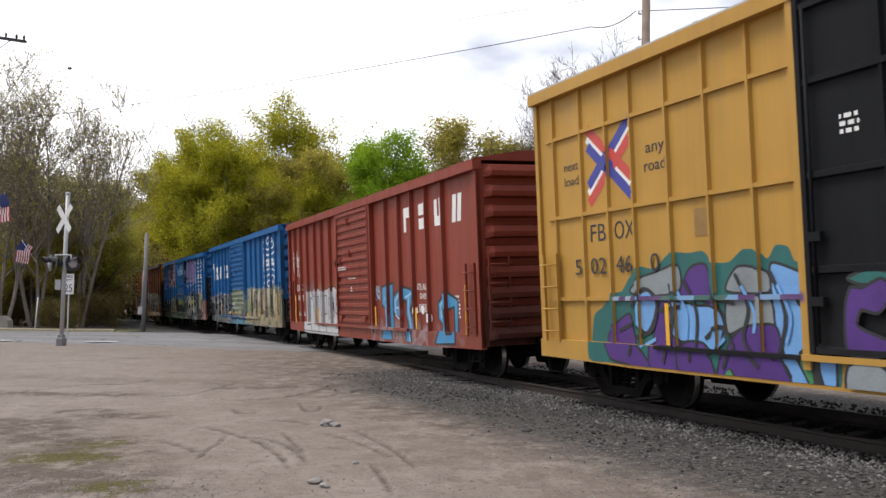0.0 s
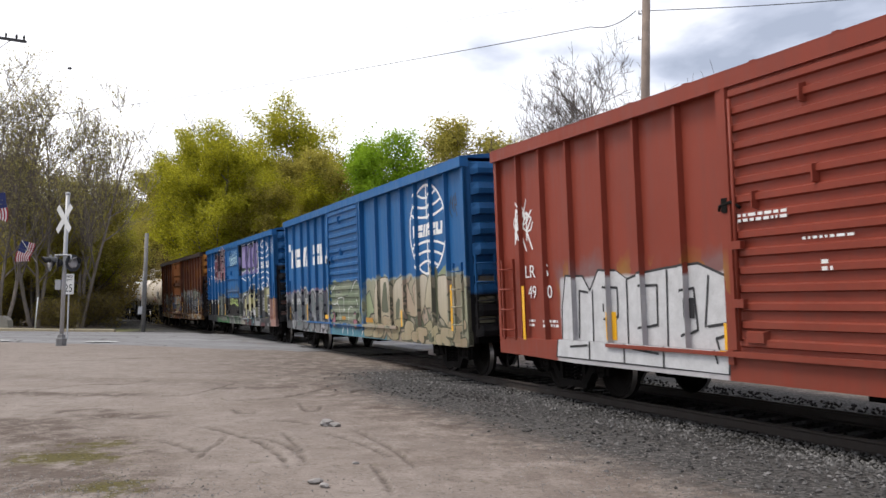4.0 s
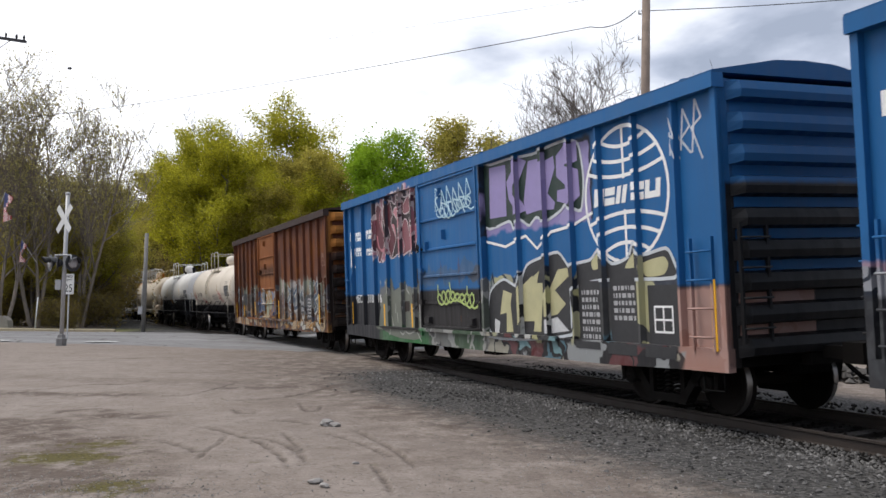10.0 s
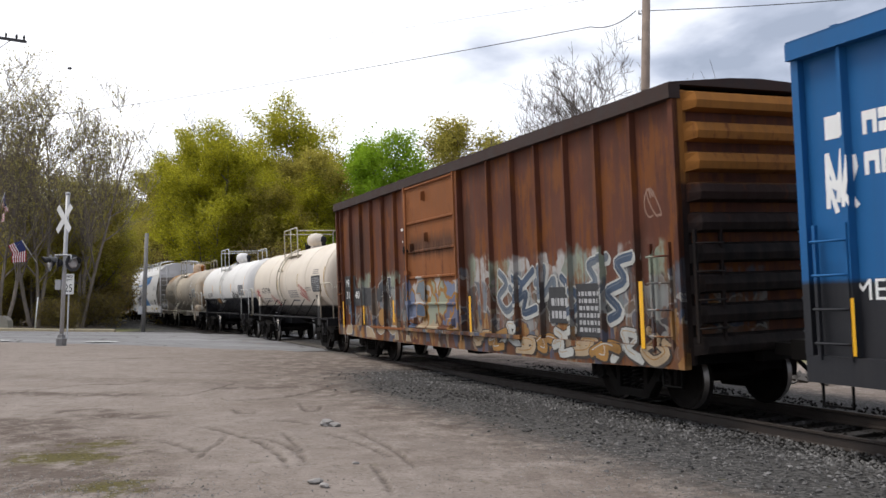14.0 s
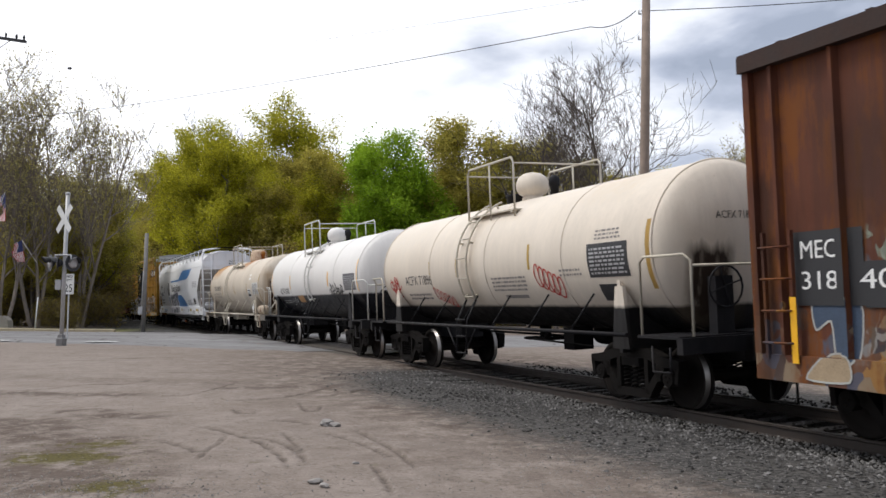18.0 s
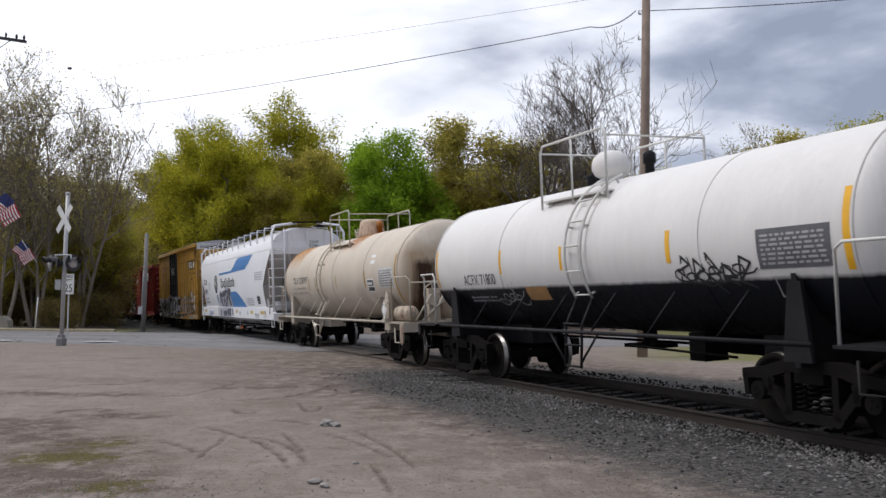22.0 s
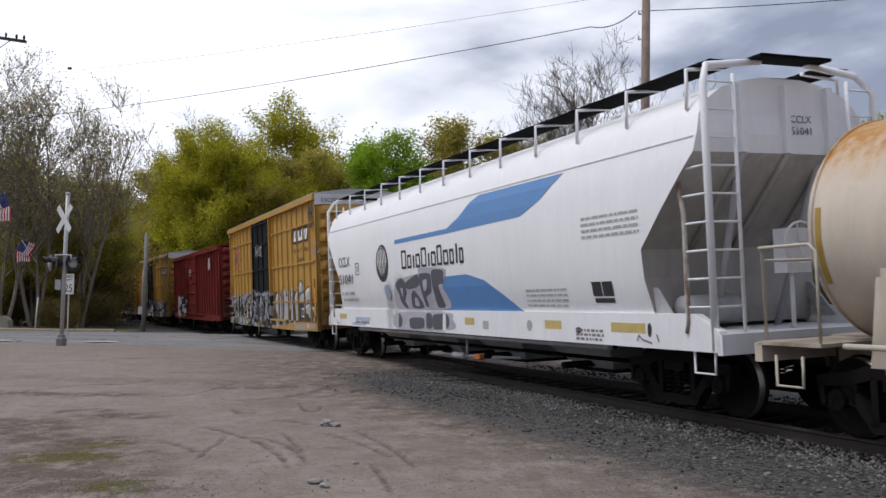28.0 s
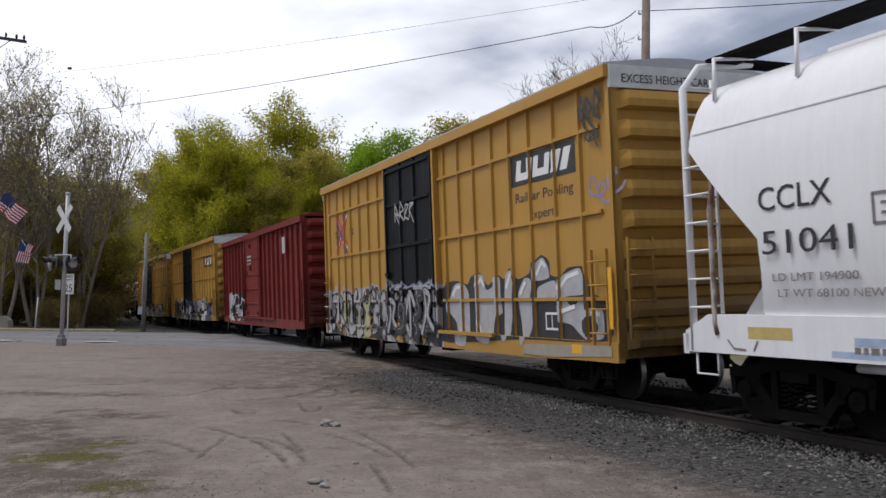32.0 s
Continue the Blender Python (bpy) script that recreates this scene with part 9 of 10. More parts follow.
sprayed(car, g_slate, g_chalk, [(-7.21, 1.56), (-6.58, 1.56), (-6.63, 0.95), (-6.92, 0.89), (-6.98, 1.35), (-7.19, 1.25)], posts, 0.0, lw=0.022)
sprayed(car, g_steel, g_chalk, [(-4.52, 2.04), (-3.96, 2.27), (-3.86, 1.97), (-3.94, 1.81), (-4.48, 1.69)], posts, 2.1, lw=0.022, sharp=True)
sprayed(car, g_steel, g_chalk, [(-3.78, 2.22), (-3.56, 2.21), (-3.56, 1.72), (-3.69, 1.7)], posts, 3.2, lw=0.022, sharp=True)
sprayed(car, g_azure, g_chalk, [(-3.2, 1.99), (-3.02, 1.98), (-3.15, 1.73), (-3.28, 1.83)], posts, 4.3, lw=0.022)
sprayed(car, g_azure, g_chalk, [(-2.44, 2.41), (-2.01, 2.36), (-1.99, 1.95), (-2.21, 1.88), (-2.44, 2.07)], posts, 1.0, lw=0.022, sharp=True)
sprayed(car, g_buff, g_chalk, [(-7.28, 0.72), (-7.01, 0.99), (-6.72, 0.98), (-6.7, 0.72)], posts, 2.1, lw=0.022)
sprayed(car, g_buff, g_chalk, [(-5.39, 0.95), (-4.9, 0.88), (-4.63, 0.63), (-5.3, 0.61)], posts, 3.2, lw=0.022)
sprayed(car, g_ochre, None, [(-4.5, 1.36), (-4.16, 1.43), (-3.97, 1.3), (-3.96, 1.05), (-4.39, 0.99), (-4.59, 1.12)], posts, 4.3, lw=0.022)
sprayed(car, g_buff, g_chalk, [(-4.5, 0.95), (-4.0, 0.97), (-3.94, 0.85), (-4.21, 0.77), (-4.44, 0.82)], posts, 1.0, lw=0.022)
sprayed(car, g_ochre, None, [(-3.51, 1.27), (-3.13, 1.28), (-3.04, 1.05), (-3.5, 1.01)], posts, 2.1, lw=0.022)
sprayed(car, g_buff, g_chalk, [(-3.56, 0.99), (-3.05, 0.99), (-3.11, 0.83), (-3.34, 0.79), (-3.54, 0.87)], posts, 3.2, lw=0.022)
sprayed(car, g_buff, g_chalk, [(-3.18, 0.61), (-2.99, 1.01), (-2.88, 0.62)], posts, 4.3, lw=0.022)
sprayed(car, g_buff, g_chalk, [(-2.39, 0.64), (-2.23, 0.97), (-2.06, 0.64)], posts, 1.0, lw=0.022)
sprayed(car, g_ochre, None, [(-2.2, 1.3), (-2.01, 1.39), (-1.88, 1.34), (-1.95, 0.88), (-2.08, 0.98)], posts, 2.1, lw=0.022)
sprayed(car, BLACK, None, [(-2.66, 1.89), (-2.07, 1.8), (-2.08, 1.41), (-2.69, 1.4)], posts, 3.2, lw=0.022, sharp=True)
sprayed(car, g_azure, g_ochre, [(-1.44, 1.79), (-1.3, 2.02), (-1.06, 2.06), (-0.91, 2.04), (-0.94, 1.62), (-1.13, 1.66), (-1.2, 1.79)], (), 4.3, lw=0.022, y=-1.549, y_post=-1.549)
sprayed(car, g_slate, g_ochre, [(-1.44, 1.52), (-1.23, 1.56), (-0.98, 1.49), (-0.96, 1.27), (-1.44, 1.29)], (), 1.0, lw=0.022, y=-1.549, y_post=-1.549)
burner(car, 1.5, 7.7, 0.72, 1.1, 10, [g_buff, g_ochre, g_chalk], g_soot, posts, 55, 0.14, 0.02, None)
for x0, x1, z0, z1 in ((4.42, 5.1, 1.22, 1.82), (5.3, 6.05, 1.02, 1.86), (-7.52, -6.5, 1.52, 2.34), (-6.5, -5.1, 1.5, 1.98), (-4.65, -4.3, 1.62, 1.95)):
    decal("stencil_panel", [rect(x0, x1, z0, z1)], BLACK, car, posts, -1.419, -1.509)
decal("stencil_data", small_print(4.5, 5.04, 1.3, 1.72, 2, 5) + small_print(5.38, 5.98, 1.1, 1.78, 6, 6), GREYPAINT, car, posts, -1.423, -1.513)
for txt, x, z, w in (("MEC", -7.34, 2.04, 0.5), ("318", -7.34, 1.70, 0.5), ("40", -6.55, 1.70, 0.42)):
    writing("lettering", txt, x, z, 0.2, WHITE, car, -1.425, width=w)
decals("paint_chip", [rect(-2.72, -2.5, 3.3, 3.36), rect(-2.65, -2.48, 3.02, 3.06), rect(-2.32, -2.2, 2.7, 2.82), rect(-2.2, -2.1, 2.9, 2.98)], WHITE, car, posts)
decal("graffiti_tag", [q for g in range(3) for q in stroke([(7.35 + 0.13 * math.cos(a + g) + 0.06 * g, 2.95 + 0.2 * math.sin(a)) for a in np.linspace(0.4, 5.2, 12)], 0.025)], plain("graffiti_faint", (0.26, 0.16, 0.12), 0.8), car, posts)
for x, a, b in ((7.2, 0.92, 1.86), (1.4, 0.9, 1.7), (-7.4, 0.88, 1.62), (-5.5, 1.0, 1.5), (-3.12, 1.1, 1.64)):
    tape(car, x, a, b, -1.516)

# 5 to 7: tank cars
R, ZC = 1.29, 2.34
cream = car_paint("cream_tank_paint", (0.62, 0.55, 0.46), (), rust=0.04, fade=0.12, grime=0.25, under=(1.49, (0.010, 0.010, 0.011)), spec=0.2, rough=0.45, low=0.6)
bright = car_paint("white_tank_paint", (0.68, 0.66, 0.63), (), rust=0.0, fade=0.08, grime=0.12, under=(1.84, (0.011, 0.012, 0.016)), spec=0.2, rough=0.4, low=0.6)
beige = car_paint("beige_tank_paint", (0.56, 0.49, 0.40), (), rust=0.05, fade=0.15, grime=0.35, rough=0.5, low=0.9,
                  stains=[dict(x0=6.1, x1=6.62, z0=1.0, z1=3.0, y0=-1.15, y1=-0.1, colour=(0.27, 0.16, 0.06), alpha=0.85, soft=0.18, wob=0.4), dict(x0=6.26, x1=6.6, z0=0.9, z1=2.6, y0=-0.9, y1=-0.3, colour=(0.04, 0.018, 0.009), alpha=1.6, soft=0.1, wob=0.25),
                          dict(x0=0.4, x1=1.9, z0=3.3, z1=4.5, colour=(0.34, 0.14, 0.03), alpha=1.5, soft=0.18, wob=1.0), dict(x0=-6.6, x1=-4.4, z0=3.1, z1=4.5, colour=(0.40, 0.20, 0.055), alpha=1.4, soft=0.3, wob=1.2),
                          dict(x0=-6.7, x1=-6.25, z0=0.9, z1=2.6, colour=(0.14, 0.07, 0.03), alpha=0.7, soft=0.15, wob=0.3), dict(x0=-7, x1=7, z0=0.9, z1=1.32, colour=(0.17, 0.135, 0.10), alpha=0.55, soft=0.2, run=0.3),
                          dict(x0=2.6, x1=3.3, z0=1.5, z1=2.1, colour=(0.33, 0.29, 0.24), alpha=0.55, soft=0.15, wob=1.2)])
cream_t = car_paint("cream_tank_paint_stained", (0.62, 0.55, 0.46), (), rust=0.03, fade=0.12, grime=0.25, under=(1.49, (0.010, 0.010, 0.011)), spec=0.2, rough=0.45, low=0.6,
                    stains=[dict(x0=5.8, x1=6.3, z0=1.0, z1=2.75, y0=-1.1, y1=-0.1, colour=(0.30, 0.23, 0.15), alpha=0.5, soft=0.25, wob=0.4), dict(x0=5.92, x1=6.2, z0=1.0, z1=2.3, y0=-0.85, y1=-0.25, colour=(0.03, 0.02, 0.014), alpha=1.6, soft=0.1, wob=0.3),
                            dict(x0=3.3, x1=4.9, z0=3.3, z1=4.2, colour=(0.48, 0.36, 0.22), alpha=0.35, soft=0.2, wob=0.8), dict(x0=-0.9, x1=-0.2, z0=1.6, z1=3.4, colour=(0.42, 0.34, 0.24), alpha=0.35, soft=0.15)])
black = car_paint("black_frame_paint", (0.010, 0.010, 0.012), (), rust=0.04, fade=0.25, grime=0.10, spec=0.12)
white_rail = plain("white_railing", (0.62, 0.61, 0.57), 0.6, 0, 0.2, 5, 0.1)
cream_rail = plain("cream_railing", (0.52, 0.47, 0.38), 0.6, 0, 0.25, 5, 0.1)
red_tag = plain("graffiti_red", (0.45, 0.05, 0.04), 0.6, 0, 0.25, 5, 0.05)
faded_print = plain("faded_stencil", (0.22, 0.20, 0.19), 0.6, 0, 0.3, 5, 0.05)
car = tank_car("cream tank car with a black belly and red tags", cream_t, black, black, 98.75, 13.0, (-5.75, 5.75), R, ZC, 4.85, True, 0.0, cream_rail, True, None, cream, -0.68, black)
w = writing("lettering", "ACFX 71896", 0, 2.72, 0.11, BLACK, car, width=0.72)
on_head(w, -0.42, R, ZC, 5.75)
w = writing("lettering", "ACFX 71896", -4.3, 1.98, 0.22, BLACK, car, width=1.68)
bend_round(w, R, ZC)
on_shell("data_panel", [rect(4.03, 5.15, 1.95, 2.48)], BLACK, car, R, ZC, "black stencil panel with rows of small print")
on_shell("data_panel", [rect(4.2, 4.7, 1.58, 1.84)], BLACK, car, R, ZC)
on_shell("stencil_data", small_print(4.1, 5.08, 2.0, 2.44, 7, 4, 0.5), GREYPAINT, car, R, ZC, lift=0.009)
on_shell("stencil_data", small_print(0.45, 1.85, 1.78, 2.08, 4, 7, 0.5) + small_print(-4.3, -2.9, 1.64, 1.82, 2, 9, 0.5) + small_print(4.25, 4.95, 2.54, 2.72, 3, 11, 0.5) + small_print(3.1, 3.8, 2.0, 2.15, 2, 12, 0.5), faded_print, car, R, ZC)
on_shell("vent_slot", [rect(0.8, 1.72, 1.64, 1.70)], faded_print, car, R, ZC)
for q in (rect(2.02, 2.10, 2.15, 2.60), rect(-1.2, -1.12, 2.1, 2.5), rect(-2.7, -2.64, 2.2, 2.5),):
    on_shell("reflector_strip", [q], plain("dirty_yellow_tape", (0.42, 0.27, 0.05), 0.6), car, R, ZC)
for q in (rect(5.6, 5.7, 1.75, 2.75),):
    on_shell("reflector_strip", [q], plain("brown_tape", (0.36, 0.22, 0.05), 0.6), car, R, ZC)
loops = [(2.28 + 0.013 * k + 0.11 * math.cos(k * 0.55), 2.06 - 0.0042 * k + 0.19 * math.sin(k * 0.55)) for k in range(64)]
on_shell("graffiti_tag", stroke(loops, 0.028), red_tag, car, R, ZC, lift=0.012)
loops = [(-2.62 + 0.0155 * k + 0.09 * math.cos(k * 0.6), 1.80 - 0.0042 * k + 0.12 * math.sin(k * 0.6)) for k in range(60)]
on_shell("graffiti_tag", stroke(loops, 0.024), red_tag, car, R, ZC, lift=0.012)
on_shell("graffiti_tag", angular(-5.3, -4.75, 1.7, 2.2, 4, 0.03) + scrawl(-5.3, -4.8, 1.8, 2.1, 2, w=0.03), red_tag, car, R, ZC, lift=0.012)

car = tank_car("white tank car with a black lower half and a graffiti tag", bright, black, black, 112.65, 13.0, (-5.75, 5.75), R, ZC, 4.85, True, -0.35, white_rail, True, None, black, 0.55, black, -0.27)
w = writing("lettering", "ACFX 71800", 0, 2.78, 0.11, BLACK, car, width=0.72)
on_head(w, -0.42, R, ZC, 5.75)
for zz in (2.5, 2.42):
    w = writing("lettering", "CAPY LT WT", 0, zz, 0.05, faded_print, car, width=0.4)
    on_head(w, -0.25, R, ZC, 5.75)
w = writing("lettering", "ACFX 71800", -4.36, 1.92, 0.21, BLACK, car, width=1.46)
bend_round(w, R, ZC)
on_shell("data_panel", [rect(4.3, 5.45, 1.95, 2.43)], plain("grey_stencil_panel", (0.12, 0.12, 0.13), 0.6), car, R, ZC, "dark stencil panel with rows of small print")
on_shell("stencil_data", small_print(4.37, 5.38, 2.0, 2.39, 7, 14, 0.5), GREYPAINT, car, R, ZC, lift=0.009)
on_shell("stencil_data", small_print(-4.3, -3.1, 1.58, 1.72, 2, 9, 0.5), GREYPAINT, car, R, ZC)
on_shell("placard", [rect(-1.80, -1.02, 1.60, 1.84)], plain("orange_tan_placard", (0.42, 0.23, 0.09), 0.6), car, R, ZC)
for q in (rect(2.52, 2.62, 2.1, 2.55), rect(-0.38, -0.30, 2.1, 2.5), rect(-2.66, -2.56, 2.1, 2.56),):
    on_shell("reflector_strip", [q], YELLOW, car, R, ZC)
for q in (rect(5.62, 5.72, 1.9, 2.8), rect(-5.75, -5.67, 1.9, 2.7),):
    on_shell("reflector_strip", [q], YELLOW, car, R, ZC)
on_shell("graffiti_tag", angular(2.75, 4.2, 1.8, 2.2, 8, 0.035) + scrawl(2.7, 4.1, 1.8, 2.05, 3, w=0.025), BLACK, car, R, ZC, lift=0.012)
on_shell("graffiti_tag", scrawl(-3.0, -2.0, 1.52, 1.72, 5, w=0.02) + stroke(rect(4.5, 4.85, 1.62, 1.85) + [(4.5, 1.62)], 0.02), GREYPAINT, car, R, ZC, lift=0.012)

R3, ZC3 = 1.29, 2.35
stain = car_paint("rust_stained_dome", (0.5, 0.38, 0.27), (), rust=0.35, fade=0.2, grime=0.4)
car = tank_car("beige tank car with rust stains and white railings", beige, beige, beige, 126.75, 13.9, (-6.2, 6.2), R3, ZC3, 5.3, False, 0.2, cream_rail, True, stain, None, -1.3, dome_off=0.25, flat_dome=True)
w = writing("lettering", "TILX", 0, 2.72, 0.12, BLACK, car, width=0.4)
on_head(w, -0.25, R3, ZC3, 6.2)
w = writing("lettering", "TILX150397", -4.9, 2.25, 0.22, BLACK, car, width=2.0)
bend_round(w, R3, ZC3)
on_shell("data_panel", [rect(4.7, 5.88, 1.97, 2.48)], plain("pale_stencil_panel", (0.60, 0.60, 0.58), 0.6), car, R3, ZC3)
on_shell("stencil_data", small_print(4.78, 5.8, 2.0, 2.45, 7, 24, 0.5) + small_print(4.1, 4.7, 1.5, 1.75, 3, 8, 0.5), faded_print, car, R3, ZC3, lift=0.009)
on_shell("data_panel", [rect(3.72, 4.28, 1.86, 2.22)], WHITE, car, R3, ZC3)
on_shell("data_panel", [rect(3.75, 4.25, 2.03, 2.19), rect(3.75, 4.25, 1.89, 2.0)], BLACK, car, R3, ZC3, lift=0.007)
on_shell("stencil_data", small_print(3.8, 4.2, 2.06, 2.17, 1, 3, 0.7), WHITE, car, R3, ZC3, lift=0.011)
dirty = plain("dull_yellow_tape", (0.38, 0.24, 0.04), 0.6)
for q in (rect(3.48, 3.56, 2.0, 2.45), rect(0.6, 0.67, 2.0, 2.4), rect(-1.9, -1.83, 2.0, 2.4), rect(-2.7, -2.63, 2.0, 2.4),):
    on_shell("reflector_strip", [q], dirty, car, R3, ZC3)
for q in (rect(6.0, 6.1, 1.55, 2.8), rect(-6.15, -6.07, 1.75, 2.6),):
    on_shell("reflector_strip", [q], dirty, car, R3, ZC3)
on_shell("patch", [rect(4.0, 4.36, 2.62, 2.86)], WHITE, car, R3, ZC3)
for txt, z, wd in (("LD LMT 224800LB 101950KG", 2.04, 2.05), ("LT WT   61200LB 27750KG", 1.88, 2.1)):
    w = writing("lettering", txt, -5.15, z, 0.085, faded_print, car, width=wd)
    bend_round(w, R3, ZC3)
bm = bmesh.new()
slab(bm, [(5.36, 1.1), (5.40, 1.60), (5.70, 1.72), (5.80, 1.60), (5.56, 1.52), (5.52, 1.1)], -1.40, -1.37)
slab(bm, [(5.38, 1.1), (5.50, 1.1), (5.50, 1.16), (5.38, 1.16)], -1.44, -1.2)
bracket = part("placard_bracket", bm, cream_rail, car, "pale bent steel bracket")
decal("hazard_placard", [[(5.47, 1.16), (5.68, 1.39), (5.47, 1.62), (5.26, 1.39)]], WHITE, car, (), -1.404, label="white diamond placard")
decal("placard_border", stroke([(5.47, 1.22), (5.62, 1.39), (5.47, 1.56), (5.32, 1.39), (5.47, 1.22)], 0.015), faded_print, car, (), -1.408)
rusty = car_paint("rusty_cream_reservoir", (0.50, 0.43, 0.33), (), rust=0.5, fade=0.2, grime=0.4)
bm = bmesh.new()
lathe(bm, [(0.04, 5.88), (0.15, 5.92), (0.19, 6.02), (0.19, 6.80), (0.15, 6.90), (0.04, 6.94)], 18, "x")
bmesh.ops.translate(bm, verts=bm.verts, vec=(0, -1.16, 1.30))
part("air_reservoir", bm, rusty, car, "cream air tank streaked with rust")
bm = bmesh.new()
slab(bm, [(6.75, 1.05), (7.0, 1.05), (6.97, 0.62), (6.82, 0.55)], -1.46, -1.43)
part("step_plate", bm, rusty, car)
bm = bmesh.new()
tube(bm, [(6.9, -0.9, 1.12), (7.02, -0.5, 1.5), (7.02, -0.3, 1.9)], 0.03, 6)
tube(bm, [(6.95, -1.1, 1.12), (6.98, -0.7, 1.75)], 0.025, 6)
part("brake_lever", bm, cream_rail, car)

# 8: white covered hopper
hop = car_paint("white_hopper_paint", (0.80, 0.80, 0.81), [dict(x0=-3.6, x1=0.1, z0=0.9, z1=2.1, fills=[(0.10, 0.11, 0.13), (0.20, 0.21, 0.24), (0.5, 0.5, 0.52), (0.28, 0.29, 0.32)], line=None, cell=(0.45, 0.6), seed=31, wob=0.35, edge=0.12, alpha=0.45)], rust=0.0, fade=0.06, grime=0.14, rough=0.4)
hop_d = car_paint("grey_hopper_steel", (0.40, 0.40, 0.41), (), rust=0.05, fade=0.2, grime=0.4)
car = hopper_car("white covered hopper car with blue swoosh emblem", hop, hop_d, 141.25, 17.8, 7.45)
for txt, z in (("CCLX", 3.92), ("51041", 3.76)):
    writing("lettering", txt, 0, 0, 0.1, BLACK, car, 0, width=0.36).matrix_basis = pose(8.655, 0.08, z, 0, 0, 90)
logo_blue = plain("emblem_sky_blue", (0.09, 0.24, 0.52), 0.45, 0, 0.2, 4, 0.05)


def on_hopper(name, polys, material, lift=0.006, label=""):
    prof = [(1.22, 1.36), (1.45, 1.46), (1.9, 1.54), (2.35, 1.58), (2.8, 1.59), (3.25, 1.57), (3.5, 1.54), (3.75, 1.48), (4.0, 1.40), (4.2, 1.26)]
    bm = bmesh.new()
    for poly in polys:
        # cut into level bands so that the paint follows the bulging side
        turned = [(z, x) for x, z in poly]
        for (z0, _), (z1, _) in zip([(0.8, 0)] + prof, prof):
            c = clip(turned, z0, z1)
            if len(c) >= 3:
                bm.faces.new([bm.verts.new((x + 0.6, -float(np.interp(z, [p[0] for p in prof], [p[1] for p in prof])) - lift, z)) for z, x in c])
    bmesh.ops.recalc_face_normals(bm, faces=bm.faces)
    me = bpy.data.meshes.new(name)
    bm.to_mesh(me)
    bm.free()
    me.materials.append(material)
    return part(name, me, material, car, label)


sw = [[(-3.2, 2.99), (0.0, 3.02), (0.0, 3.12), (-3.2, 3.09)], [(0.0, 3.02), (1.35, 3.05), (1.5, 3.66), (1.1, 3.55), (0.6, 3.30), (0.0, 3.12)], [(1.35, 3.05), (3.3, 3.08), (4.0, 3.30), (4.72, 3.66), (1.5, 3.66)],
      [(-0.6, 2.12), (0.9, 2.14), (1.0, 1.36), (-0.6, 1.36)], [(0.9, 2.14), (1.7, 2.0), (2.4, 1.72), (3.2, 1.36), (1.0, 1.36)]]
on_hopper("emblem", sw[:3], logo_blue, 0.006, "sky-blue swoosh")
on_hopper("emblem", sw[3:], logo_blue, 0.006, "sky-blue swoosh")
on_hopper("emblem", [[(-4.16 + 0.46 * math.cos(a), 2.57 + 0.47 * math.sin(a)) for a in np.linspace(0, 2 * math.pi, 25)[:-1]]], BLACK, 0.008, "dark oval emblem with pale ribs")
for u in (-0.38, -0.23, -0.08, 0.08, 0.23, 0.38):
    on_hopper("emblem_rib", [[(-4.16 + u * 0.25, 2.22), (-4.16 + u * 0.9 + 0.03, 2.62), (-4.16 + u * 0.62 + 0.01, 3.0 - abs(u) * 0.3), (-4.16 + u * 0.62 - 0.02, 3.0 - abs(u) * 0.3), (-4.16 + u * 0.9 - 0.035, 2.62)]], WHITE, 0.013)
x = -2.74
for w, tall in ((0.39, 1), (0.33, 0), (0.21, 0), (0.34, 0), (0.38, 1), (0.21, 0), (0.34, 0), (0.34, 1), (0.34, 0), (0.29, 0), (0.21, 1), (0.27, 0)):
    z1 = 2.78 if tall else 2.66
    ring = [(x + 0.03, 2.4), (x + w - 0.1, 2.4), (x + w - 0.1, z1), (x + 0.03, z1), (x + 0.03, 2.4)]
    on_hopper("letter_block", stroke(ring, 0.055) if w > 0.25 else [rect(x + 0.04, x + 0.12, 2.38, z1)], BLACK, 0.008, "dark outline block in place of a trade name")
    x += w
for txt, x, z, w in (("CCLX", -7.37, 2.61, 1.06), ("51041", -7.34, 2.11, 1.28)):
    writing("lettering", txt, x, z, 0.27, BLACK, car, -1.598, width=w)
for txt, x, z, w in (("LD LMT 194900", -7.25, 1.80, 1.2), ("LT WT 68100 NEW", -7.2, 1.62, 1.45)):
    writing("lettering", txt, x + 0.0, z, 0.09, faded_print, car, -1.552 if z > 1.7 else -1.53, width=w)
pale_blue = plain("faded_blue_stencil", (0.40, 0.50, 0.66), 0.6, 0, 0.3, 5, 0.05)
for q in (rect(-6.2, -4.9, 1.10, 1.19), rect(-6.5, -5.3, 0.97, 1.04)):
    decal("stencil_data", [q], pale_blue, car, (), -1.503)
pale_print = plain("worn_grey_stencil", (0.42, 0.42, 0.43), 0.6, 0, 0.3, 5, 0.05)
on_hopper("stencil_data", small_print(5.32, 6.84, 2.55, 2.93, 4, 16, 0.4) + small_print(3.3, 4.7, 1.5, 1.85, 4, 17, 0.4), pale_print, 0.008)
for q in (rect(5.47, 5.73, 1.66, 1.88), rect(5.76, 6.03, 1.66, 1.88), rect(5.5, 6.03, 1.56, 1.63)):
    on_hopper("data_panel", [q], BLACK, 0.008)
on_hopper("data_panel", stroke(rect(-6.4, -6.1, 2.35, 2.65) + [(-6.4, 2.35)], 0.03) + stroke(rect(-6.3, -6.2, 2.45, 2.55), 0.03), faded_print, 0.008)
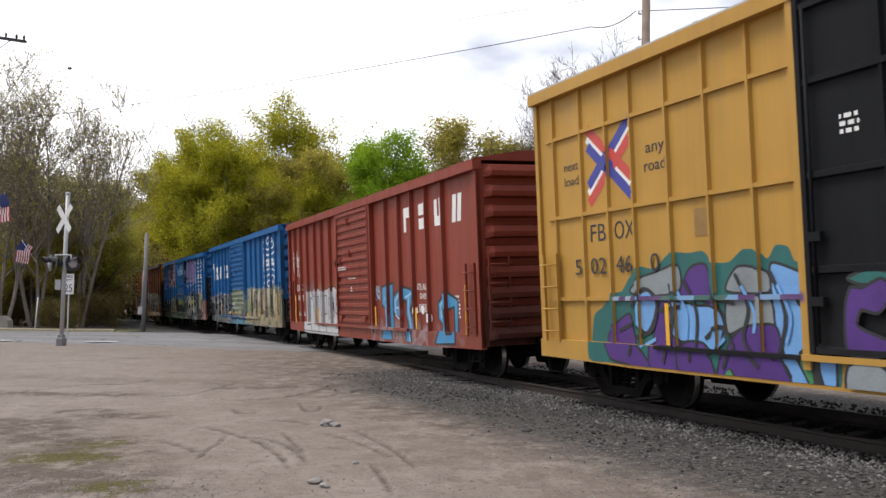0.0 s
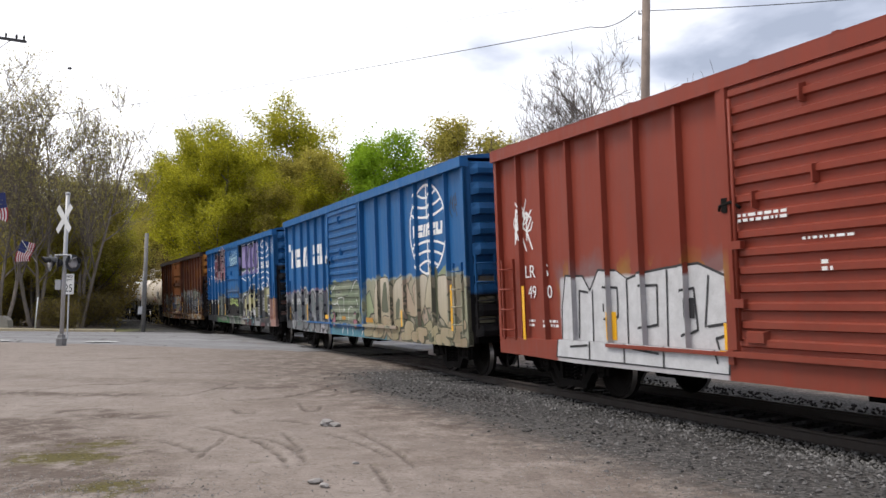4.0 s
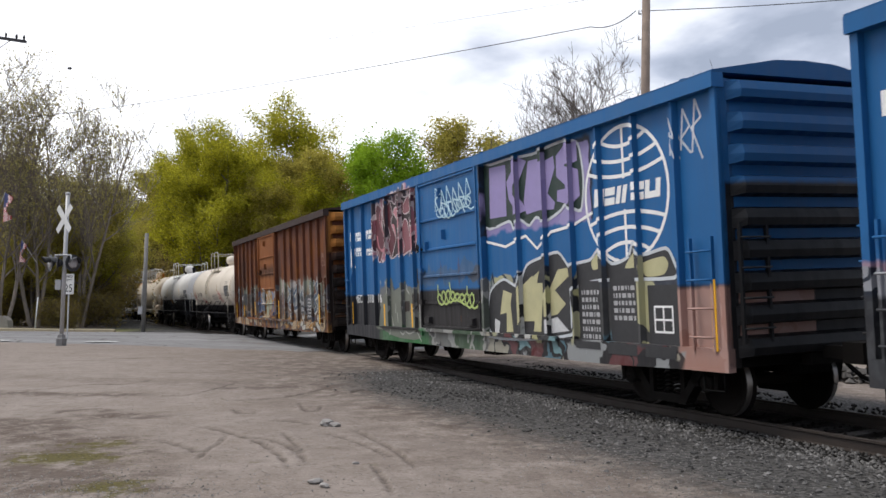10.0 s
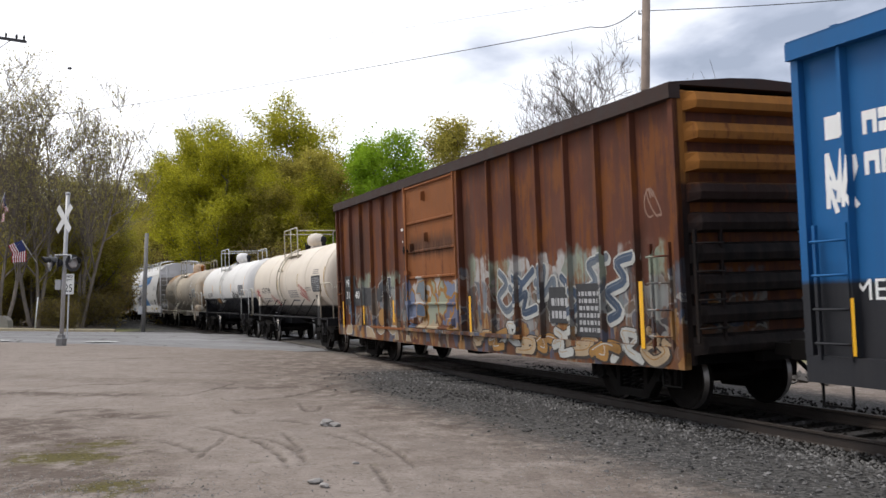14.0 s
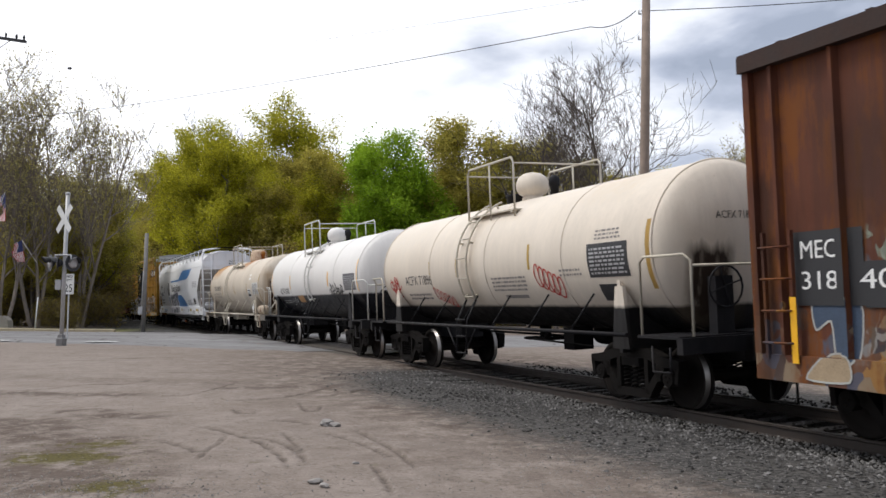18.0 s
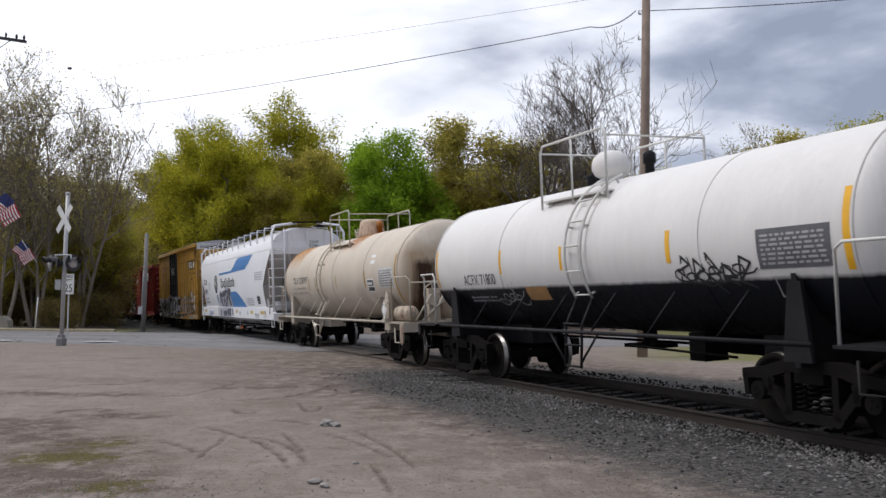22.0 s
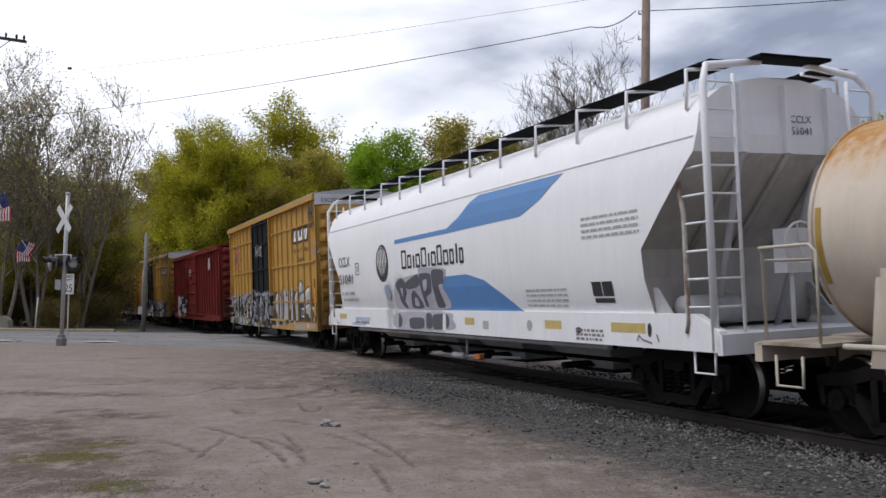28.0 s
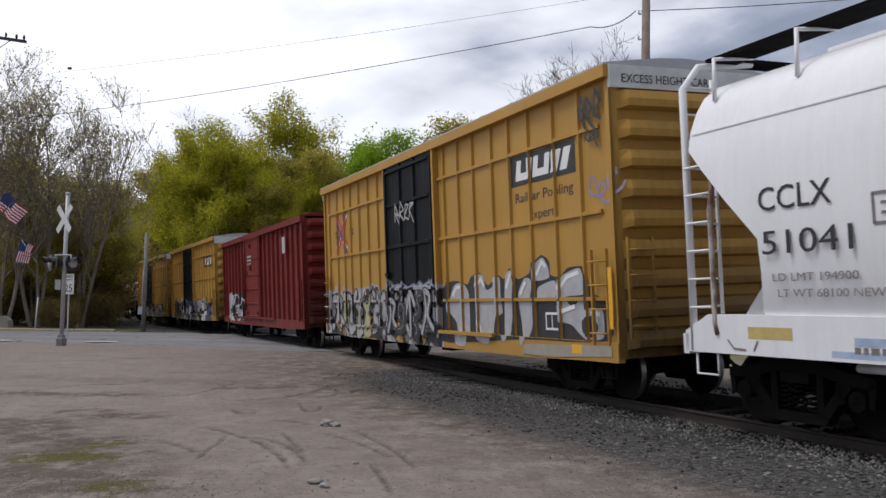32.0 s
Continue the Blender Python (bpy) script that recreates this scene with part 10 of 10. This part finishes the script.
decal("stencil_data", small_print(-6.2, -5.0, 1.02, 1.14, 1, 4) + small_print(5.5, 6.3, 0.98, 1.18, 3, 6), faded_print, car, (), -1.504)
for x0, x1 in ((6.5, 7.36), (4.5, 5.05), (1.2, 1.65), (-7.75, -7.05)):
    decal("reflector_strip", [rect(x0, x1, 1.13, 1.27)], plain("pale_yellow_tape", (0.55, 0.42, 0.15), 0.6), car, (), -1.503)
decal("patch", [rect(2.05, 2.3, 1.06, 1.22)], pale_print, car, (), -1.503)
for x, z, r in ((7.46, 1.18, 0.1), (5.58, 1.13, 0.09), (3.95, 1.17, 0.1)):
    decal("sill_slot", [[(x + (r if r < 0.1 or x < 4 else 0.05) * math.cos(a), z + (0.05 if r < 0.1 else r) * math.sin(a)) for a in np.linspace(0, 2 * math.pi, 15)[:-1]]], BLACK if x > 4 else pale_print, car, (), -1.504)
decal("scuff", [q for st in ([(7.15, 1.02), (7.2, 1.1), (7.28, 1.04), (7.5, 1.0)], [(7.62, 1.12), (7.66, 1.03)], [(-8.1, 1.1), (-8.0, 1.0), (-7.8, 0.99)], [(-7.6, 1.1), (-7.66, 0.99)]) for q in stroke(st, 0.03)], faded_print, car, (), -1.505)
tag_grey = plain("graffiti_charcoal", (0.09, 0.095, 0.11), 0.6, 0, 0.3, 5, 0.05)
tag_mist = plain("graffiti_mist", (0.44, 0.43, 0.48), 0.6, 0, 0.3, 5, 0.05)
tag_puff = plain("graffiti_blue_grey_mist", (0.30, 0.36, 0.44), 0.6, 0, 0.3, 5, 0.05)
sprayed(car, tag_mist, None, [(-3.43, 1.87), (-3.16, 2.15), (-2.67, 2.17), (-2.44, 2.19), (-1.73, 2.24), (-1.62, 2.36), (-0.23, 2.31), (-0.19, 2.14), (-0.37, 1.91), (-0.12, 1.64), (-0.11, 1.49), (-0.51, 1.44), (-3.3, 1.43)], k=0.0, put=lambda name, polys, mat, q: on_hopper(name, polys, mat, 0.012 + 0.0018 * q))
sprayed(car, tag_grey, None, [(-3.3, 2.01), (-2.91, 2.16), (-2.61, 2.06), (-2.59, 1.8), (-2.8, 1.62), (-2.65, 1.46), (-2.85, 1.46), (-3.08, 1.6), (-3.14, 1.81)], k=2.0, put=lambda name, polys, mat, q: on_hopper(name, polys, mat, 0.012 + 0.0018 * q))
sprayed(car, tag_mist, None, [(-2.97, 1.93), (-2.81, 1.9), (-2.91, 1.71)], k=3.0, put=lambda name, polys, mat, q: on_hopper(name, polys, mat, 0.012 + 0.0018 * q))
sprayed(car, tag_grey, None, [(-2.57, 2.05), (-1.76, 2.22), (-1.72, 1.96), (-2.47, 1.89)], k=4.0, put=lambda name, polys, mat, q: on_hopper(name, polys, mat, 0.012 + 0.0018 * q))
sprayed(car, tag_grey, None, [(-2.33, 1.75), (-2.1, 1.86), (-1.77, 1.66), (-1.65, 1.46), (-2.35, 1.46)], k=1.0, put=lambda name, polys, mat, q: on_hopper(name, polys, mat, 0.012 + 0.0018 * q))
sprayed(car, tag_mist, None, [(-2.13, 1.68), (-1.98, 1.68), (-1.92, 1.51), (-2.17, 1.51)], k=2.0, put=lambda name, polys, mat, q: on_hopper(name, polys, mat, 0.012 + 0.0018 * q))
sprayed(car, tag_grey, None, [(-1.66, 2.21), (-1.03, 2.22), (-0.98, 2.01), (-1.06, 1.81), (-1.38, 1.7), (-1.33, 1.49), (-1.52, 1.51), (-1.63, 1.83)], k=3.0, put=lambda name, polys, mat, q: on_hopper(name, polys, mat, 0.012 + 0.0018 * q))
sprayed(car, tag_mist, None, [(-1.48, 2.06), (-1.22, 2.09), (-1.3, 1.88), (-1.46, 1.84)], k=4.0, put=lambda name, polys, mat, q: on_hopper(name, polys, mat, 0.012 + 0.0018 * q))
sprayed(car, tag_grey, None, [(-0.93, 2.26), (-0.26, 2.26), (-0.33, 1.99), (-0.58, 1.96), (-0.54, 1.76), (-0.4, 1.49), (-0.79, 1.47), (-0.89, 1.65)], k=1.0, put=lambda name, polys, mat, q: on_hopper(name, polys, mat, 0.012 + 0.0018 * q))
sprayed(car, tag_puff, None, [(-4.1, 1.98), (-3.82, 2.03), (-3.66, 1.82), (-3.81, 1.63), (-4.08, 1.68)], k=2.0, put=lambda name, polys, mat, q: on_hopper(name, polys, mat, 0.012 + 0.0018 * q))
sprayed(car, tag_mist, None, [(-2.87, 1.33), (0.4, 1.36), (0.59, 1.23), (0.58, 1.01), (-2.82, 0.95)], (), 0.0, y=-1.505, y_post=-1.505)
sprayed(car, tag_grey, None, [(-2.66, 1.33), (-2.43, 1.19), (-2.48, 1.03), (-2.69, 0.99)], (), 2.1, y=-1.505, y_post=-1.505)
sprayed(car, tag_grey, None, [(-1.92, 1.21), (-1.07, 1.23), (-1.06, 1.01), (-1.86, 0.98)], (), 3.2, y=-1.505, y_post=-1.505)
sprayed(car, tag_grey, None, [(-0.87, 1.32), (-0.56, 1.32), (-0.58, 1.03), (-0.86, 1.02)], (), 4.3, y=-1.505, y_post=-1.505)
sprayed(car, tag_grey, None, [(-0.47, 1.3), (0.34, 1.32), (0.35, 1.05), (-0.46, 1.0)], (), 1.0, y=-1.505, y_post=-1.505)
sprayed(car, WHITE, None, [(0.08, 1.31), (0.23, 1.32), (0.21, 0.99), (0.06, 0.98)], (), 2.1, y=-1.505, y_post=-1.505)

# 9 onwards: yellow, red, yellow, yellow and a last tank car
GZ = [dict(x0=-7.9, x1=1.3, z0=0.45, z1=1.98, fills=[SILVER, (0.5, 0.5, 0.52), (0.36, 0.36, 0.38), (0.02, 0.02, 0.022), SILVER], line=BLK, cell=(0.75, 1.3), seed=41, wob=0.3, rim=(0.36, 0.38, 0.46), door=True, lw=0.09),
      dict(x0=-7.6, x1=1.2, z0=0.6, z1=1.15, fills=[(0.50, 0.30, 0.04), SILVER, BLK, (0.5, 0.48, 0.45)], line=BLK, cell=(0.5, 0.5), seed=42, wob=0.3, door=True)]
car, posts = yellow_boxcar("yellow high-cube box car with silver bubble graffiti", 160.63, 16.0, GZ, "b")
bl, blue, rd, red = cross_emblem(-6.25, 3.62, 0.95, 0.95, car, posts)
purple_e = plain("emblem_purple", (0.17, 0.06, 0.17), 0.5)
decal("emblem", bl, purple_e, car, posts, YP, YF, "blue bars of a crossed emblem", 0.03)
decal("emblem", rd, red, car, posts, YP, YF, "red bars of a crossed emblem", 0.03)
decal("sign_panel", [rect(4.65, 6.9, 3.65, 4.2)], BLACK, car, posts, YP, YF, "black panel with white blocks in place of a trade name", 0.03)
decals("letter_block", word_blocks(4.8, 6.75, 3.74, 4.1, [1, 1, 1.1], 0.2, 0.1, "jjs"), WHITE, car, posts, YP - 0.003, YF - 0.003, half=0.03)
for txt, x, z, w in (("Railcar Pooling", 4.8, 3.35, 2.0), ("Experts", 5.3, 3.02, 1.0)):
    writing("lettering", txt, x, z, 0.17, BLACK, car, YP, width=w)
for x in (-6.95, -5.45):
    decal("stencil_data", small_print(x, x + 0.35, 3.5, 3.72, 2, 3), BLACK, car, posts, YP, YF)
decal("graffiti_tag", angular(7.15, 7.8, 4.35, 4.85, 6, 0.06) + angular(7.3, 7.7, 4.05, 4.25, 8, 0.035), BLACK, car, posts, YP - 0.06, YF)
decal("graffiti_tag", scrawl(7.3, 8.1, 3.1, 3.5, 2, w=0.05), plain("graffiti_mauve", (0.30, 0.26, 0.36), 0.6), car, posts, YP, YF)
decal("graffiti_tag", angular(-1.2, 0.1, 3.5, 4.0, 4, 0.05), GREYPAINT, car, (), -1.565)
tape(car, 7.89, 1.17, 2.09, -1.505, 0.10)
tape(car, 6.85, 0.76, 0.9, -1.492, 0.3)
silver = plain("graffiti_silver", (0.46, 0.46, 0.48), 0.5, 0.2, 0.25, 5, 0.05)
g_buffy = plain("graffiti_dull_tan", (0.36, 0.32, 0.26), 0.6, 0, 0.25, 4, 0.05)
sprayed(car, BLACK, None, [(1.25, 1.86), (1.89, 2.03), (2.53, 1.94), (2.73, 2.09), (3.16, 2.15), (3.49, 1.9), (3.95, 2.08), (4.21, 2.0), (4.44, 2.2), (4.73, 1.99), (5.17, 2.07), (5.33, 2.24), (5.66, 2.38), (5.92, 2.26), (5.94, 2.04), (6.24, 1.99), (6.54, 2.13), (7.01, 2.13), (7.11, 1.97), (7.23, 1.72), (7.72, 1.53), (7.62, 0.98), (5.05, 0.92), (1.06, 0.76)], posts, 0.0, y=YP, y_post=YF, half=0.03)
sprayed(car, silver, None, [(1.65, 1.69), (1.88, 1.93), (2.28, 1.97), (2.6, 1.73), (2.55, 0.75), (2.03, 0.73), (1.94, 1.15), (1.49, 1.42)], posts, 2.1, y=YP, y_post=YF, half=0.03)
sprayed(car, silver, None, [(2.91, 2.06), (3.28, 2.1), (3.42, 1.82), (3.71, 1.87), (3.73, 2.04), (4.03, 2.03), (4.04, 1.67), (4.1, 1.38), (3.76, 1.24), (3.61, 0.79), (3.04, 0.87), (2.91, 1.32)], posts, 3.2, y=YP, y_post=YF, half=0.03)
sprayed(car, silver, None, [(4.21, 1.64), (4.27, 2.05), (4.49, 2.16), (4.65, 1.94), (4.59, 1.64), (4.38, 0.92), (4.17, 0.91)], posts, 4.3, y=YP, y_post=YF, half=0.03)
sprayed(car, silver, None, [(4.75, 1.71), (5.02, 2.0), (5.3, 1.93), (5.18, 1.64), (5.31, 1.48), (5.23, 1.12), (4.92, 0.8), (4.85, 1.21)], posts, 1.0, y=YP, y_post=YF, half=0.03)
sprayed(car, silver, None, [(5.4, 1.95), (5.42, 2.23), (5.7, 2.33), (5.87, 2.17), (5.89, 1.98)], posts, 2.1, y=YP, y_post=YF, half=0.03)
sprayed(car, silver, None, [(5.52, 1.83), (6.1, 1.93), (6.08, 1.63), (5.5, 1.61)], posts, 3.2, y=YP, y_post=YF, half=0.03)
sprayed(car, silver, None, [(6.12, 1.63), (6.32, 1.99), (6.89, 2.11), (7.02, 1.85), (6.97, 1.69), (6.54, 1.67)], posts, 4.3, y=YP, y_post=YF, half=0.03)
sprayed(car, silver, None, [(6.16, 1.57), (7.0, 1.63), (7.06, 1.45), (7.5, 1.45), (7.5, 1.02), (6.95, 1.0), (6.58, 1.2), (6.17, 1.27)], posts, 1.0, y=YP, y_post=YF, half=0.03)
sprayed(car, BLACK, None, [(6.9, 1.28), (7.2, 1.35), (7.37, 1.18), (7.21, 1.01), (6.92, 1.08)], posts, 2.1, y=YP, y_post=YF, half=0.03)
sprayed(car, BLACK, None, [(6.41, 1.63), (6.85, 1.63), (6.64, 1.49)], posts, 3.2, y=YP, y_post=YF, half=0.03)
sprayed(car, g_buffy, None, [(5.06, 0.84), (7.84, 0.92), (7.85, 0.76), (4.97, 0.61)], posts, 4.3, y=YP, y_post=YF, half=0.03, sharp=True)
decal("graffiti_highlight", [q for st in ([(1.8, 1.72), (1.98, 1.88), (2.25, 1.9)], [(2.98, 1.9), (3.2, 2.03), (3.32, 1.9)], [(4.3, 1.85), (4.46, 2.08)], [(4.85, 1.72), (5.05, 1.92)], [(5.48, 2.05), (5.68, 2.26), (5.8, 2.18)], [(6.25, 1.8), (6.5, 1.98), (6.85, 2.04)], [(6.3, 1.42), (6.7, 1.5)], [(3.05, 1.2), (3.15, 0.95)], [(7.2, 1.42), (7.42, 1.38)], [(3.8, 1.75), (3.85, 1.98)], [(2.2, 1.2), (2.18, 0.85)]) for q in stroke(st, 0.07)], WHITE, car, posts, YP - 0.012, YF - 0.012, half=0.03)
decal("data_panel", [rect(5.75, 6.2, 1.1, 1.4)], WHITE, car, posts, YP - 0.016, YF - 0.016, half=0.03)
decal("data_panel", [rect(5.79, 5.96, 1.14, 1.36), rect(5.99, 6.16, 1.14, 1.36)], BLACK, car, posts, YP - 0.019, YF - 0.019, half=0.03)
burner(car, -7.7, -2.3, 0.75, 1.8, 8, [silver, silver, g_butter], BLACK, posts, 67, 0.2, 0.05, None, YP - 0.002, YF - 0.002)
burner(car, -1.9, 1.0, 0.85, 1.75, 5, [silver, BLACK], BLACK, (), 69, 0.12, 0.03, None, -1.566, -1.566)
writing("lettering", "EXCESS HEIGHT CAR", 0, 0, 0.13, BLACK, car, 0, width=1.6).matrix_basis = pose(8.0 + 0.068, -1.25, 4.84, 0, 0, 90)

m = car_paint("dark_red_paint", DARKRED, [dict(x0=-6.7, x1=-2.5, z0=0.8, z1=2.05, fills=[BLK, WHT, BLK], line=WHT, cell=(0.7, 0.7), seed=51, wob=0.15)], rust=0.03, fade=0.15, grime=0.2)
dm = car_paint("dark_red_door", DARKRED, (), rust=0.03, fade=0.15, grime=0.2)
posts = even(-8.0, -2.2, 6) + even(0.95, 8.0, 8)
car = boxcar("dark red box car with a black and white tag", m, car_paint("dark_red_end", tuple(c * 0.85 for c in DARKRED), (), rust=0.03, fade=0.15, grime=0.2, stains=END_SHADE), 179.5, 16.0, 4.50, 4.75, 0.64, posts, (-2.15, 0.9), dm, door_kind="panel")
decal("stencil_data", [rect(5.3, 5.75, 3.4, 4.0), rect(-1.4, -0.5, 3.55, 3.62), rect(-1.4, -0.5, 3.4, 3.46), rect(-1.4, -0.6, 3.25, 3.3)], plain("grey_white_paint", (0.5, 0.47, 0.46), 0.6), car, posts, -1.552, -1.552)

car, posts = yellow_boxcar("yellow high-cube box car with white and blue graffiti", 198.0, 16.0,
                           [dict(x0=-6.8, x1=7.0, z0=0.5, z1=1.75, fills=[SILVER, (0.06, 0.08, 0.2), WHT, (0.2, 0.22, 0.3), BLK], line=BLK, cell=(0.7, 0.9), seed=61, wob=0.45, door=True)], "c")
decal("sign_panel", [rect(4.6, 6.9, 3.6, 4.2)], BLACK, car, posts, YP, YF, half=0.03)
decals("letter_block", word_blocks(4.8, 6.7, 3.7, 4.1, [1, 1, 1.1], 0.2, 0.1, "jjs"), WHITE, car, posts, YP - 0.003, YF - 0.003, half=0.03)
car, posts = yellow_boxcar("yellow high-cube box car with grey graffiti", 216.0, 16.0, [dict(x0=-7, x1=6, z0=0.5, z1=1.5, fills=[SILVER, GREY, (0.2, 0.14, 0.2)], line=BLK, cell=(0.8, 0.9), seed=62, wob=0.4, door=True)], "d")
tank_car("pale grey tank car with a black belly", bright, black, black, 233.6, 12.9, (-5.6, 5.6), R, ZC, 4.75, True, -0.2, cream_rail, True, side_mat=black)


# ---- everything that moves ----
def motions():
    for car, centre, half in TRAIN:
        rows = []
        for i in range(65):
            t = i * 0.5
            s = centre - run(t)
            fx, fy, _ = rail_point(s - half)
            bx, by, _ = rail_point(s + half)
            rows.append((t, pose((fx + bx) / 2, (fy + by) / 2, GAUGE / 2 * math.sin(CANT), 0, 0, math.degrees(math.atan2(fy - by, fx - bx))) @ pose(0, 0, 0, math.degrees(CANT), 0, 0)))
        walk(car, rows)
    for w, ax in WHEELSETS:
        walk(w, [(i * 4 / 30, pose(ax, 0, 0.455, 0, math.degrees(run(i * 4 / 30) / 0.455), 0)) for i in range(241)])
    for p, k, w, tip, down, rows in FLAGS:
        keys = []
        for i in range(65):
            t = i * 0.5
            blow = float(np.interp(t, [r[0] for r in rows], [r[1] for r in rows]))
            turn = float(np.interp(t, [r[0] for r in rows], [r[2] for r in rows]))
            droop = -82 * (1 - blow) ** 1.2 - 18
            x, y, z = tip.x, tip.y, tip.z
            # follow the chain of panels out along the fly
            for j in range(k + 1):
                a = turn + 22 * (0.35 + blow) * math.sin(1.1 * j - 3.1 * t)
                d = droop * (0.75 + 0.25 * j / 8) + 9 * math.sin(0.9 * j - 2.3 * t + 1)
                if j == k:
                    break
                x += w * math.cos(radians(d)) * math.cos(radians(a))
                y += w * math.cos(radians(d)) * math.sin(radians(a))
                z += w * math.sin(radians(d))
            keys.append((t, pose(x, y, z, 0, -d, a)))
        walk(p, keys)


motions()
